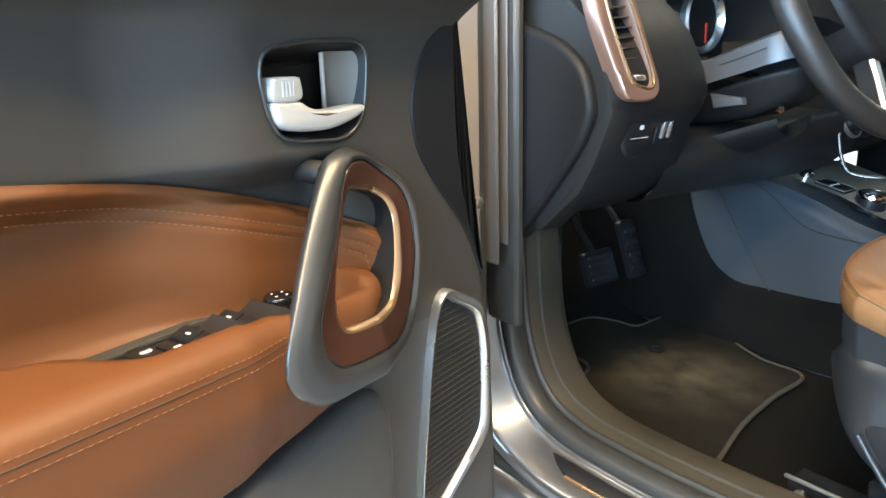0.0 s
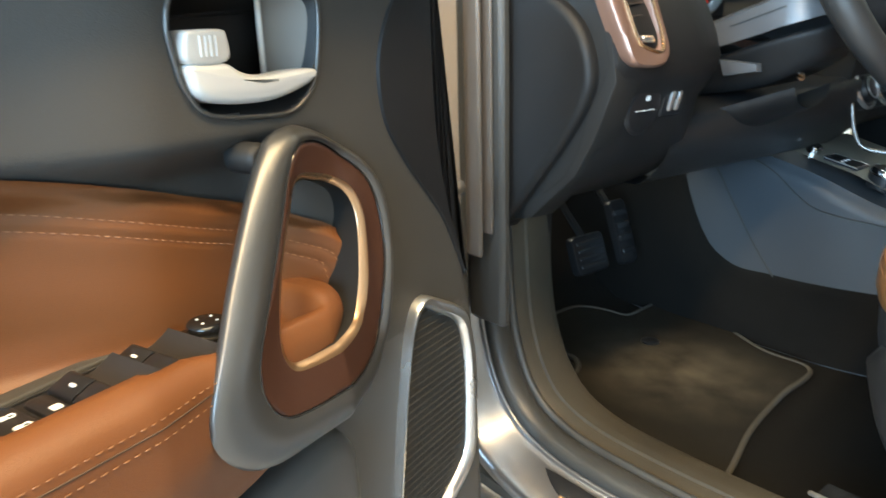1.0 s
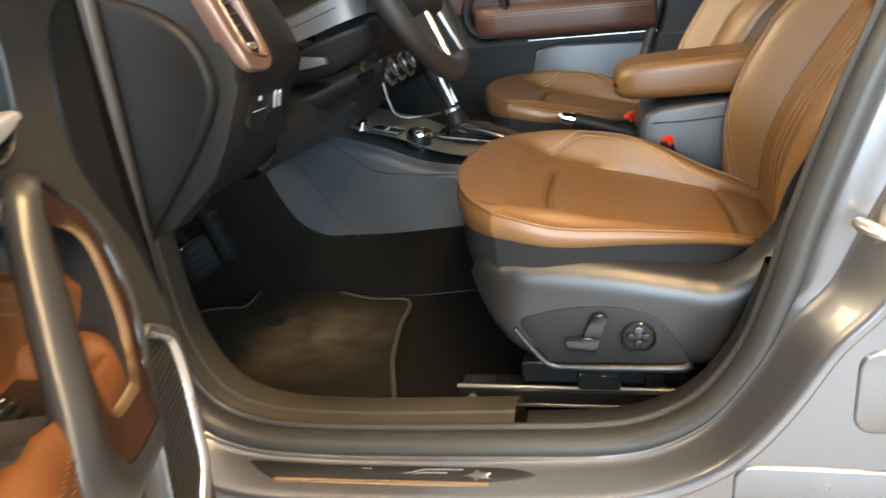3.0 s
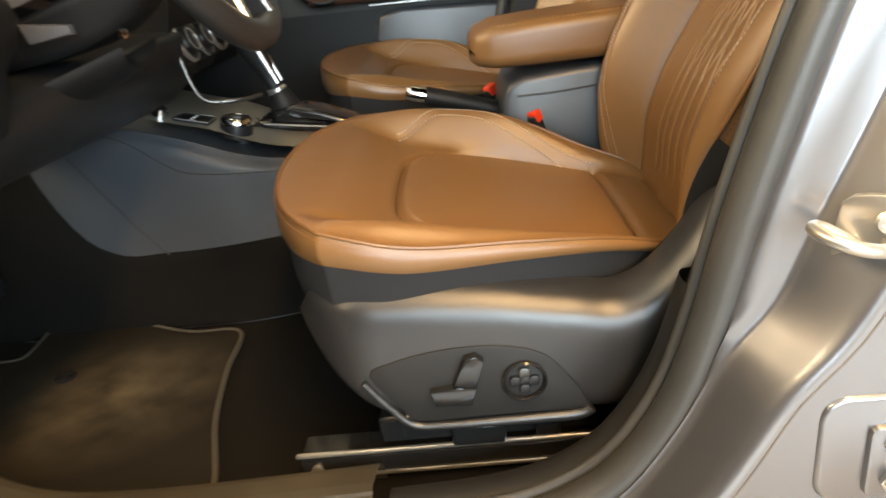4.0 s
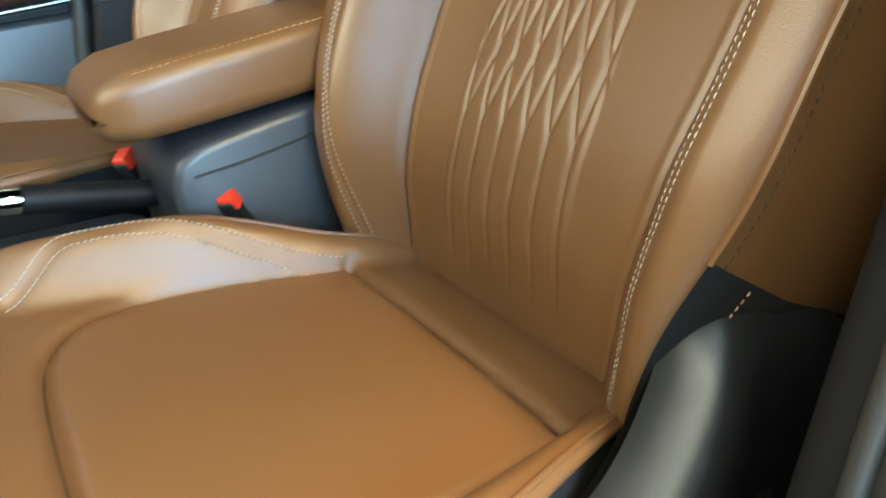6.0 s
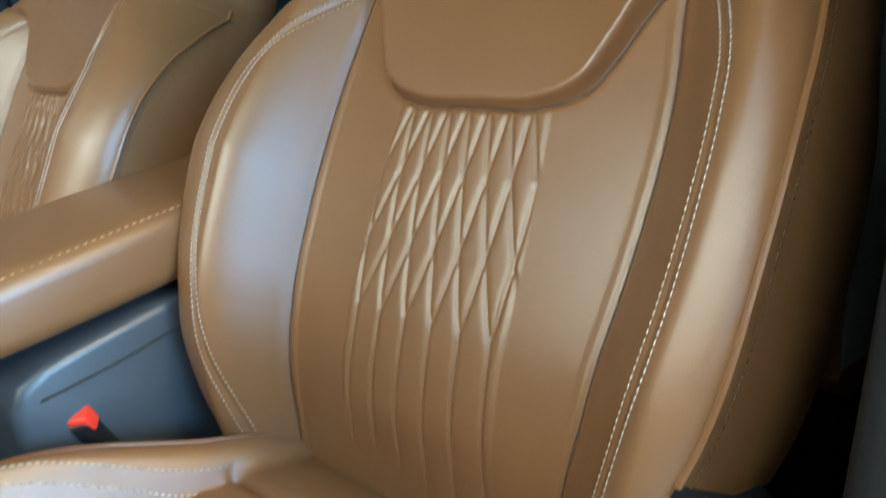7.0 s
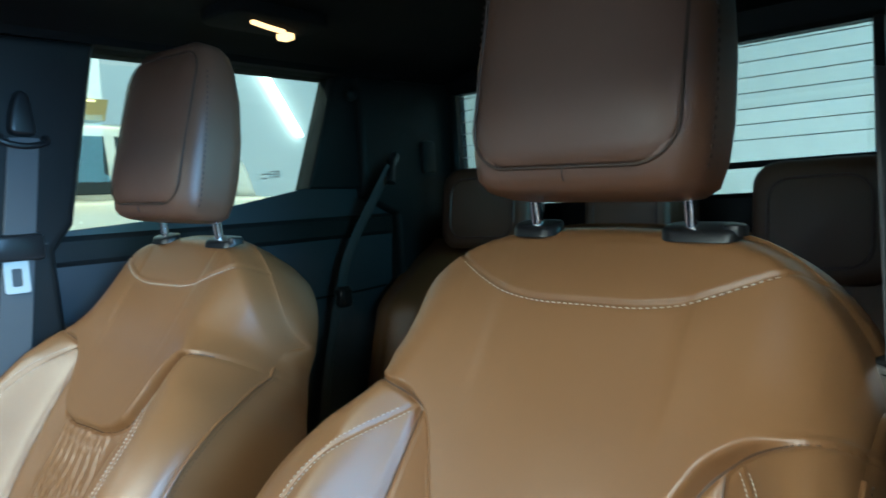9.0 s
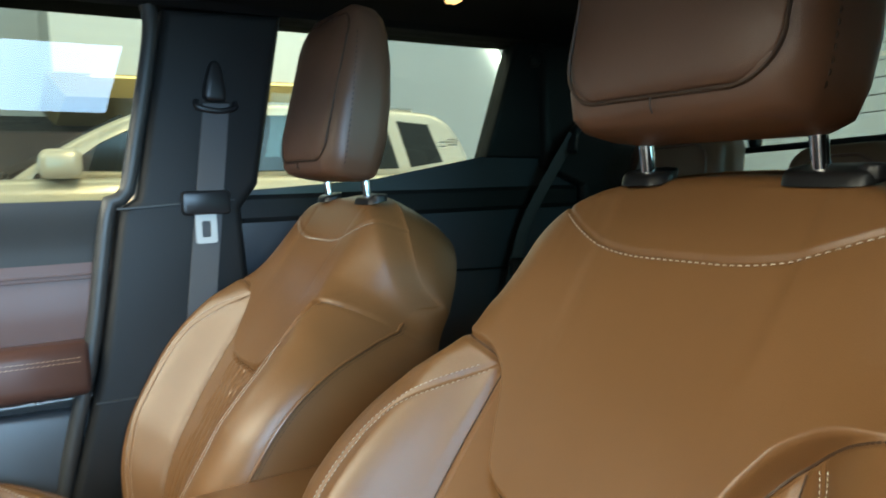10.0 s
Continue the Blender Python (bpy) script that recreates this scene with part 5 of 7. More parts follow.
sm = spline([(0.985, 1.006), (0.949, 0.967), (0.908, 0.910), (0.86, 0.845), (0.80, 0.775), (0.77, 0.74)], 30)
part("seam", tube(np.stack([console_x(sm[:, 0], sm[:, 1]) - 0.0002, sm[:, 0], sm[:, 1]], 1), 0.0016, 6), RUBBER, cons)
foot_y = np.linspace(1.352, 0.27, 60)
foot_z = soft_interp(foot_y, [0.26, 0.45, 0.62, 0.82, 0.905, 0.95, 1.0, 1.03, 1.06, 1.36], [0.815, 0.812, 0.806, 0.800, 0.806, 0.835, 0.915, 0.985, 1.015, 1.040])
yy, qq = np.meshgrid(foot_y, np.linspace(0, 1, 16), indexing="ij")
zz = foot_z[:, None] * (1 - qq) + 0.667 * qq
part("carpet_side", grid(np.stack([console_x(yy, zz) - 0.0035 * smooth01(qq, 0.0, 0.03), yy, zz], -1)), CARPET, cons, "black carpet along the foot of the console", 60)
sm = spline([(0.93, 1.008), (0.856, 0.985), (0.80, 0.945), (0.756, 0.924), (0.65, 0.915), (0.50, 0.912), (0.30, 0.89)], 40)
part("seam", tube(np.stack([console_x(sm[:, 0], sm[:, 1]) - 0.0002, sm[:, 0], sm[:, 1]], 1), 0.0014, 6), RUBBER, cons)
top = spline([(0.835, 1.022), (0.78, 1.006), (0.72, 0.990), (0.66, 0.966), (0.60, 0.950), (0.52, 0.944)], 30)
cp = np.array([[(x, y, z + 0.006 * (1 - ((x + 0.0) / 0.118) ** 2)) for x in np.linspace(-0.118, 0.118, 14)] for y, z in top])
part("control_panel", grid(cp), material("taupe_panel", (0.21, 0.19, 0.15), 0.36, metal=0.3, vary=0.06), cons, "dull metallic control panel", 180)
bp = np.array([(-0.112, 0.775), (-0.070, 0.775), (-0.062, 0.722), (-0.108, 0.722)])
zc = lambda y: np.interp(y, top[::-1, 0], top[::-1, 1])
lay_c = lambda p, d: np.stack([p[:, 0], p[:, 1], zc(p[:, 1]) + 0.003 + d], 1)
bpn = part("button_panel", slab(bp[::-1], lay_c, 0.0, 0.005, 0.0015, 2), BLACK_SATIN, cons, "small button panel")
for dx in (0.0, 0.012, 0.024):
    part("mark", slab(rounded(0.006, 0.004, 0.001, 1, (-0.102 + dx, 0.748)), lay_c, 0.004, 0.0056, 0.0002, 1), WHITE_INK, bpn)
part("bright_frame", tube(lay_c(bp, 0.0045), 0.0009, 6, True), SATIN, bpn)
sel = np.array([-0.088, 0.685, 0.978])
sk = part("selector_knob", lathe([(0.026, -0.01), (0.026, 0.012), (0.024, 0.020), (0.022, 0.0215), (0.004, 0.022)], sel, (0, -0.2, 1), 32), BLACK_SATIN, cons, "round terrain selector knob")
part("ring", lathe([(0.0262, 0.012), (0.0262, 0.017), (0.0225, 0.0225), (0.021, 0.021)], sel, (0, -0.2, 1), 32), CHROME, sk)
part("cap", lathe([(0.0205, 0.020), (0.0205, 0.0222), (0.001, 0.0226)], sel, (0, -0.2, 1), 32), BLACK_SATIN, sk, "dark cap")
part("mark", lathe([(0.009, 0.0226), (0.009, 0.0232), (0.003, 0.0232)], sel, (0, -0.2, 1), 5), DARK_SATIN, sk)
part("tumbler", lathe([(0.012, 0), (0.012, 0.02), (0.009, 0.023), (0.003, 0.023)], (-0.095, 0.805, 1.008), (0, -0.5, 1), 20), CHROME, cons, "small chrome push button")
part("cup_well", lathe([(0.036, 0.004), (0.034, 0.006), (0.030, 0.004), (0.029, -0.03)], (-0.030, 0.690, 0.975), (0, -0.2, 1), 32), BLACK_SATIN, cons, "round cup well")
trim = spline([(-0.118, 0.742, 1.120), (-0.117, 0.730, 1.060), (-0.110, 0.712, 1.032), (-0.085, 0.665, 1.026), (-0.045, 0.645, 1.024)], 36)
part("tube_trim", tube(trim, 0.0036, 10), DARK_SATIN, cons, "curved silver trim rod")
gate = part("gate", slab(rounded(0.088, 0.150, 0.012, 4, (0.0, 0.585)), lay_c, 0.002, 0.012, 0.004, 2), BLACK_GLOSS, cons, "gloss black selector gate")
for k in range(6):
    part("mark", slab(rounded(0.006, 0.005, 0.001, 1, (-0.030, 0.64 - k * 0.018)), lay_c, 0.0115, 0.0126, 0.0002, 1), WHITE_INK, gate)
part("gate_edge", tube(lay_c(rounded(0.088, 0.150, 0.012, 4, (0.0, 0.585)), 0.009), 0.0015, 6, True), SATIN, gate)
lev = thing("gear_lever", (0.0, 0.62, 0.96), "black gear lever with satin silver side trim", "gear lever")
boot = [(0.040, 0.000), (0.036, 0.010), (0.029, 0.030), (0.023, 0.050), (0.021, 0.058), (0.017, 0.066), (0.015, 0.072)]
part("boot", lathe([(r, h) for r, h in boot], (0.006, 0.612, 0.955), (0, 0.25, 1), 20), PLASTIC_SOFT, lev, "folded black boot")
kp = spline([(0.006, 0.630, 1.022), (0.004, 0.645, 1.060), (0.000, 0.660, 1.100), (-0.002, 0.664, 1.130), (-0.004, 0.655, 1.148)], 20)
part("grip", tube(kp, [0.014] * 4 + list(np.linspace(0.014, 0.024, 8)) + list(np.linspace(0.024, 0.016, 8)), 14, False, 1.1), PLASTIC_SOFT, lev)
for sg in (-1, 1):
    kt = kp + np.array([sg * 0.016, -0.012, 0])
    part("side_trim", tube(kt[2:17], np.linspace(0.004, 0.007, 15), 8), SATIN, lev, "satin silver trim blade")
part("collar", lathe([(0.017, 0), (0.017, 0.012), (0.014, 0.014)], (0.006, 0.628, 1.014), (0, 0.2, 1), 18), SATIN, lev)
tl = np.array([(0.640, 0.955), (0.632, 0.992), (0.600, 0.998), (0.555, 0.986), (0.505, 0.966), (0.490, 0.957), (0.492, 0.950)])
part("rest", slab(tl[::-1], px(-0.034, 1), 0.068, 0.0, 0.008, 3), BLACK_GLOSS, lev, "gloss black rest behind the lever", 60)
hb = thing("handbrake", (0.02, 0.42, 0.93), "black handbrake lever with a chrome button", "handbrake")
hp = spline([(0.020, 0.20, 0.93), (0.016, 0.30, 0.962), (0.010, 0.375, 0.985)], 14)
part("grip", tube(hp, 0.016, 12), PLASTIC_SOFT, hb)
part("button", tube([(0.010, 0.376, 0.985), (0.007, 0.398, 0.991), (0.0065, 0.408, 0.9935)], [0.0135, 0.0135, 0.009], 14), CHROME, hb, "chrome release end")
arm = thing("armrest", (-0.01, 0.1, 1.03), "tan leather centre armrest over the console box", "armrest")
ar = []
for y, w, zt, zb in ((-0.10, 0.080, 1.108, 1.045), (-0.09, 0.090, 1.114, 1.040), (0.10, 0.096, 1.108, 1.036), (0.20, 0.096, 1.104, 1.034), (0.255, 0.094, 1.100, 1.034), (0.282, 0.086, 1.090, 1.038), (0.294, 0.070, 1.078, 1.046)):
    o = rounded(2 * w, zt - zb, 0.020, 6, (-0.012, (zt + zb) / 2))
    ar.append(np.stack([o[:, 0], np.full(len(o), y), o[:, 1]], 1))
part("pad", loft(ar), LEATHER, arm, "", 180)
for xx in (-0.094, -0.088):
    sl = np.array([(xx - 0.004, y, np.interp(y, [-0.1, 0.1, 0.26], [1.111, 1.105, 1.097])) for y in np.linspace(-0.09, 0.25, 40)])
    part("stitching", dashes(sl, np.tile([-0.3, 0, 1], (40, 1)), 0.0048, 0.0028), THREAD, arm)
cb = thing("console_box", (-0.01, 0.05, 0.665), "grey console box under the armrest", "console")
part("body", slab(spline([(0.236, 1.008), (0.16, 1.022), (0.0, 1.030), (-0.16, 1.03), (-0.20, 0.95), (-0.20, 0.68), (0.0, 0.668), (0.22, 0.668), (0.252, 0.75), (0.250, 0.95)], 60, True), px(-0.104, 1), 0.19, 0.0, 0.010, 3), SIDE_GREY, cb, "", 60)
sm = np.array([(-0.1052, y, 0.990 + 0.012 * smooth01(-y, -0.2, 0.0)) for y in np.linspace(0.225, -0.15, 20)])
part("seam", tube(sm, 0.0016, 6), RUBBER, cb)
# seat belt buckles
for name, c, lean in (("seat_belt_buckle", (-0.098, 0.185, 0.925), -1), ("seat_belt_buckle", (0.108, 0.245, 0.935), 1)):
    bk = thing(name, c, "black seat belt buckle with a red release button", "belt buckle", "belt buckles")
    up_, fo_ = np.array([0, 0.35, 0.94]), np.array([0, -0.94, 0.35])
    lb = lambda p, d, c=c, up_=up_, fo_=fo_: np.array(c) + p[:, :1] * fo_ * 0.6 + p[:, :1] * np.array([0.8, 0, 0]) + p[:, 1:] * up_ + d * np.array([-0.6, -0.5, 0.1])
    part("body", slab(rounded(0.036, 0.075, 0.006, 3), lb, -0.011, 0.011, 0.004, 2), BLACK_SATIN, bk)
    part("release_button", slab(rounded(0.030, 0.018, 0.004, 3, (0.0, 0.034)), lb, -0.009, 0.0135, 0.002, 2), RED, bk, "red release button")
    part("strap", tube([np.array(c) - 0.03 * up_, np.array(c) - 0.10 * up_ + np.array([0, -0.02, -0.03])], 0.012, 8, False, 0.3), BLACK_SATIN, bk)
# ---------------------------------------------------------------- driver's door, standing open
D0 = np.array([-0.937, 0.738, 0.0])
DU = np.array([-0.9494, -0.3141, 0.0])
DW = np.array([0.3141, -0.9494, 0.0])


def dv(u, w, z):
    u, w, z = np.broadcast_arrays(np.asarray(u, float), np.asarray(w, float), np.asarray(z, float))
    return D0 + u[..., None] * DU + w[..., None] * DW + z[..., None] * np.array([0, 0, 1.0])


ld = lambda p, d: dv(p[:, 0], np.full(len(p), d), p[:, 1])
lz = lambda z0: (lambda p, d: dv(p[:, 0], p[:, 1], np.full(len(p), z0 + d)))


def inside(poly, u, z):
    hit = np.zeros(np.shape(u), bool)
    q = np.array(poly)
    for (x1, y1), (x2, y2) in zip(q, np.roll(q, -1, 0)):
        cross = ((y1 > z) != (y2 > z)) & (u < (x2 - x1) * (z - y1) / (y2 - y1 + 1e-12) + x1)
        hit ^= cross
    return hit


door = thing("driver_door", (-1.3, 0.62, 0.62), "open car door with tan leather inlay and dark trim", "car door")
part("door_shell", slab(np.array([(-0.050, 0.60), (0.30, 0.60), (0.30, 1.315), (0.03, 1.33), (0.03, 1.18), (0.0, 1.08), (-0.035, 1.0), (-0.052, 0.92)]), ld, -0.15, -0.068, 0.012, 3), PAINT, door, "grey painted door shell")
part("door_shell", slab(np.array([(0.302, 0.60), (1.02, 0.60), (1.06, 0.9), (1.02, 1.27), (0.302, 1.315)]), ld, -0.15, -0.100, 0.012, 3), PAINT, door, "grey painted door shell")
RECESS = spline([(0.304, 1.238), (0.297, 1.254), (0.270, 1.260), (0.230, 1.263), (0.197, 1.262), (0.185, 1.252), (0.187, 1.222), (0.194, 1.199), (0.214, 1.184), (0.245, 1.183), (0.283, 1.188), (0.297, 1.203), (0.302, 1.220)], 80, True)


def door_turn(z):
    """Where the panel starts to turn back towards the hinges."""
    return soft_interp(z, [0.60, 0.75, 0.91, 1.0, 1.055, 1.104, 1.165, 1.23, 1.34], [-0.02, -0.018, -0.008, 0.006, 0.024, 0.042, 0.053, 0.057, 0.052])


def door_w(u, z):
    w = -0.034 * smooth01(u, 0.31, 0.42) * smooth01(z, 1.0, 1.08)
    w = w - 0.030 * smooth01(u, 0.17, 0.24) * smooth01(z, 1.02, 1.06) * smooth01(-z, -1.175, -1.145)
    w = w + 0.050 * smooth01(z, 1.262, 1.320) ** 1.6
    return w - 0.80 * np.maximum(door_turn(z) - u, 0) ** 1.25 * 1.7


def door_edge(z):
    return door_turn(z) - 0.052


u_, z_ = np.meshgrid(np.linspace(0, 1.0, 250), np.linspace(0.64, 1.335, 170), indexing="ij")
u_ = door_edge(z_) + u_ * (1.0 - door_edge(z_))
v, f = grid(dv(u_, door_w(u_, z_), z_))
cu = np.array([u_.reshape(-1)[list(k)].mean() for k in f])
cz_ = np.array([z_.reshape(-1)[list(k)].mean() for k in f])
hole = inside(inset(RECESS, 0.001), cu, cz_)
lower = (cz_ < 0.985 - 0.05 * smooth01(-cu, -0.02, 0.05)) & ~hole
part("upper_panel", pick(v, f, ~hole & ~lower), DOOR_PLASTIC, door, "dark grained upper door panel", 180)
part("lower_panel", pick(v, f, lower), TRIM_GREY, door, "grey lower door panel", 180)
# handle cup
cup = [ld(RECESS, 0.002), ld(inset(RECESS, 0.004), -0.004), ld(inset(RECESS, 0.008), -0.022), ld(inset(RECESS, 0.016), -0.034)]
cup_v, cup_f = grid(np.array(cup), False, True)
hc = part("handle_cup", (cup_v, cup_f + [tuple(240 + k for k in range(80))]), PLASTIC_SOFT, door, "deep black cup behind the release handle")
part("cup_frame", tube(ld(RECESS, 0.0006), 0.0017, 10, True), SHELL_GREY, hc, "grey frame round the cup")
zz, kk = np.meshgrid(np.linspace(1.200, 1.2545, 12), np.linspace(0, 1, 12), indexing="ij")
part("cup_wall", grid(dv(0.190 + 0.0265 * kk - 0.004 * (zz - 1.2) / 0.05 * (1 - kk), -0.003 - 0.019 * np.sin(kk * math.pi / 2), zz)), CUP_WALL, hc, "pale curved cup wall", 180)
part("wall_edge", tube(dv(np.full(12, 0.2165), -0.0215, np.linspace(1.200, 1.2535, 12)), 0.0021, 8), SILVER, hc, "bright edge of the cup wall")
lever = spline([(0.2965, 1.2162), (0.2960, 1.206), (0.2925, 1.1995), (0.283, 1.195), (0.262, 1.1922), (0.234, 1.1925), (0.207, 1.1985), (0.1955, 1.2045), (0.1960, 1.2095), (0.214, 1.2095), (0.2334, 1.2078), (0.2500, 1.2088), (0.2600, 1.2115), (0.2685, 1.2160), (0.282, 1.2166)], 90, True)
lv = part("release_handle", slab(lever, ld, -0.010, 0.0075, 0.0052, 6, 0.0012), SILVER, door, "satin silver release handle", 70)
part("lock_button", slab(spline([(0.2965, 1.2176), (0.2970, 1.2320), (0.2935, 1.2348), (0.2715, 1.2352), (0.2675, 1.2315), (0.2688, 1.2176)], 40, True), ld, -0.010, 0.0065, 0.0028, 4), SILVER, lv, "silver lock button with ribs", 60)
for k in range(4):
    part("rib", slab(np.array([(0.2765 + k * 0.0036, 1.2205), (0.2777 + k * 0.0036, 1.2205), (0.2777 + k * 0.0036, 1.2318), (0.2765 + k * 0.0036, 1.2318)]), ld, 0.006, 0.0076, 0.0003, 1), SILVER, lv)
# black sail panel near the hinge side
sail = spline([(0.052, 1.302), (0.074, 1.278), (0.099, 1.258), (0.1157, 1.234), (0.1243, 1.203), (0.118, 1.165), (0.0936, 1.130), (0.066, 1.100), (0.040, 1.070), (0.012, 1.022), (0.004, 1.004), (0.006, 1.02), (0.032, 1.085), (0.048, 1.16), (0.051, 1.25), (0.048, 1.31)], 70, True)
part("sail_panel", slab(sail, ld, -0.010, 0.003, 0.003, 2), PLASTIC_SOFT, door, "black panel by the hinge side")
# leather inlay
TOPL = ([0.164, 0.170, 0.182, 0.204, 0.238, 0.276, 0.327, 0.382, 0.43, 0.6, 1.0], [1.058, 1.078, 1.095, 1.108, 1.123, 1.135, 1.151, 1.165, 1.173, 1.190, 1.20])
uu = np.r_[np.linspace(0.164, 0.24, 70), np.linspace(0.244, 1.0, 110)]
qq = np.linspace(0, 1, 70)
U, Q = np.meshgrid(uu, qq, indexing="ij")
zt = soft_interp(U, *TOPL)
Z = 1.030 + Q * (zt - 1.030)


EDGE_U = np.r_[0.166, 0.1665, 0.168, np.linspace(0.171, 0.43, 70), np.linspace(0.44, 1.0, 40)]
EDGE_L = np.stack([EDGE_U, np.r_[1.030, 1.052, 1.067, soft_interp(EDGE_U[3:], *TOPL)]], 1)


def edge_gap(u, z):
    """Distance in from the inlay's rim."""
    return np.sqrt(((u[..., None] - EDGE_L[:, 0]) ** 2 + (z[..., None] - EDGE_L[:, 1]) ** 2).min(-1))


def leather_w(u, z):
    b = edge_gap(u, z)
    w = door_w(u, z) + 0.004 + 0.009 * smooth01(b, 0.0, 0.010) - 0.002 * smooth01(b, 0.02, 0.05)
    return w - 0.0008 * np.exp(-(((b - 0.0185) / 0.0020) ** 2)) - 0.0008 * np.exp(-(((b - 0.0275) / 0.0020) ** 2)) - 0.003 * smooth01(b, 0.06, 0.11)


part("leather_inlay", grid(dv(U, leather_w(U, Z), Z)), DOOR_LEATHER, door, "tan leather door inlay with double stitching", 180)
rim_l = spline(EDGE_L[1::3], 240)
rim_t = np.gradient(rim_l, axis=0)
rim_t /= np.linalg.norm(rim_t, axis=1)[:, None]
for off in (0.0185, 0.0275):
    row = rim_l + np.stack([rim_t[:, 1], -rim_t[:, 0]], 1) * off
    row = row[(row[:, 1] > 1.045) & (row[:, 0] > 0.166 + off * 0.9)]
    row = even(row, 200)
    part("stitching", dashes(dv(row[:, 0], leather_w(row[:, 0], row[:, 1]), row[:, 1]), np.tile(DW, (200, 1)), 0.0032, 0.0022, 0.0007), THREAD_DOOR, door)
# armrest
ARM = np.array([(0.196, 0.004, 1.052, 1.022, 0.012), (0.200, 0.018, 1.060, 1.006, 0.018), (0.212, 0.032, 1.066, 0.985, 0.022), (0.24, 0.044, 1.068, 0.963, 0.024), (0.30, 0.047, 1.069, 0.950, 0.024), (0.345, 0.051, 1.071, 0.946, 0.023), (0.38, 0.060, 1.072, 0.944, 0.022),
                (0.44, 0.064, 1.073, 0.941, 0.022), (0.52, 0.068, 1.075, 0.937, 0.022), (0.65, 0.070, 1.078, 0.932, 0.022), (0.82, 0.066, 1.080, 0.930, 0.022), (1.0, 0.050, 1.08, 0.93, 0.022)])
rings = []
for u in np.r_[0.196, 0.200, 0.206, 0.212, np.linspace(0.22, 0.50, 57), np.linspace(0.52, 1.0, 15)]:
    wf, zt_, zb, r = (float(np.interp(u, ARM[:, 0], ARM[:, k])) for k in range(1, 5))
    o = rounded(wf + 0.110, zt_ - zb, r, 8, ((wf - 0.110) / 2, (zt_ + zb) / 2))
    o = even(np.r_[o, o[:1]], 96, True)
    well = smooth01(u, 0.230, 0.250) * smooth01(-u, -0.505, -0.480)
    zz = o[:, 1] - 0.024 * well * smooth01(0.037 - o[:, 0] - 0.05 * float(smooth01(u, 0.44, 0.49)), 0.0, 0.006) * (o[:, 1] > zt_ - 0.012)
    rings.append(dv(np.full(len(o), u), o[:, 0] - 0.020 * smooth01(zb + 0.080 - o[:, 1], 0, 0.080) * (o[:, 0] > 0), zz))
part("armrest", loft(rings), DOOR_LEATHER, door, "tan leather armrest with double stitching", 180)
for off, seam in ((0.0, False), (0.0105, False), (0.0050, True)):
    us = np.linspace(0.320, 0.99, 130)
    wf = np.interp(us, ARM[:, 0], ARM[:, 1])
    zz = np.interp(us, [0.30, 0.36, 0.44, 0.52, 0.65, 0.82, 1.0], [1.0535, 1.0550, 1.0575, 1.060, 1.063, 1.066, 1.066]) - off
    top_ = np.interp(us, ARM[:, 0], ARM[:, 2]) - 0.022
    wf = wf - (0.022 - np.sqrt(0.022**2 - np.clip(zz - top_, 0, 0.02) ** 2))
    if seam:
        part("seam", tube(dv(us, wf - 0.0001, zz), 0.0006, 6), SEAM_DARK, door, "dark seam between the stitched rows")
    else:
        part("stitching", dashes(dv(us, wf + 0.0002, zz), np.tile(DW + np.array([0, 0, 0.2]), (130, 1)), 0.0034, 0.0024, 0.0006), THREAD_DOOR, door)
# pull handle: grey shell, bronze face, bright inner edge
OUT_P = spline([(0.225, 1.176), (0.252, 1.173), (0.266, 1.162), (0.281, 1.145), (0.298, 1.122), (0.318, 1.092), (0.334, 1.065), (0.346, 1.043), (0.349, 1.027), (0.344, 1.012), (0.332, 0.998), (0.318, 0.989), (0.300, 0.985), (0.272, 0.985), (0.230, 0.985), (0.188, 0.990),
                (0.170, 1.014), (0.157, 1.049), (0.149, 1.078), (0.142, 1.107), (0.145, 1.129), (0.160, 1.147), (0.189, 1.164)], 160, True)
SPL_P = spline([(0.221, 1.1655), (0.238, 1.1635), (0.250, 1.153), (0.260, 1.138), (0.273, 1.117), (0.291, 1.089), (0.305, 1.067), (0.312, 1.052), (0.3125, 1.036), (0.306, 1.022), (0.295, 1.0135), (0.274, 1.010), (0.247, 1.009), (0.210, 1.008),
                (0.183, 1.022), (0.168, 1.055), (0.158, 1.082), (0.154, 1.109), (0.159, 1.131), (0.176, 1.147), (0.201, 1.161)], 160, True)
HOL_P = spline([(0.239, 1.141), (0.212, 1.137), (0.195, 1.131), (0.184, 1.122), (0.181, 1.106), (0.188, 1.082), (0.202, 1.050), (0.216, 1.040), (0.246, 1.038), (0.272, 1.039), (0.281, 1.044), (0.2845, 1.055), (0.281, 1.071), (0.268, 1.098), (0.252, 1.125)], 160, True)
PC = np.array([0.232, 1.084])


def radius(poly, angles):
    p = np.array(poly) - PC
    a, r = np.unwrap(np.arctan2(p[:, 1], p[:, 0])), np.hypot(*p.T)
    o = np.argsort(np.mod(a, 2 * math.pi))
    return np.interp(np.mod(angles, 2 * math.pi), np.mod(a, 2 * math.pi)[o], r[o], period=2 * math.pi)


ang = np.arange(140) * 2 * math.pi / 140
ro, rs, rh = radius(OUT_P, ang), radius(SPL_P, ang), radius(HOL_P, ang)
rs = np.minimum(rs, ro - 0.004)
rh = np.minimum(rh, rs - 0.010)


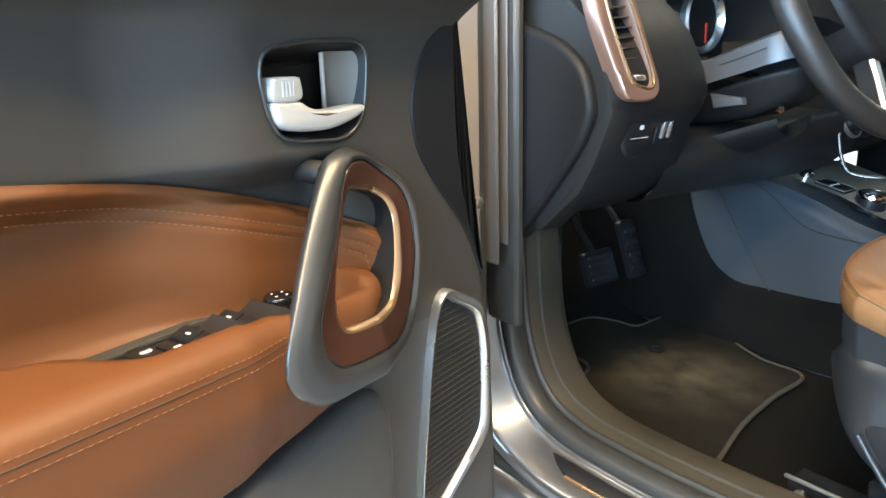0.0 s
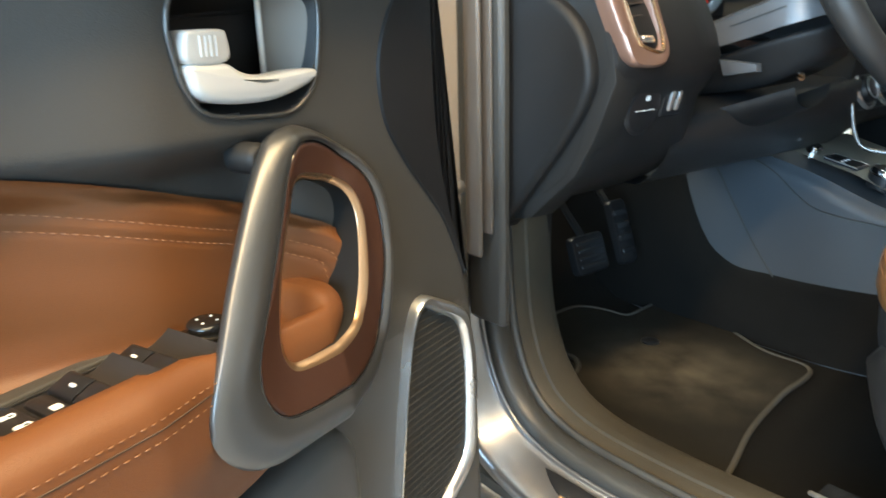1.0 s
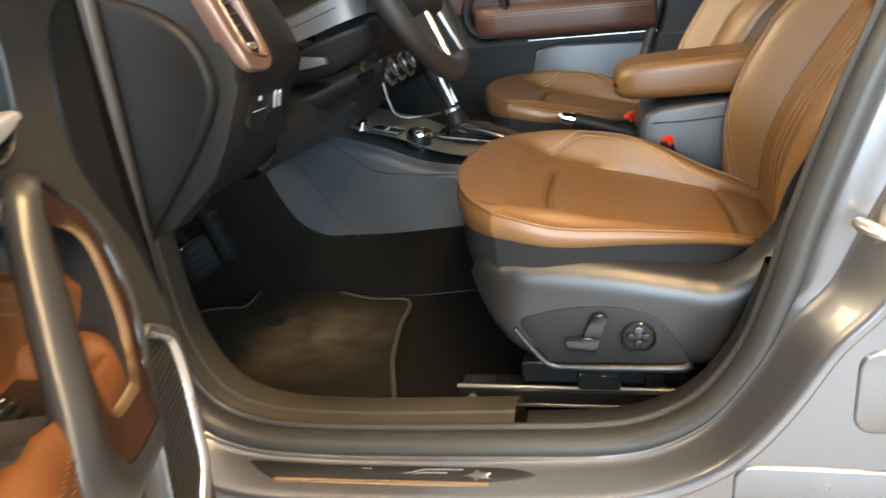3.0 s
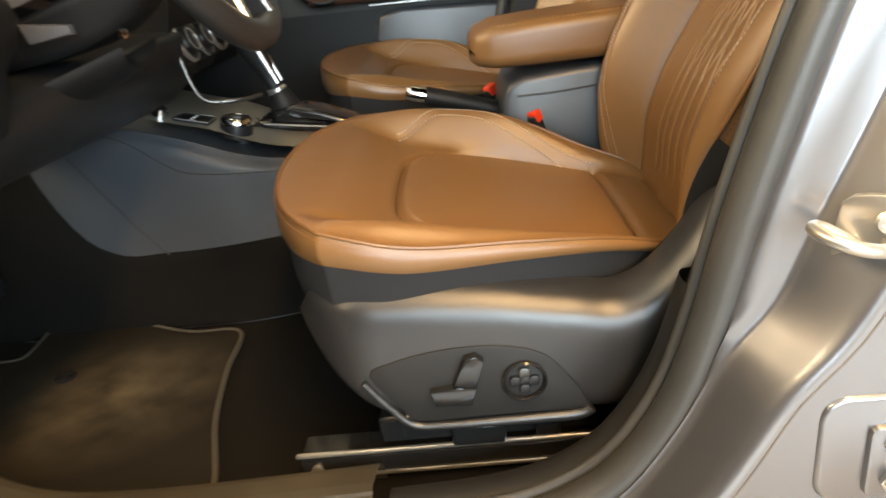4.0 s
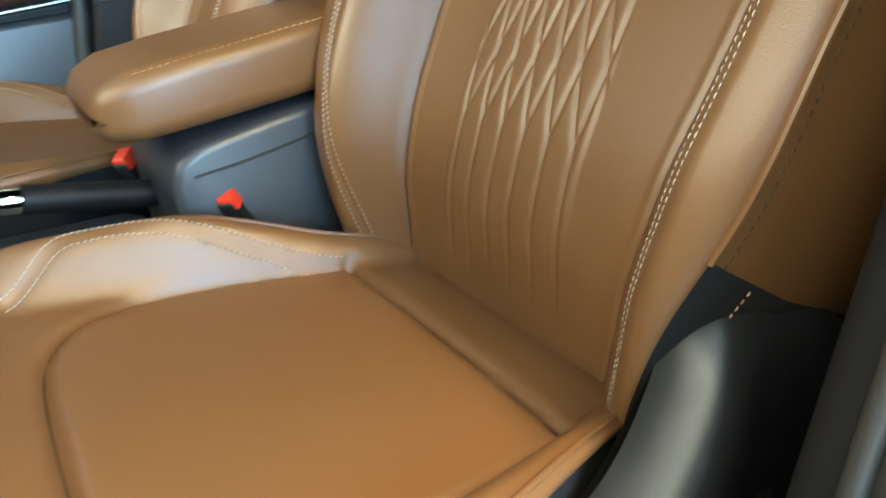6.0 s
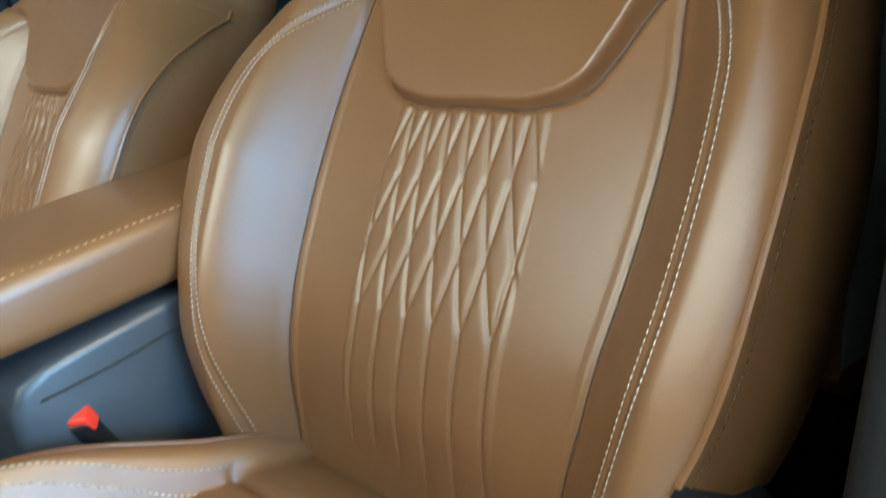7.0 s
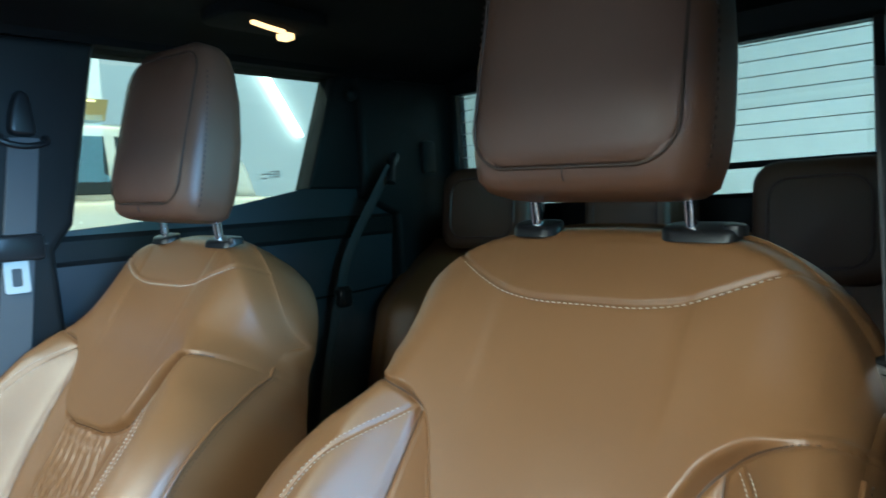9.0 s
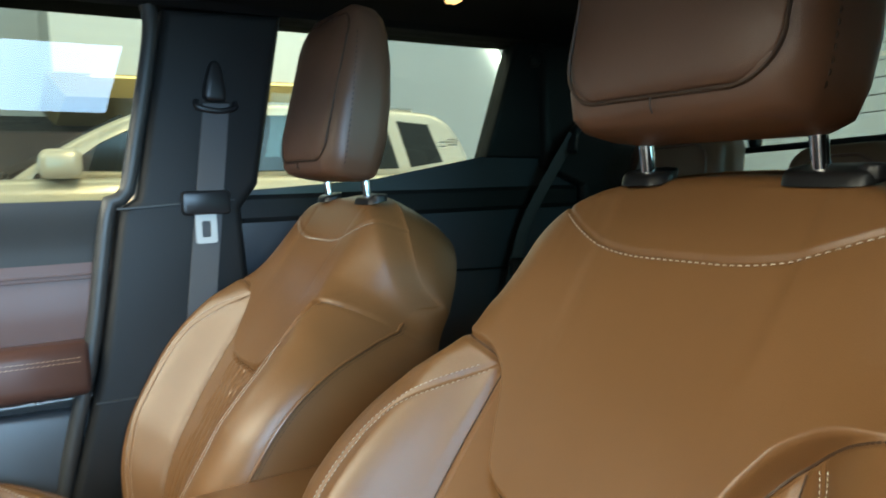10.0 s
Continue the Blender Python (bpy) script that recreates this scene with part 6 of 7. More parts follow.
def pull_ring(r, d, q=1.0):
    """A ring of the handle at depth d from its face; the face falls back towards the hinges from the hole (q = 0) to the rim (q = 1)."""
    u, z = PC[0] + r * np.cos(ang), PC[1] + r * np.sin(ang)
    base = soft_interp(z, [0.97, 1.02, 1.06, 1.10, 1.14, 1.165, 1.19], [0.055, 0.057, 0.053, 0.043, 0.032, 0.024, 0.012])
    w = base - (0.006 + 0.012 * np.clip((0.240 - u) / 0.040, 0, 1)) * (1 - q) - 0.022 * np.clip((0.240 - u) / 0.060, 0, 1) * q + d
    return dv(u, np.maximum(w, -0.014), z)


band = ro - rs
shell = np.array([pull_ring(rs - 0.006, -0.022), pull_ring(ro - 0.60 * band, -0.021), pull_ring(ro - 0.20 * band, -0.013), pull_ring(ro, -0.0045), pull_ring(ro - 0.06 * band, -0.0015), pull_ring(ro - 0.26 * band, 0.0010), pull_ring(ro - 0.50 * band, 0.0032), pull_ring(ro - 0.76 * band, 0.0026), pull_ring(rs, 0.0)])
pull = part("pull_handle", grid(shell, False, True), SHELL_GREY, door, "satin grey pull handle with bronze face", 75)
face_ = np.array([pull_ring(rs - 0.0003, -0.0016), pull_ring(rs - 0.0016, -0.0002), pull_ring(rs - 0.004, -0.0004, 0.95), pull_ring(rs * 0.5 + rh * 0.5, -0.0010, 0.55), pull_ring(rh + 0.0058, 0.0, 0.12)])
part("bronze_face", grid(face_, False, True), BRONZE, pull, "bronze handle face", 60)
part("rim_line", tube(pull_ring(rs, -0.0004), 0.0009, 6, True), BLACK_GLOSS, pull, "fine dark joint round the face")
edge_ = np.array([pull_ring(rh + 0.0060, -0.0002, 0.12), pull_ring(rh + 0.0030, -0.0010, 0.05), pull_ring(rh + 0.0006, -0.0045, 0.0)])
part("inner_edge", grid(edge_, False, True), BRONZE_EDGE, pull, "polished inner edge", 60)
hu = PC[0] + rh * np.cos(ang)
wall_ = np.array([pull_ring(rh + 0.0004, -0.0044, 0.0), pull_ring(rh + 0.001, -0.055 + 0.030 * smooth01(hu, 0.205, 0.255), 0.0)])
part("inner_wall", grid(wall_, False, True), PLASTIC, pull)
part("screw_cover", lathe([(0.0100, -0.01), (0.0100, 0.010), (0.0075, 0.013), (0.002, 0.0135)], dv(0.257, 0.0, 1.159), DW, 20), PLASTIC, door, "round black stud by the handle")
# window switch panel on the armrest
SW = spline([(0.247, -0.034), (0.249, -0.010), (0.262, 0.012), (0.290, 0.026), (0.340, 0.032), (0.390, 0.033), (0.425, 0.031), (0.452, 0.020), (0.474, -0.004), (0.492, -0.030), (0.40, -0.036), (0.30, -0.037)], 80, True)
sp_ = part("switch_panel", slab(SW, lz(1.0500), -0.002, 0.0040, 0.0015, 2), BLACK_SATIN, door, "black window switch panel")
strip_ = spline([(0.300, -0.037), (0.36, -0.0365), (0.43, -0.034), (0.488, -0.031), (0.470, -0.019), (0.42, -0.0215), (0.36, -0.0262), (0.31, -0.030)], 50, True)
part("edge_strip", slab(strip_, lz(1.0530), 0.0, 0.0042, 0.0018, 3), DOOR_PLASTIC, sp_, "grey satin strip along the panel", 60)
part("strip_joint", tube(lz(1.0545)(np.array([(0.325, -0.0265), (0.36, -0.0247), (0.40, -0.0222), (0.440, -0.0195)]), 0.0), 0.0008, 6), GREY_PLASTIC, sp_)
t_ = np.arange(28) * 2 * math.pi / 28
ring_ = lambda r, u, w: np.stack([u + r * np.cos(t_), w + r * np.sin(t_)], 1)
part("knob_ring", slab(ring_(0.0180, 0.296, -0.008), lz(1.0535), 0.0, 0.0040, 0.0015, 2), BLACK_GLOSS, sp_)
knob = part("mirror_knob", slab(ring_(0.0130, 0.296, -0.008), lz(1.0560), 0.0, 0.0075, 0.003, 3), BLACK_GLOSS, sp_, "round mirror adjusting knob")
for a_ in range(4):
    d_ = 0.0065 * np.array([math.cos(a_ * math.pi / 2 + 0.5), math.sin(a_ * math.pi / 2 + 0.5)])
    part("mark", slab(rounded(0.0020, 0.0016, 0.0006, 1, (0.296 + d_[0], -0.008 + d_[1])), lz(1.0629), 0.0, 0.0010, 0.0002, 1), WHITE_INK, knob)
# each pair of rockers: a hollow that slopes down to them, then two caps with a rolled front edge
for u0, u1, w0, w1, wm in ((0.3150, 0.3395, -0.0205, 0.031, 0.0015), (0.3535, 0.3775, -0.0190, 0.031, 0.0045)):
    kk, ww = np.meshgrid(np.linspace(0, 1, 9), np.linspace(w0, w1, 7), indexing="ij")
    hollow = 1.0625 - 0.0085 * np.sin(kk * math.pi / 2) ** 0.9
    skin = dv(u0 + (u1 - u0) * kk, ww, hollow)
    part("switch_well", grid(skin), GREY_PLASTIC, sp_, "hollow sloping down to the rocker", 180)
    part("well_side", join(grid(np.array([dv(u0 + (u1 - u0) * kk[:, 0], np.full(9, w0), hollow[:, 0]), dv(u0 + (u1 - u0) * kk[:, 0], np.full(9, w0 - 0.003), np.full(9, 1.0535))])),
                           grid(np.array([dv(np.full(7, u0), ww[0], hollow[0]), dv(np.full(7, u0 - 0.004), ww[0], np.full(7, 1.0535))]))), BLACK_SATIN, sp_)
    for wa, wb in ((w0 + 0.001, wm - 0.0006), (wm + 0.0006, w1 - 0.001)):
        prof = spline([(u1 - 0.0005, 1.0535), (u1 - 0.0010, 1.0590), (u1 + 0.0006, 1.0622), (u1 + 0.0032, 1.0620), (u1 + 0.0085, 1.0600), (u1 + 0.0135, 1.0575), (u1 + 0.0145, 1.0535)], 26)
        rings = [dv(prof[:, 0] + (0.0006 if e_ else 0), np.full(26, wv), prof[:, 1] - (0.0008 if e_ else 0)) for wv, e_ in ((wa, 1), (wa + 0.0010, 0), (wb - 0.0010, 0), (wb, 1))]
        cap_ = part("window_switch", loft(rings), BLACK_SATIN, sp_, "window lifter rocker", 40)
    part("mark", slab(rounded(0.0022, 0.0046, 0.0008, 2, (u1 + 0.0085, wm - 0.0085)), lz(1.0600), 0.0, 0.0010, 0.0002, 1), WHITE_INK, sp_)
part("lockout_button", slab(rounded(0.013, 0.046, 0.005, 3, (0.4005, 0.006)), lz(1.0535), 0.0, 0.0030, 0.0015, 2), BLACK_SATIN, sp_)
part("mark", slab(rounded(0.0056, 0.0062, 0.0008, 1, (0.3995, 0.0035)), lz(1.0562), 0.0, 0.0006, 0.0002, 1), WHITE_INK, sp_)
part("lock_rocker", slab(rounded(0.020, 0.044, 0.008, 4, (0.4215, 0.004)), lz(1.0535), 0.0, 0.0045, 0.002, 3), BLACK_SATIN, sp_)
part("rocker_outline", tube(lz(1.0582)(spline([(0.4260, -0.0150), (0.4180, -0.0170), (0.4135, -0.0130)], 12), 0.0), 0.0006, 6), GREY_PLASTIC, sp_)
for wc in (-0.0045, 0.0105):
    part("mark", slab(rounded(0.0040, 0.0042, 0.0012, 2, (0.4215, wc)), lz(1.0577), 0.0, 0.0008, 0.0002, 1), WHITE_INK, sp_)
    part("mark", tube(lz(1.0585)(rounded(0.0040, 0.0034, 0.0014, 3, (0.4180, wc + 0.0010)), 0.0), 0.0005, 5, True), WHITE_INK, sp_)
# speaker
SPK = spline([(0.138, 0.770), (0.128, 0.860), (0.111, 0.957), (0.098, 0.998), (0.082, 1.010), (0.060, 1.002), (0.018, 0.978), (0.004, 0.955), (-0.004, 0.910), (-0.003, 0.830), (0.010, 0.800), (0.055, 0.775), (0.105, 0.752)], 90, True)
SPI = spline([(0.134, 0.775), (0.1245, 0.860), (0.108, 0.955), (0.096, 0.992), (0.082, 1.001), (0.064, 0.990), (0.030, 0.970), (0.018, 0.950), (0.011, 0.910), (0.012, 0.836), (0.022, 0.812), (0.060, 0.788), (0.106, 0.764)], 90, True)
spk = part("speaker_grille", slab(SPI, ld, -0.008, 0.003, 0.001, 1), GRILLE, door, "dark fine-ribbed speaker grille")
for k in range(30):
    zc_ = 0.785 + k * 0.0072
    left, right = np.interp(zc_, [0.77, 0.86, 0.955, 0.995], [0.130, 0.121, 0.104, 0.090]), np.interp(zc_, [0.77, 0.80, 0.84, 0.91, 0.95, 0.97, 0.995], [0.09, 0.05, 0.018, 0.015, 0.022, 0.036, 0.075])
    part("grille_rib", tube(dv(np.linspace(left, right, 3), 0.0035, np.full(3, zc_)), 0.0009, 5), GRILLE, spk)
rg = np.array([ld(SPK, -0.004), ld(SPK, 0.006), ld(SPK + (SPI - SPK) * 0.25, 0.0095), ld(SPK + (SPI - SPK) * 0.75, 0.0095), ld(SPI, 0.005), ld(SPI, -0.004)])
part("speaker_frame", grid(rg, False, True), SATIN, spk, "satin silver speaker frame", 50)
# lower pocket and gap lines
pk = np.array(spline([(0.175, 0.66), (0.188, 0.80), (0.190, 0.90), (0.196, 0.935), (0.215, 0.948), (0.26, 0.946), (0.40, 0.925), (0.7, 0.90), (0.98, 0.90)], 60))
pk = np.concatenate([pk, [(0.98, 0.65), (0.175, 0.65)]])
part("door_pocket", slab(pk[::-1], ld, -0.01, 0.022, 0.016, 4), TRIM_GREY, door, "grey moulded door pocket", 60)
part("edge_seal", tube(dv(door_edge(np.linspace(0.64, 1.30, 30)) + 0.004, -0.052, np.linspace(0.64, 1.30, 30)), 0.010, 8), RUBBER, door, "rubber seal along the door edge")
ck = thing("check_strap", (-0.80, 0.92, 1.05), "black door check strap with a bolt", "check strap")
part("arm", box((-0.872, 0.878, 1.043), (-0.829, 0.892, 1.061), 0.003), STEEL, ck)
part("bolt", lathe([(0.0085, 0), (0.0085, 0.006), (0.005, 0.008)], (-0.8245, 0.886, 1.053), (0.2, -1, 0), 8), ZINC, ck)

# ---------------------------------------------------------------- right side of the cabin
pd = thing("passenger_door", (0.68, 0.5, 0.7), "closed car door with brown leather inlay and grey trim", "car door")
zz_, yy_ = np.meshgrid(np.linspace(0.68, 1.455, 90), np.linspace(0.09, 1.05, 60), indexing="ij")


def pdoor_x(z):
    return 0.672 - 0.020 * smooth01(z, 1.36, 1.45) + 0.008 * smooth01(z, 1.10, 1.2)


v, f = grid(np.stack([pdoor_x(zz_), yy_, zz_], -1))
cz_ = np.array([zz_.reshape(-1)[list(k)].mean() for k in f])
part("upper_panel", pick(v, f, cz_ > 1.10), DOOR_PLASTIC, pd, "", 180)
part("lower_panel", pick(v, f, cz_ <= 1.10), PLASTIC, pd, "", 180)
lw = np.array([[(0.664 - 0.016 * math.sin(min(1, q * 1.5) * math.pi * 0.5) + 0.006 * q, y, 1.345 - q * 0.15) for q in np.linspace(0, 1, 16)] for y in np.linspace(0.10, 0.80, 30)])
part("leather_inlay", grid(lw), LEATHER_DARK, pd, "brown leather inlay", 180)
for zc in (1.318, 1.325):
    part("seam", tube(np.array([(0.6525, y, zc) for y in np.linspace(0.11, 0.78, 20)]), 0.0016, 6), LEATHER_DARK, pd)
ra = []
for y in (0.165, 0.175, 0.3, 0.5, 0.60, 0.66):
    w = 0.030 if y in (0.165,) else 0.045
    o = rounded(2 * w, 0.094, 0.026, 5, (0.642, 1.165))
    ra.append(np.stack([o[:, 0], np.full(len(o), y), o[:, 1]], 1))
part("armrest", loft(ra), LEATHER_DARK, pd, "brown leather armrest", 180)
for zc in (1.188, 1.181):
    part("stitching", dashes(np.array([(0.5972, y, zc) for y in np.linspace(0.18, 0.65, 60)]), np.tile([-1, 0, 0.3], (60, 1))), THREAD, pd)
part("bright_line", tube(np.array([(0.652, y, 1.108) for y in np.linspace(0.11, 0.52, 20)]), 0.003, 6), SATIN, pd, "thin silver line under the armrest")
pp = np.array([(0.11, 1.085), (0.44, 1.095), (0.50, 1.080), (0.53, 0.95), (0.50, 0.75), (0.11, 0.75)])
part("pocket", slab(pp, px(0.675, -1), 0.0, 0.030, 0.012, 3), SIDE_GREY, pd, "blue-grey plastic pocket panel", 60)
ho = spline([(0.560, 1.160), (0.590, 1.125), (0.640, 1.120), (0.690, 1.150), (0.700, 1.210), (0.670, 1.270), (0.610, 1.280), (0.570, 1.230)], 60, True)
hi_ = spline([(0.585, 1.165), (0.605, 1.145), (0.640, 1.143), (0.668, 1.162), (0.675, 1.205), (0.655, 1.248), (0.615, 1.255), (0.592, 1.222)], 60, True)
lp = px(0.645, -1)
ph = part("pull_handle", grid(np.array([lp(ho, 0.0), lp(ho, 0.035), lp(ho + (hi_ - ho) * 0.3, 0.045), lp(hi_ + (ho - hi_) * 0.25, 0.043)]), False, True), PLASTIC, pd, "dark pull handle with bronze face", 60)
part("bronze_face", grid(np.array([lp(hi_ + (ho - hi_) * 0.28, 0.0435), lp(hi_, 0.038), lp(hi_, 0.0)]), False, True), BRONZE, ph)

structure("pillar_trim", slab(np.array([(0.005, 1.795), (0.070, 1.455), (0.100, 1.435), (0.150, 1.15), (0.215, 0.92), (0.235, 0.66), (-0.15, 0.66), (-0.13, 1.10), (-0.115, 1.43), (-0.150, 1.475), (-0.215, 1.80)])[::-1], px(0.665, -1), 0.0, 0.050, 0.018, 5), PLASTIC, "dark grey right door pillar trim", "pillar")
structure("pillar_joint", tube(np.array([(0.6135, y, 1.437 - 0.05 * (y - 0.1)) for y in np.linspace(0.105, -0.10, 10)]), 0.0022, 6), RUBBER, "joint line across the pillar trim", "trim")
structure("pillar_joint", tube(np.array([(0.6135, y, 1.10) for y in np.linspace(0.16, -0.10, 10)]), 0.0020, 6), RUBBER, "lower joint line across the pillar trim", "trim")
sl = spline([(0.030, 1.83), (0.018, 1.76), (0.058, 1.55), (0.080, 1.458), (0.108, 1.44), (0.150, 1.20), (0.205, 0.97), (0.235, 0.75)], 50)
structure("door_seal_right", tube(np.stack([np.full(50, 0.632), sl[:, 0] + 0.008, sl[:, 1]], 1), 0.014, 10), RUBBER, "black rubber seal at the right pillar", "seal", 180)

rd = thing("rear_door_right", (0.68, -0.5, 0.7), "closed rear door with dark blue-grey plastic trim", "car door")
rows = []
for y in np.linspace(-0.10, -0.98, 40):
    top_ = np.interp(y, [-0.98, -0.70, -0.41, -0.10], [1.565, 1.528, 1.480, 1.462])
    rows.append([(0.655 + 0.02 * smooth01(q, 0.1, 0.4) - 0.012 * math.exp(-(((q - 0.45) / 0.1) ** 2)), y, top_ - q * (top_ - 0.68)) for q in np.linspace(0, 1, 40)])
part("panel", grid(np.array(rows)), SIDE_GREY, rd, "", 180)
part("crease", tube(np.array([(0.664, y, 1.28 + 0.02 * math.sin((y + 0.4) * 4)) for y in np.linspace(-0.12, -0.95, 24)]), 0.003, 6), PLASTIC_SOFT, rd)
part("sill", box((0.645, -0.98, 1.40), (0.70, -0.10, 1.455), 0.01), PLASTIC, rd)
part("fixed_pillar", slab(np.array([(-0.700, 1.525), (-0.800, 1.80), (-0.90, 1.82), (-0.93, 1.52)])[::-1], px(0.70, -1), 0.0, 0.055, 0.01, 3), PLASTIC_SOFT, rd, "black pillar behind the rear window")
part("knob", lathe([(0.016, 0), (0.016, 0.012), (0.012, 0.016), (0.002, 0.017)], (0.643, -0.845, 1.755), (-1, 0.2, 0), 16), PLASTIC, rd)

structure("window_1", (np.array([(0.682, 0.10, 1.43), (0.682, 1.00, 1.43), (0.640, 0.60, 1.82), (0.640, 0.02, 1.82)]), [(0, 1, 2, 3)]), WINDOW_FRONT, "front right window glass, tinted to dim the view", "window")
structure("window_2", (np.array([(0.690, -0.12, 1.44), (0.690, -0.80, 1.44), (0.668, -0.86, 1.82), (0.668, -0.18, 1.82)]), [(0, 1, 2, 3)]), WINDOW, "clear rear right window glass", "window")
gm = thing("glass_marking", (0.686, -0.62, 1.55), "small etched maker's marks on the rear window", "marking")
for k, (dy_, dz_, w_) in enumerate(((0.0, 0.012, 0.030), (0.004, 0.006, 0.040), (0.0, 0.0, 0.026), (0.03, -0.004, 0.018), (0.03, 0.006, 0.018))):
    part("bar", box((0.6805, -0.63 + dy_ - w_ / 2, 1.556 + dz_), (0.6815, -0.63 + dy_ + w_ / 2, 1.5585 + dz_), 0.0002), ZINC, gm)

# belts on the right pillar
bl = thing("seat_belt", (0.6, -0.05, 1.2), "grey seat belt with height adjuster and silver tongue", "seat belt", "seat belts")
part("webbing", slab(np.array([(-0.100, 1.625), (-0.052, 1.625), (-0.002, 1.25), (0.033, 0.95), (-0.018, 0.95), (-0.053, 1.25)]), px(0.608, -1), 0.0, 0.0035, 0.0008, 1), WEBBING, bl)
part("anchor", slab(spline([(-0.092, 1.632), (-0.090, 1.665), (-0.085, 1.695), (-0.070, 1.700), (-0.058, 1.670), (-0.054, 1.634), (-0.075, 1.628)], 40, True), px(0.612, -1), 0.0, 0.018, 0.006, 3), BLACK_SATIN, bl, "black upper belt guide")
part("ring", tube(spline([(0.606, -0.110, 1.628), (0.602, -0.108, 1.617), (0.600, -0.076, 1.610), (0.602, -0.042, 1.617), (0.606, -0.040, 1.630)], 24), 0.0055, 8), BLACK_SATIN, bl, "black loop that turns the belt")
part("stop", slab(rounded(0.086, 0.044, 0.008, 3, (-0.045, 1.443)), px(0.606, -1), 0.0, 0.016, 0.005, 2), BLACK_SATIN, bl, "black belt tongue grip")
tg = np.array([pq for pq in rounded(0.038, 0.060, 0.005, 3, (-0.043, 1.398))])
th = rounded(0.016, 0.030, 0.003, 3, (-0.043, 1.394))
part("tongue", grid(np.array([px(0.602, -1)(tg, 0.0), px(0.602, -1)(tg, 0.003), px(0.602, -1)(th, 0.003), px(0.602, -1)(th, 0.0)]), True, True), SILVER, bl, "silver belt tongue with a slot")

# ---------------------------------------------------------------- driver's belt and left pillar trim
structure("pillar_trim_left", slab(np.array([(0.050, 1.20), (-0.018, 1.42), (-0.115, 1.76), (-0.36, 1.78), (-0.36, 0.70), (0.20, 0.70), (0.13, 0.95)])[::-1], px(-0.700, 1), 0.0, 0.028, 0.012, 3), PLASTIC_SOFT, "black left door pillar trim", "pillar")
db = thing("seat_belt", (-0.64, -0.27, 1.2), "grey driver's seat belt hanging by the pillar", "seat belt", "seat belts")
part("webbing", slab(np.array([(-0.300, 1.56), (-0.252, 1.56), (-0.262, 1.33), (-0.268, 0.90), (-0.318, 0.90), (-0.300, 1.33)]), lambda p, d: np.stack([-0.601 - d + 0.28 * (p[:, 0] + 0.28), p[:, 0], p[:, 1]], 1), 0.0, 0.003, 0.0008, 1), WEBBING, db)
an = spline([(-0.20, 1.66), (-0.16, 1.60), (-0.165, 1.545), (-0.20, 1.525), (-0.29, 1.530), (-0.32, 1.56), (-0.30, 1.66)], 40, True)
part("anchor", slab(an, px(-0.665, 1), 0.0, 0.05, 0.014, 4), PLASTIC, db, "black upper belt guide")
part("guide", slab(rounded(0.070, 0.026, 0.008, 3, (-0.285, 1.545)), px(-0.63, 1), 0.0, 0.028, 0.006, 2), BLACK_SATIN, db)
gy = lambda p, d: np.stack([p[:, 0] - 0.004, -0.272 + d - 0.4 * (p[:, 0] + 0.595), p[:, 1] - 0.026], 1)
gp = spline([(-0.574, 1.352), (-0.590, 1.3565), (-0.607, 1.353), (-0.6175, 1.336), (-0.614, 1.318), (-0.602, 1.306), (-0.584, 1.300), (-0.577, 1.306), (-0.575, 1.330)], 48, True)
grp = part("tongue_grip", slab(gp, gy, -0.010, 0.014, 0.006, 4), PLASTIC, db, "black belt tongue grip with a silver face", 60)
inl = spline([(-0.5785, 1.3485), (-0.5960, 1.3500), (-0.6085, 1.3440), (-0.6130, 1.3300), (-0.6080, 1.3150), (-0.5960, 1.3080), (-0.5830, 1.3070)], 40, True)
part("inlay", slab(inl, gy, 0.010, 0.0165, 0.0025, 3), SATIN, grp, "silver rounded face", 60)
arc = spline([(-0.5900, 1.3455), (-0.6005, 1.3420), (-0.6045, 1.3300), (-0.6000, 1.3170), (-0.5880, 1.3105)], 24)
part("face_line", tube(gy(arc, np.full(24, 0.0166)), 0.0007, 6), BLACK_SATIN, grp)
part("loop", lathe([(0.006, -0.030), (0.013, -0.028), (0.0145, 0.0), (0.0135, 0.012), (0.009, 0.016), (0.002, 0.017)], (-0.632, -0.292, 1.314), (-0.35, 0.9, 0.1), 20), BLACK_SATIN, grp, "black webbing roller")
part("hook", tube(spline([(-0.638, -0.290, 1.321), (-0.656, -0.294, 1.318), (-0.664, -0.298, 1.306), (-0.654, -0.297, 1.294), (-0.640, -0.292, 1.296)], 24), 0.004, 8), BLACK_SATIN, grp)
part("tongue", slab(rounded(0.022, 0.048, 0.006, 3, (-0.602, 1.282)), gy, -0.002, 0.004, 0.002, 2), BLACK_SATIN, grp)

# ---------------------------------------------------------------- rear of the cabin
rb = thing("rear_bench", (0.0, -0.95, 0.67), "brown leather rear bench with three headrests", "car seat")
xs, zs2 = np.meshgrid(np.linspace(-0.64, 0.64, 80), np.linspace(0.80, 1.375, 40), indexing="ij")
puff = 0.05 * (1 - np.exp(-((np.abs(np.abs(xs) - 0.215) / 0.05) ** 2) * 0.6)) - 0.03 * smooth01(np.abs(xs), 0.55, 0.64) - 0.06 * smooth01(zs2, 1.31, 1.375) ** 2
part("backrest", grid(np.stack([xs, -0.93 - (zs2 - 0.8) * 0.26 + puff + 0.13 * smooth01(xs, 0.40, 0.58) * smooth01(1.36 - zs2, 0.0, 0.16), zs2], -1)), LEATHER, rb, "", 180)
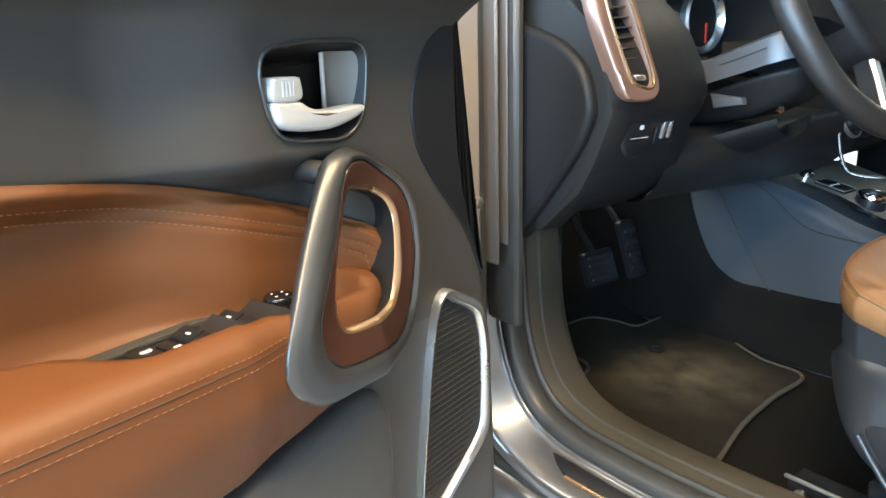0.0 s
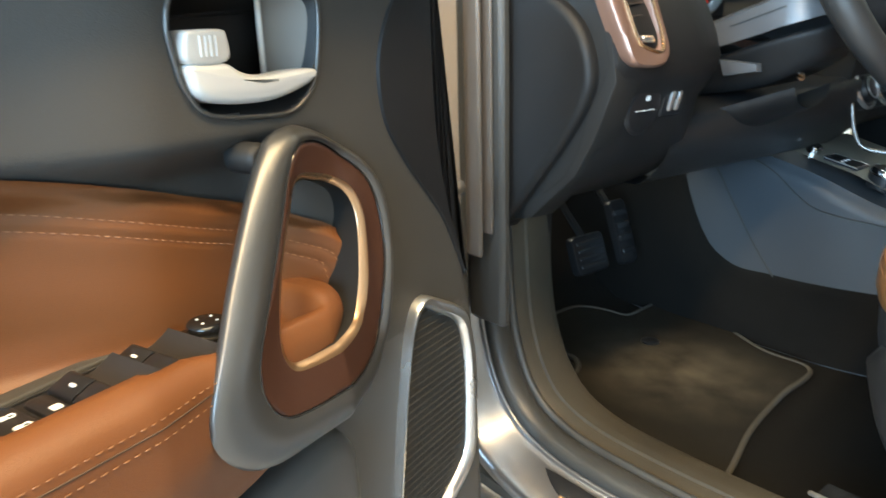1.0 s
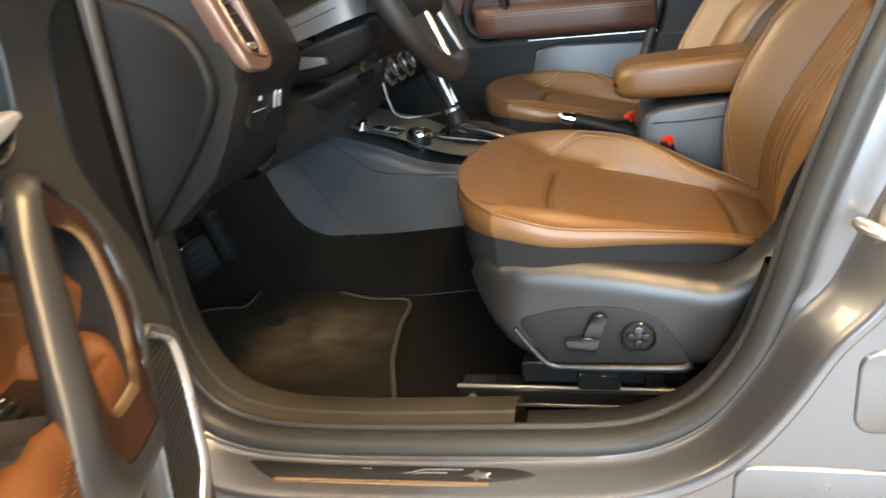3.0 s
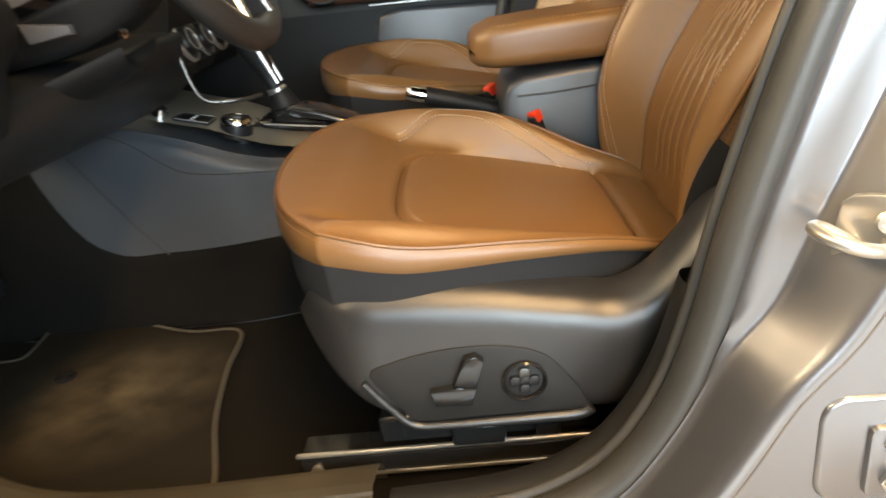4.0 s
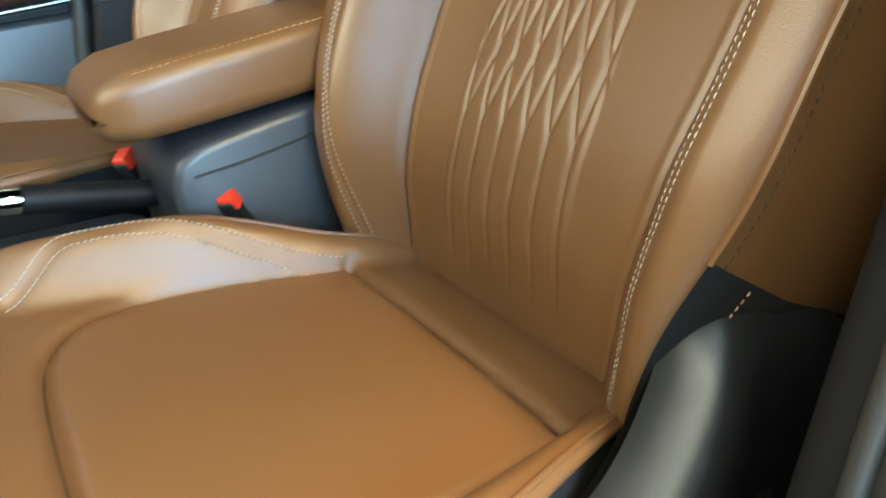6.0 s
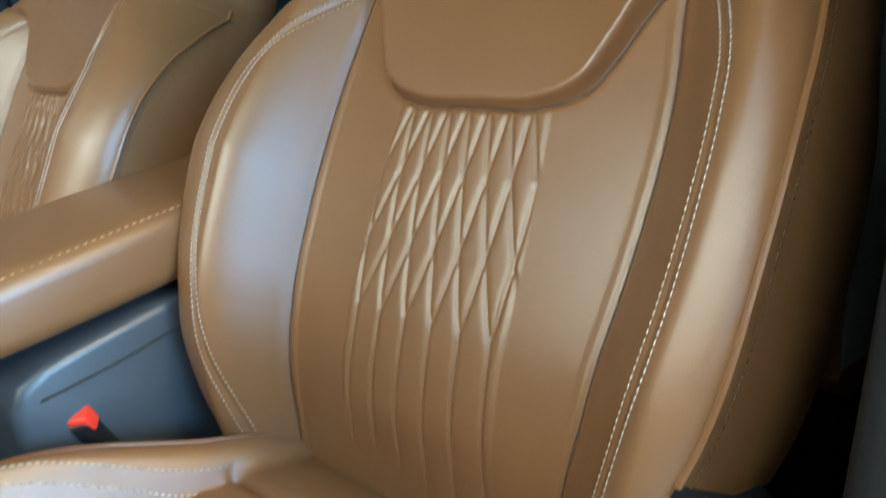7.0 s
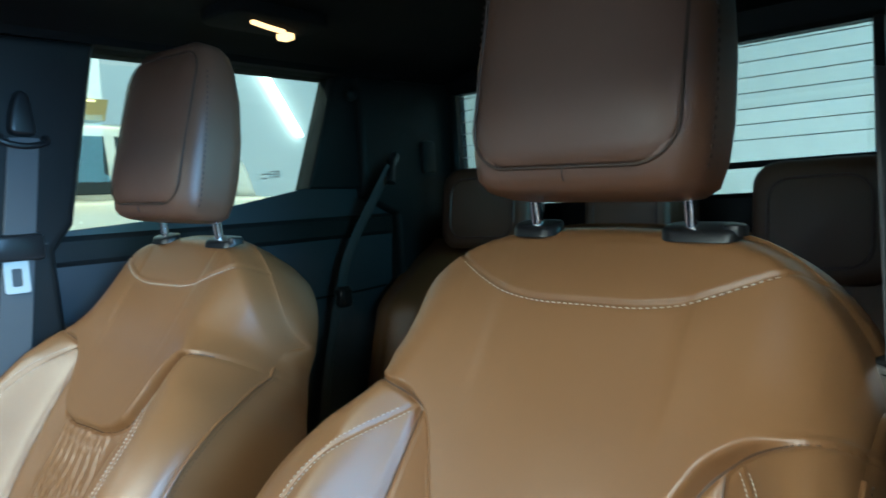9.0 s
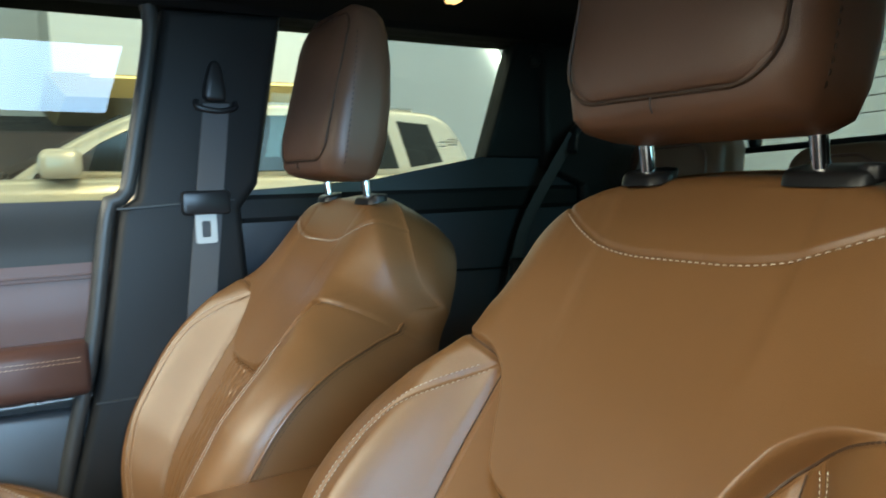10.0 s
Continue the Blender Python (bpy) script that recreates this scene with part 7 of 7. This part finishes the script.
part("cushion", box((-0.62, -1.0, 0.74), (0.62, -0.42, 0.92), 0.05), LEATHER, rb)
for cx, w, zc, h in ((0.375, 0.135, 1.455, 0.200), (-0.005, 0.100, 1.425, 0.150), (-0.378, 0.118, 1.400, 0.225)):
    rr = []
    for k, s_ in ((0, 0.80), (0.06, 0.95), (0.2, 1.0), (0.8, 1.0), (0.94, 0.95), (1.0, 0.80)):
        o = rounded(2 * w * s_, h * s_, 0.045 * s_, 6, (cx, zc))
        rr.append(np.stack([o[:, 0], -1.09 + 0.09 * k - (o[:, 1] - 1.4) * 0.15, o[:, 1]], 1))
    hd = part("headrest", loft(rr), SHADED_LEATHER, rb, "rear leather headrest, darkened as if shaded", 60)
    o = rounded(2 * w * 0.72, h * 0.72, 0.040, 6, (cx, zc))
    part("groove", tube(np.stack([o[:, 0], -0.999 - (o[:, 1] - 1.4) * 0.15, o[:, 1]], 1), 0.003, 6, True), LEATHER_DARK, hd)
    for dx in (-0.04, 0.04):
        part("post", tube([(cx + dx, -1.06, 1.30), (cx + dx, -1.055, zc - h * 0.4)], 0.006, 8), CHROME, hd)
structure("wall_back", join(box((-0.72, -1.26, 0.66), (0.72, -1.20, 1.455), 0.01), box((-0.72, -1.26, 1.775), (0.72, -1.20, 1.86), 0.01), box((-0.72, -1.26, 1.45), (-0.61, -1.20, 1.78), 0.01), box((0.60, -1.26, 1.45), (0.72, -1.20, 1.78), 0.01)),
          PLASTIC_SOFT, "black rear cabin wall with the window opening", "wall")
structure("window_3", box((-0.61, -1.232, 1.45), (0.60, -1.228, 1.78), 0.0005), WINDOW_REAR, "rear cabin window glass with heating lines", "window")
heat = thing("heating_lines", (-0.2, -1.226, 1.6), "thin dark heating lines on the rear window", "heating lines")
for k in range(7):
    zc = 1.565 + k * 0.033
    part("line", tube(np.array([(x, -1.2265, zc + 0.004 * math.cos(x * 3)) for x in np.linspace(-0.60, 0.60, 12)]), 0.0012, 5), RUBBER, heat)
rwf = thing("rear_window_frame", (-0.1, -1.22, 1.6), "black sliding rear window frame", "window frame")
part("bar", box((-0.452, -1.236, 1.52), (-0.432, -1.205, 1.78), 0.004), PLASTIC_SOFT, rwf)
part("bar", box((0.30, -1.236, 1.52), (0.32, -1.205, 1.78), 0.004), PLASTIC_SOFT, rwf)
part("bar", box((-0.61, -1.236, 1.508), (0.60, -1.212, 1.522), 0.004), PLASTIC_SOFT, rwf)
for s_ in (-1, 1):
    structure("rear_pillar", slab(np.array([(-0.86, 1.50), (-0.86, 1.80), (-1.22, 1.82), (-1.22, 0.70), (-0.98, 0.70), (-0.98, 1.45)]), px(s_ * 0.70, -s_), 0.0, 0.075, 0.02, 3), PLASTIC_SOFT, "black rear pillar trim", "pillar")
part("grab", slab(rounded(0.05, 0.09, 0.01, 3, (-1.10, 1.60)), px(0.63, -1), 0.0, 0.018, 0.006, 2), PLASTIC, thing("pillar_cover", (0.62, -1.1, 1.6), "small grey cover on the rear pillar", "cover"))
for s_, lab in ((1, "grey rear seat belt across the pillar"),):
    bb = thing("seat_belt", (0.58, -0.98, 1.3), lab, "seat belt", "seat belts")
    pts = spline([(0.575, -0.905, 1.570), (0.595, -0.865, 1.500), (0.630, -0.800, 1.370), (0.640, -0.765, 1.26), (0.645, -0.72, 1.10), (0.645, -0.69, 0.95)], 30)
    part("webbing", tube(pts, 0.024, 8, False, 0.12, (1, 0.5, 0)), WEBBING, bb)
    part("guide", tube(spline([(0.590, -0.94, 1.60), (0.575, -0.91, 1.575), (0.563, -0.89, 1.53)], 10), 0.012, 8), BLACK_SATIN, bb)
    part("tongue_grip", box((0.608, -0.785, 1.235), (0.645, -0.745, 1.285), 0.008), BLACK_SATIN, bb)
structure("rear_side_left", join(box((-0.70, -1.22, 0.66), (-0.66, -0.25, 1.47), 0.01), box((-0.70, -0.40, 1.46), (-0.66, -0.25, 1.80), 0.01), box((-0.70, -1.22, 1.46), (-0.66, -0.90, 1.80), 0.01)), PLASTIC, "dark trim of the left rear door round its window", "wall")
structure("window_4", box((-0.684, -0.91, 1.46), (-0.680, -0.39, 1.80), 0.0005), WINDOW, "clear rear left window glass", "window")

# roof
xs, ys = np.meshgrid(np.linspace(-0.66, 0.70, 30), np.linspace(0.42, -1.26, 40), indexing="ij")
zr = 1.835 - 0.045 * smooth01(np.abs(xs - 0.02), 0.48, 0.68)
top_, bot_ = np.stack([xs, ys, zr + 0.05], -1), np.stack([xs, ys, zr], -1)
structure("ceiling", grid(bot_), HEADLINER, "black fabric headliner", "ceiling", 180)
structure("roof", grid(top_), PAINT, "grey painted car roof", "roof", 180)
structure("roof_rail", box((0.60, -1.0, 1.798), (0.72, 0.46, 1.885), 0.02), HEADLINER, "black roof rail over the right doors", "trim")
structure("roof_rail_left", box((-0.72, -1.26, 1.72), (-0.60, 0.42, 1.885), 0.03), HEADLINER, "black roof rail over the left doors", "trim")
structure("roof_header", box((-0.66, 0.40, 1.80), (0.70, 0.48, 1.885), 0.02), HEADLINER, "black header over the windscreen", "trim")
for s_ in (-1, 1):
    structure("windscreen_pillar", tube(spline([(s_ * 0.64, 0.44, 1.83), (s_ * 0.70, 0.80, 1.58), (s_ * 0.735, 1.20, 1.33)], 16), 0.035, 8), PLASTIC_SOFT, "black windscreen pillar", "pillar")

lamp = thing("dome_lamp", (0.39, -0.42, 1.80), "dark dome lamp with a warm lit edge", "ceiling lamp")
part("housing", slab(rounded(0.13, 0.22, 0.04, 6, (0.385, -0.42)), lambda p, d: np.stack([p[:, 0], p[:, 1], np.full(len(p), 1.832 - d)], 1), 0.0, 0.020, 0.008, 3), HEADLINER, lamp)
part("lit_edge", tube(np.array([(0.365, -0.375, 1.809), (0.380, -0.42, 1.8085), (0.392, -0.462, 1.809)]), 0.005, 8), LAMP_GLOW, lamp, "glowing amber lamp edge")
part("switch", box((0.400, -0.495, 1.800), (0.428, -0.470, 1.814), 0.003), LAMP_GLOW, lamp, "small glowing lamp switch")

# ---------------------------------------------------------------- showroom
structure("ground", (np.array([(-60, -60, GROUND), (60, -60, GROUND), (60, 60, GROUND), (-60, 60, GROUND)]), [(0, 1, 2, 3)]), FLOOR_TILE, "polished pale showroom floor", "ground")
structure("wall_east", box((7.0, -7.0, GROUND), (7.2, 0.9, 4.4), 0.01), WALL_WHITE, "white showroom wall", "wall")
# Dark box added on the wall for the dim hall, reusing the sill plastic.
structure("dark_wall_box", box((6.90, -0.62, GROUND), (6.995, 0.88, 2.36), 0.01), SILL_DUST_DIM_HALL, "dark box on the white wall standing for the dim hall", "wall")
structure("wall_south", box((-7.0, -7.2, GROUND), (7.2, -7.0, 4.4), 0.01), WALL_WHITE, "white showroom wall behind the car", "wall")
structure("wall_north", box((-7.0, 8.0, GROUND), (10.2, 8.2, 4.4), 0.01), WALL_WHITE, "white showroom wall ahead of the car", "wall")
structure("wall_west", join(box((-7.2, -7.0, GROUND), (-7.0, 8.0, 0.7), 0.01), box((-7.2, -7.0, 3.3), (-7.0, 8.0, 4.4), 0.01)), WALL_WHITE, "white parapets of the glazed showroom front", "wall")
structure("showroom_ceiling", box((-7.2, -7.2, 4.2), (10.2, 8.2, 4.4), 0.01), WALL_WHITE, "white showroom ceiling", "ceiling")
structure("wall_far", join(box((10.0, 0.6, 2.6), (10.2, 8.0, 4.4), 0.01), box((10.0, 0.6, GROUND), (10.2, 8.0, 0.5), 0.01)), PLASTIC, "dark far end of the hall", "wall")
structure("far_window", box((10.25, 0.6, 0.5), (10.3, 8.0, 2.6), 0.01), glow("daylight_behind_glass", (0.85, 0.95, 1.0), 3.0), "bright daylight behind a far window", "window")
bulk = thing("ceiling_bulkhead", (4.8, -0.9, 2.2), "white hanging bulkhead with a gold lit underside", "bulkhead")
part("box", box((4.5, -2.0, 2.34), (6.2, 0.02, 3.1), 0.01), WALL_WHITE, bulk)
part("gold_edge", loft([np.array([(4.42, 0.06, 2.34), (6.2, 0.06, 2.34), (6.2, -2.0, 2.34), (4.42, -2.0, 2.34)]), np.array([(4.50, -0.05, 2.20), (6.2, -0.05, 2.20), (6.2, -2.0, 2.20), (4.50, -2.0, 2.20)])]), GOLD, bulk, "gold slanting fascia")
part("light_line", box((4.40, -1.9, 2.318), (4.43, -0.2, 2.330), 0.002), glow("gold_light_line", (1.0, 0.75, 0.3), 3.0), bulk, "thin warm light line")
part("hanger", box((5.0, -1.2, 3.1), (5.1, -1.1, 4.2), 0.005), STEEL, bulk)
ls = thing("light_strip", (6.95, -4.8, 2.8), "slanting white light strip on the wall", "light")
part("diffuser", tube([(6.93, -4.85, 3.75), (6.93, -5.70, 2.45)], 0.035, 8), STRIP_GLOW, ls)
for x, y0, y1 in ((-2.2, -2.6, 3.8), (3.0, -4.5, 1.5)):
    lf = thing("ceiling_light", (x, (y0 + y1) / 2, 4.15), "long white ceiling light strip", "ceiling light", "ceiling lights")
    part("diffuser", box((x - 0.06, y0, 4.13), (x + 0.06, y1, 4.19), 0.005), STRIP_GLOW, lf)
for y in (-4.0, -1.5, 1.0, 3.5, 6.0):
    mu = structure("window_post", box((-7.15, y - 0.04, 0.7), (-7.05, y + 0.04, 3.3), 0.005), STEEL, "dark post of the glazed showroom front", "window frame")

# parked car seen through the right windows
pc = thing("parked_car", (3.4, -0.6, GROUND), "pale gold parked car with dark glass", "car")
lower_ = spline([(1.80, 0.80), (1.78, 1.30), (1.62, 1.46), (0.60, 1.555), (0.28, 1.585), (-1.70, 1.572), (-2.05, 1.56), (-2.30, 1.50), (-2.42, 1.20), (-2.42, 0.62), (-2.2, 0.50), (1.5, 0.48)], 90, True)
part("body", slab(lower_[::-1], px(2.55, 1), 1.80, 0.0, 0.07, 4), CAR_BEIGE, pc, "", 60)
cabin = spline([(0.30, 1.575), (0.05, 1.745), (-0.20, 1.868), (-0.42, 1.915), (-1.00, 1.935), (-1.50, 1.920), (-1.78, 1.885), (-1.92, 1.74), (-1.98, 1.565)], 50)
part("cabin", slab(cabin[::-1], px(2.66, 1), 1.58, 0.0, 0.06, 4), CAR_BEIGE, pc, "", 60)
for pts, lab in (([(0.10, 1.618), (-0.06, 1.735), (-0.24, 1.825), (-0.40, 1.862), (-0.46, 1.866), (-0.46, 1.605)], "dark front side glass"), ([(-0.52, 1.603), (-0.52, 1.870), (-1.14, 1.874), (-1.16, 1.603)], "dark rear side glass"),
                 ([(-1.20, 1.603), (-1.19, 1.874), (-1.42, 1.868), (-1.50, 1.607)], "dark quarter glass"), ([(-1.57, 1.612), (-1.49, 1.858), (-1.68, 1.842), (-1.77, 1.64)], "small dark rear glass")):
    w_ = part("window", slab(np.array(pts), px(2.662, -1), 0.0, 0.008, 0.004, 1), CAR_GLASS, pc, lab)
part("roof_rail", tube(np.array([(2.78, -0.45, 1.945), (2.78, -1.65, 1.930)]), 0.012, 8), SATIN, pc, "silver roof rail")
ws_ = np.array([(2.80, 0.285, 1.60), (4.10, 0.285, 1.60), (3.98, -0.20, 1.862), (2.90, -0.20, 1.862)])
ws_ = ws_ + np.array([0, 0.020, 0.030])
part("windscreen", (np.concatenate([ws_, ws_ - np.array([0, 0.02, 0.02])]), [(0, 1, 2, 3), (7, 6, 5, 4), (0, 4, 5, 1), (1, 5, 6, 2), (2, 6, 7, 3), (3, 7, 4, 0)]), CAR_GLASS, pc, "dark windscreen")
for x0_, x1_ in ((2.82, 3.30), (3.35, 3.95)):
    part("wiper", tube(np.array([(x0_, 0.315, 1.612), (x1_, 0.27, 1.640)]), 0.010, 6), RUBBER, pc, "black wiper blade")
for y in (1.15, -1.75):
    wh = part("wheel", lathe([(0.36, 0), (0.36, 0.18), (0.33, 0.22), (0.24, 0.22), (0.23, 0.19), (0.05, 0.19)], (2.72, y, GROUND + 0.36), (-1, 0, 0), 32), RUBBER, pc, "dark road wheel")
    part("rim", lathe([(0.225, 0.19), (0.225, 0.215), (0.20, 0.205), (0.05, 0.20)], (2.72, y, GROUND + 0.36), (-1, 0, 0), 10), SATIN, wh)
part("mirror", slab(rounded(0.16, 0.12, 0.04, 4, (0.10, 1.64)), px(2.52, -1), -0.12, 0.04, 0.03, 3), CAR_BEIGE, pc)
part("door_line", tube(np.array([(2.546, -0.49, 1.55), (2.546, -0.49, 0.6)]), 0.005, 5), RUBBER, pc)
for y in (-0.50, -1.45):
    part("door_handle", box((2.525, y - 0.09, 1.40), (2.548, y + 0.09, 1.43), 0.006), CHROME, pc)
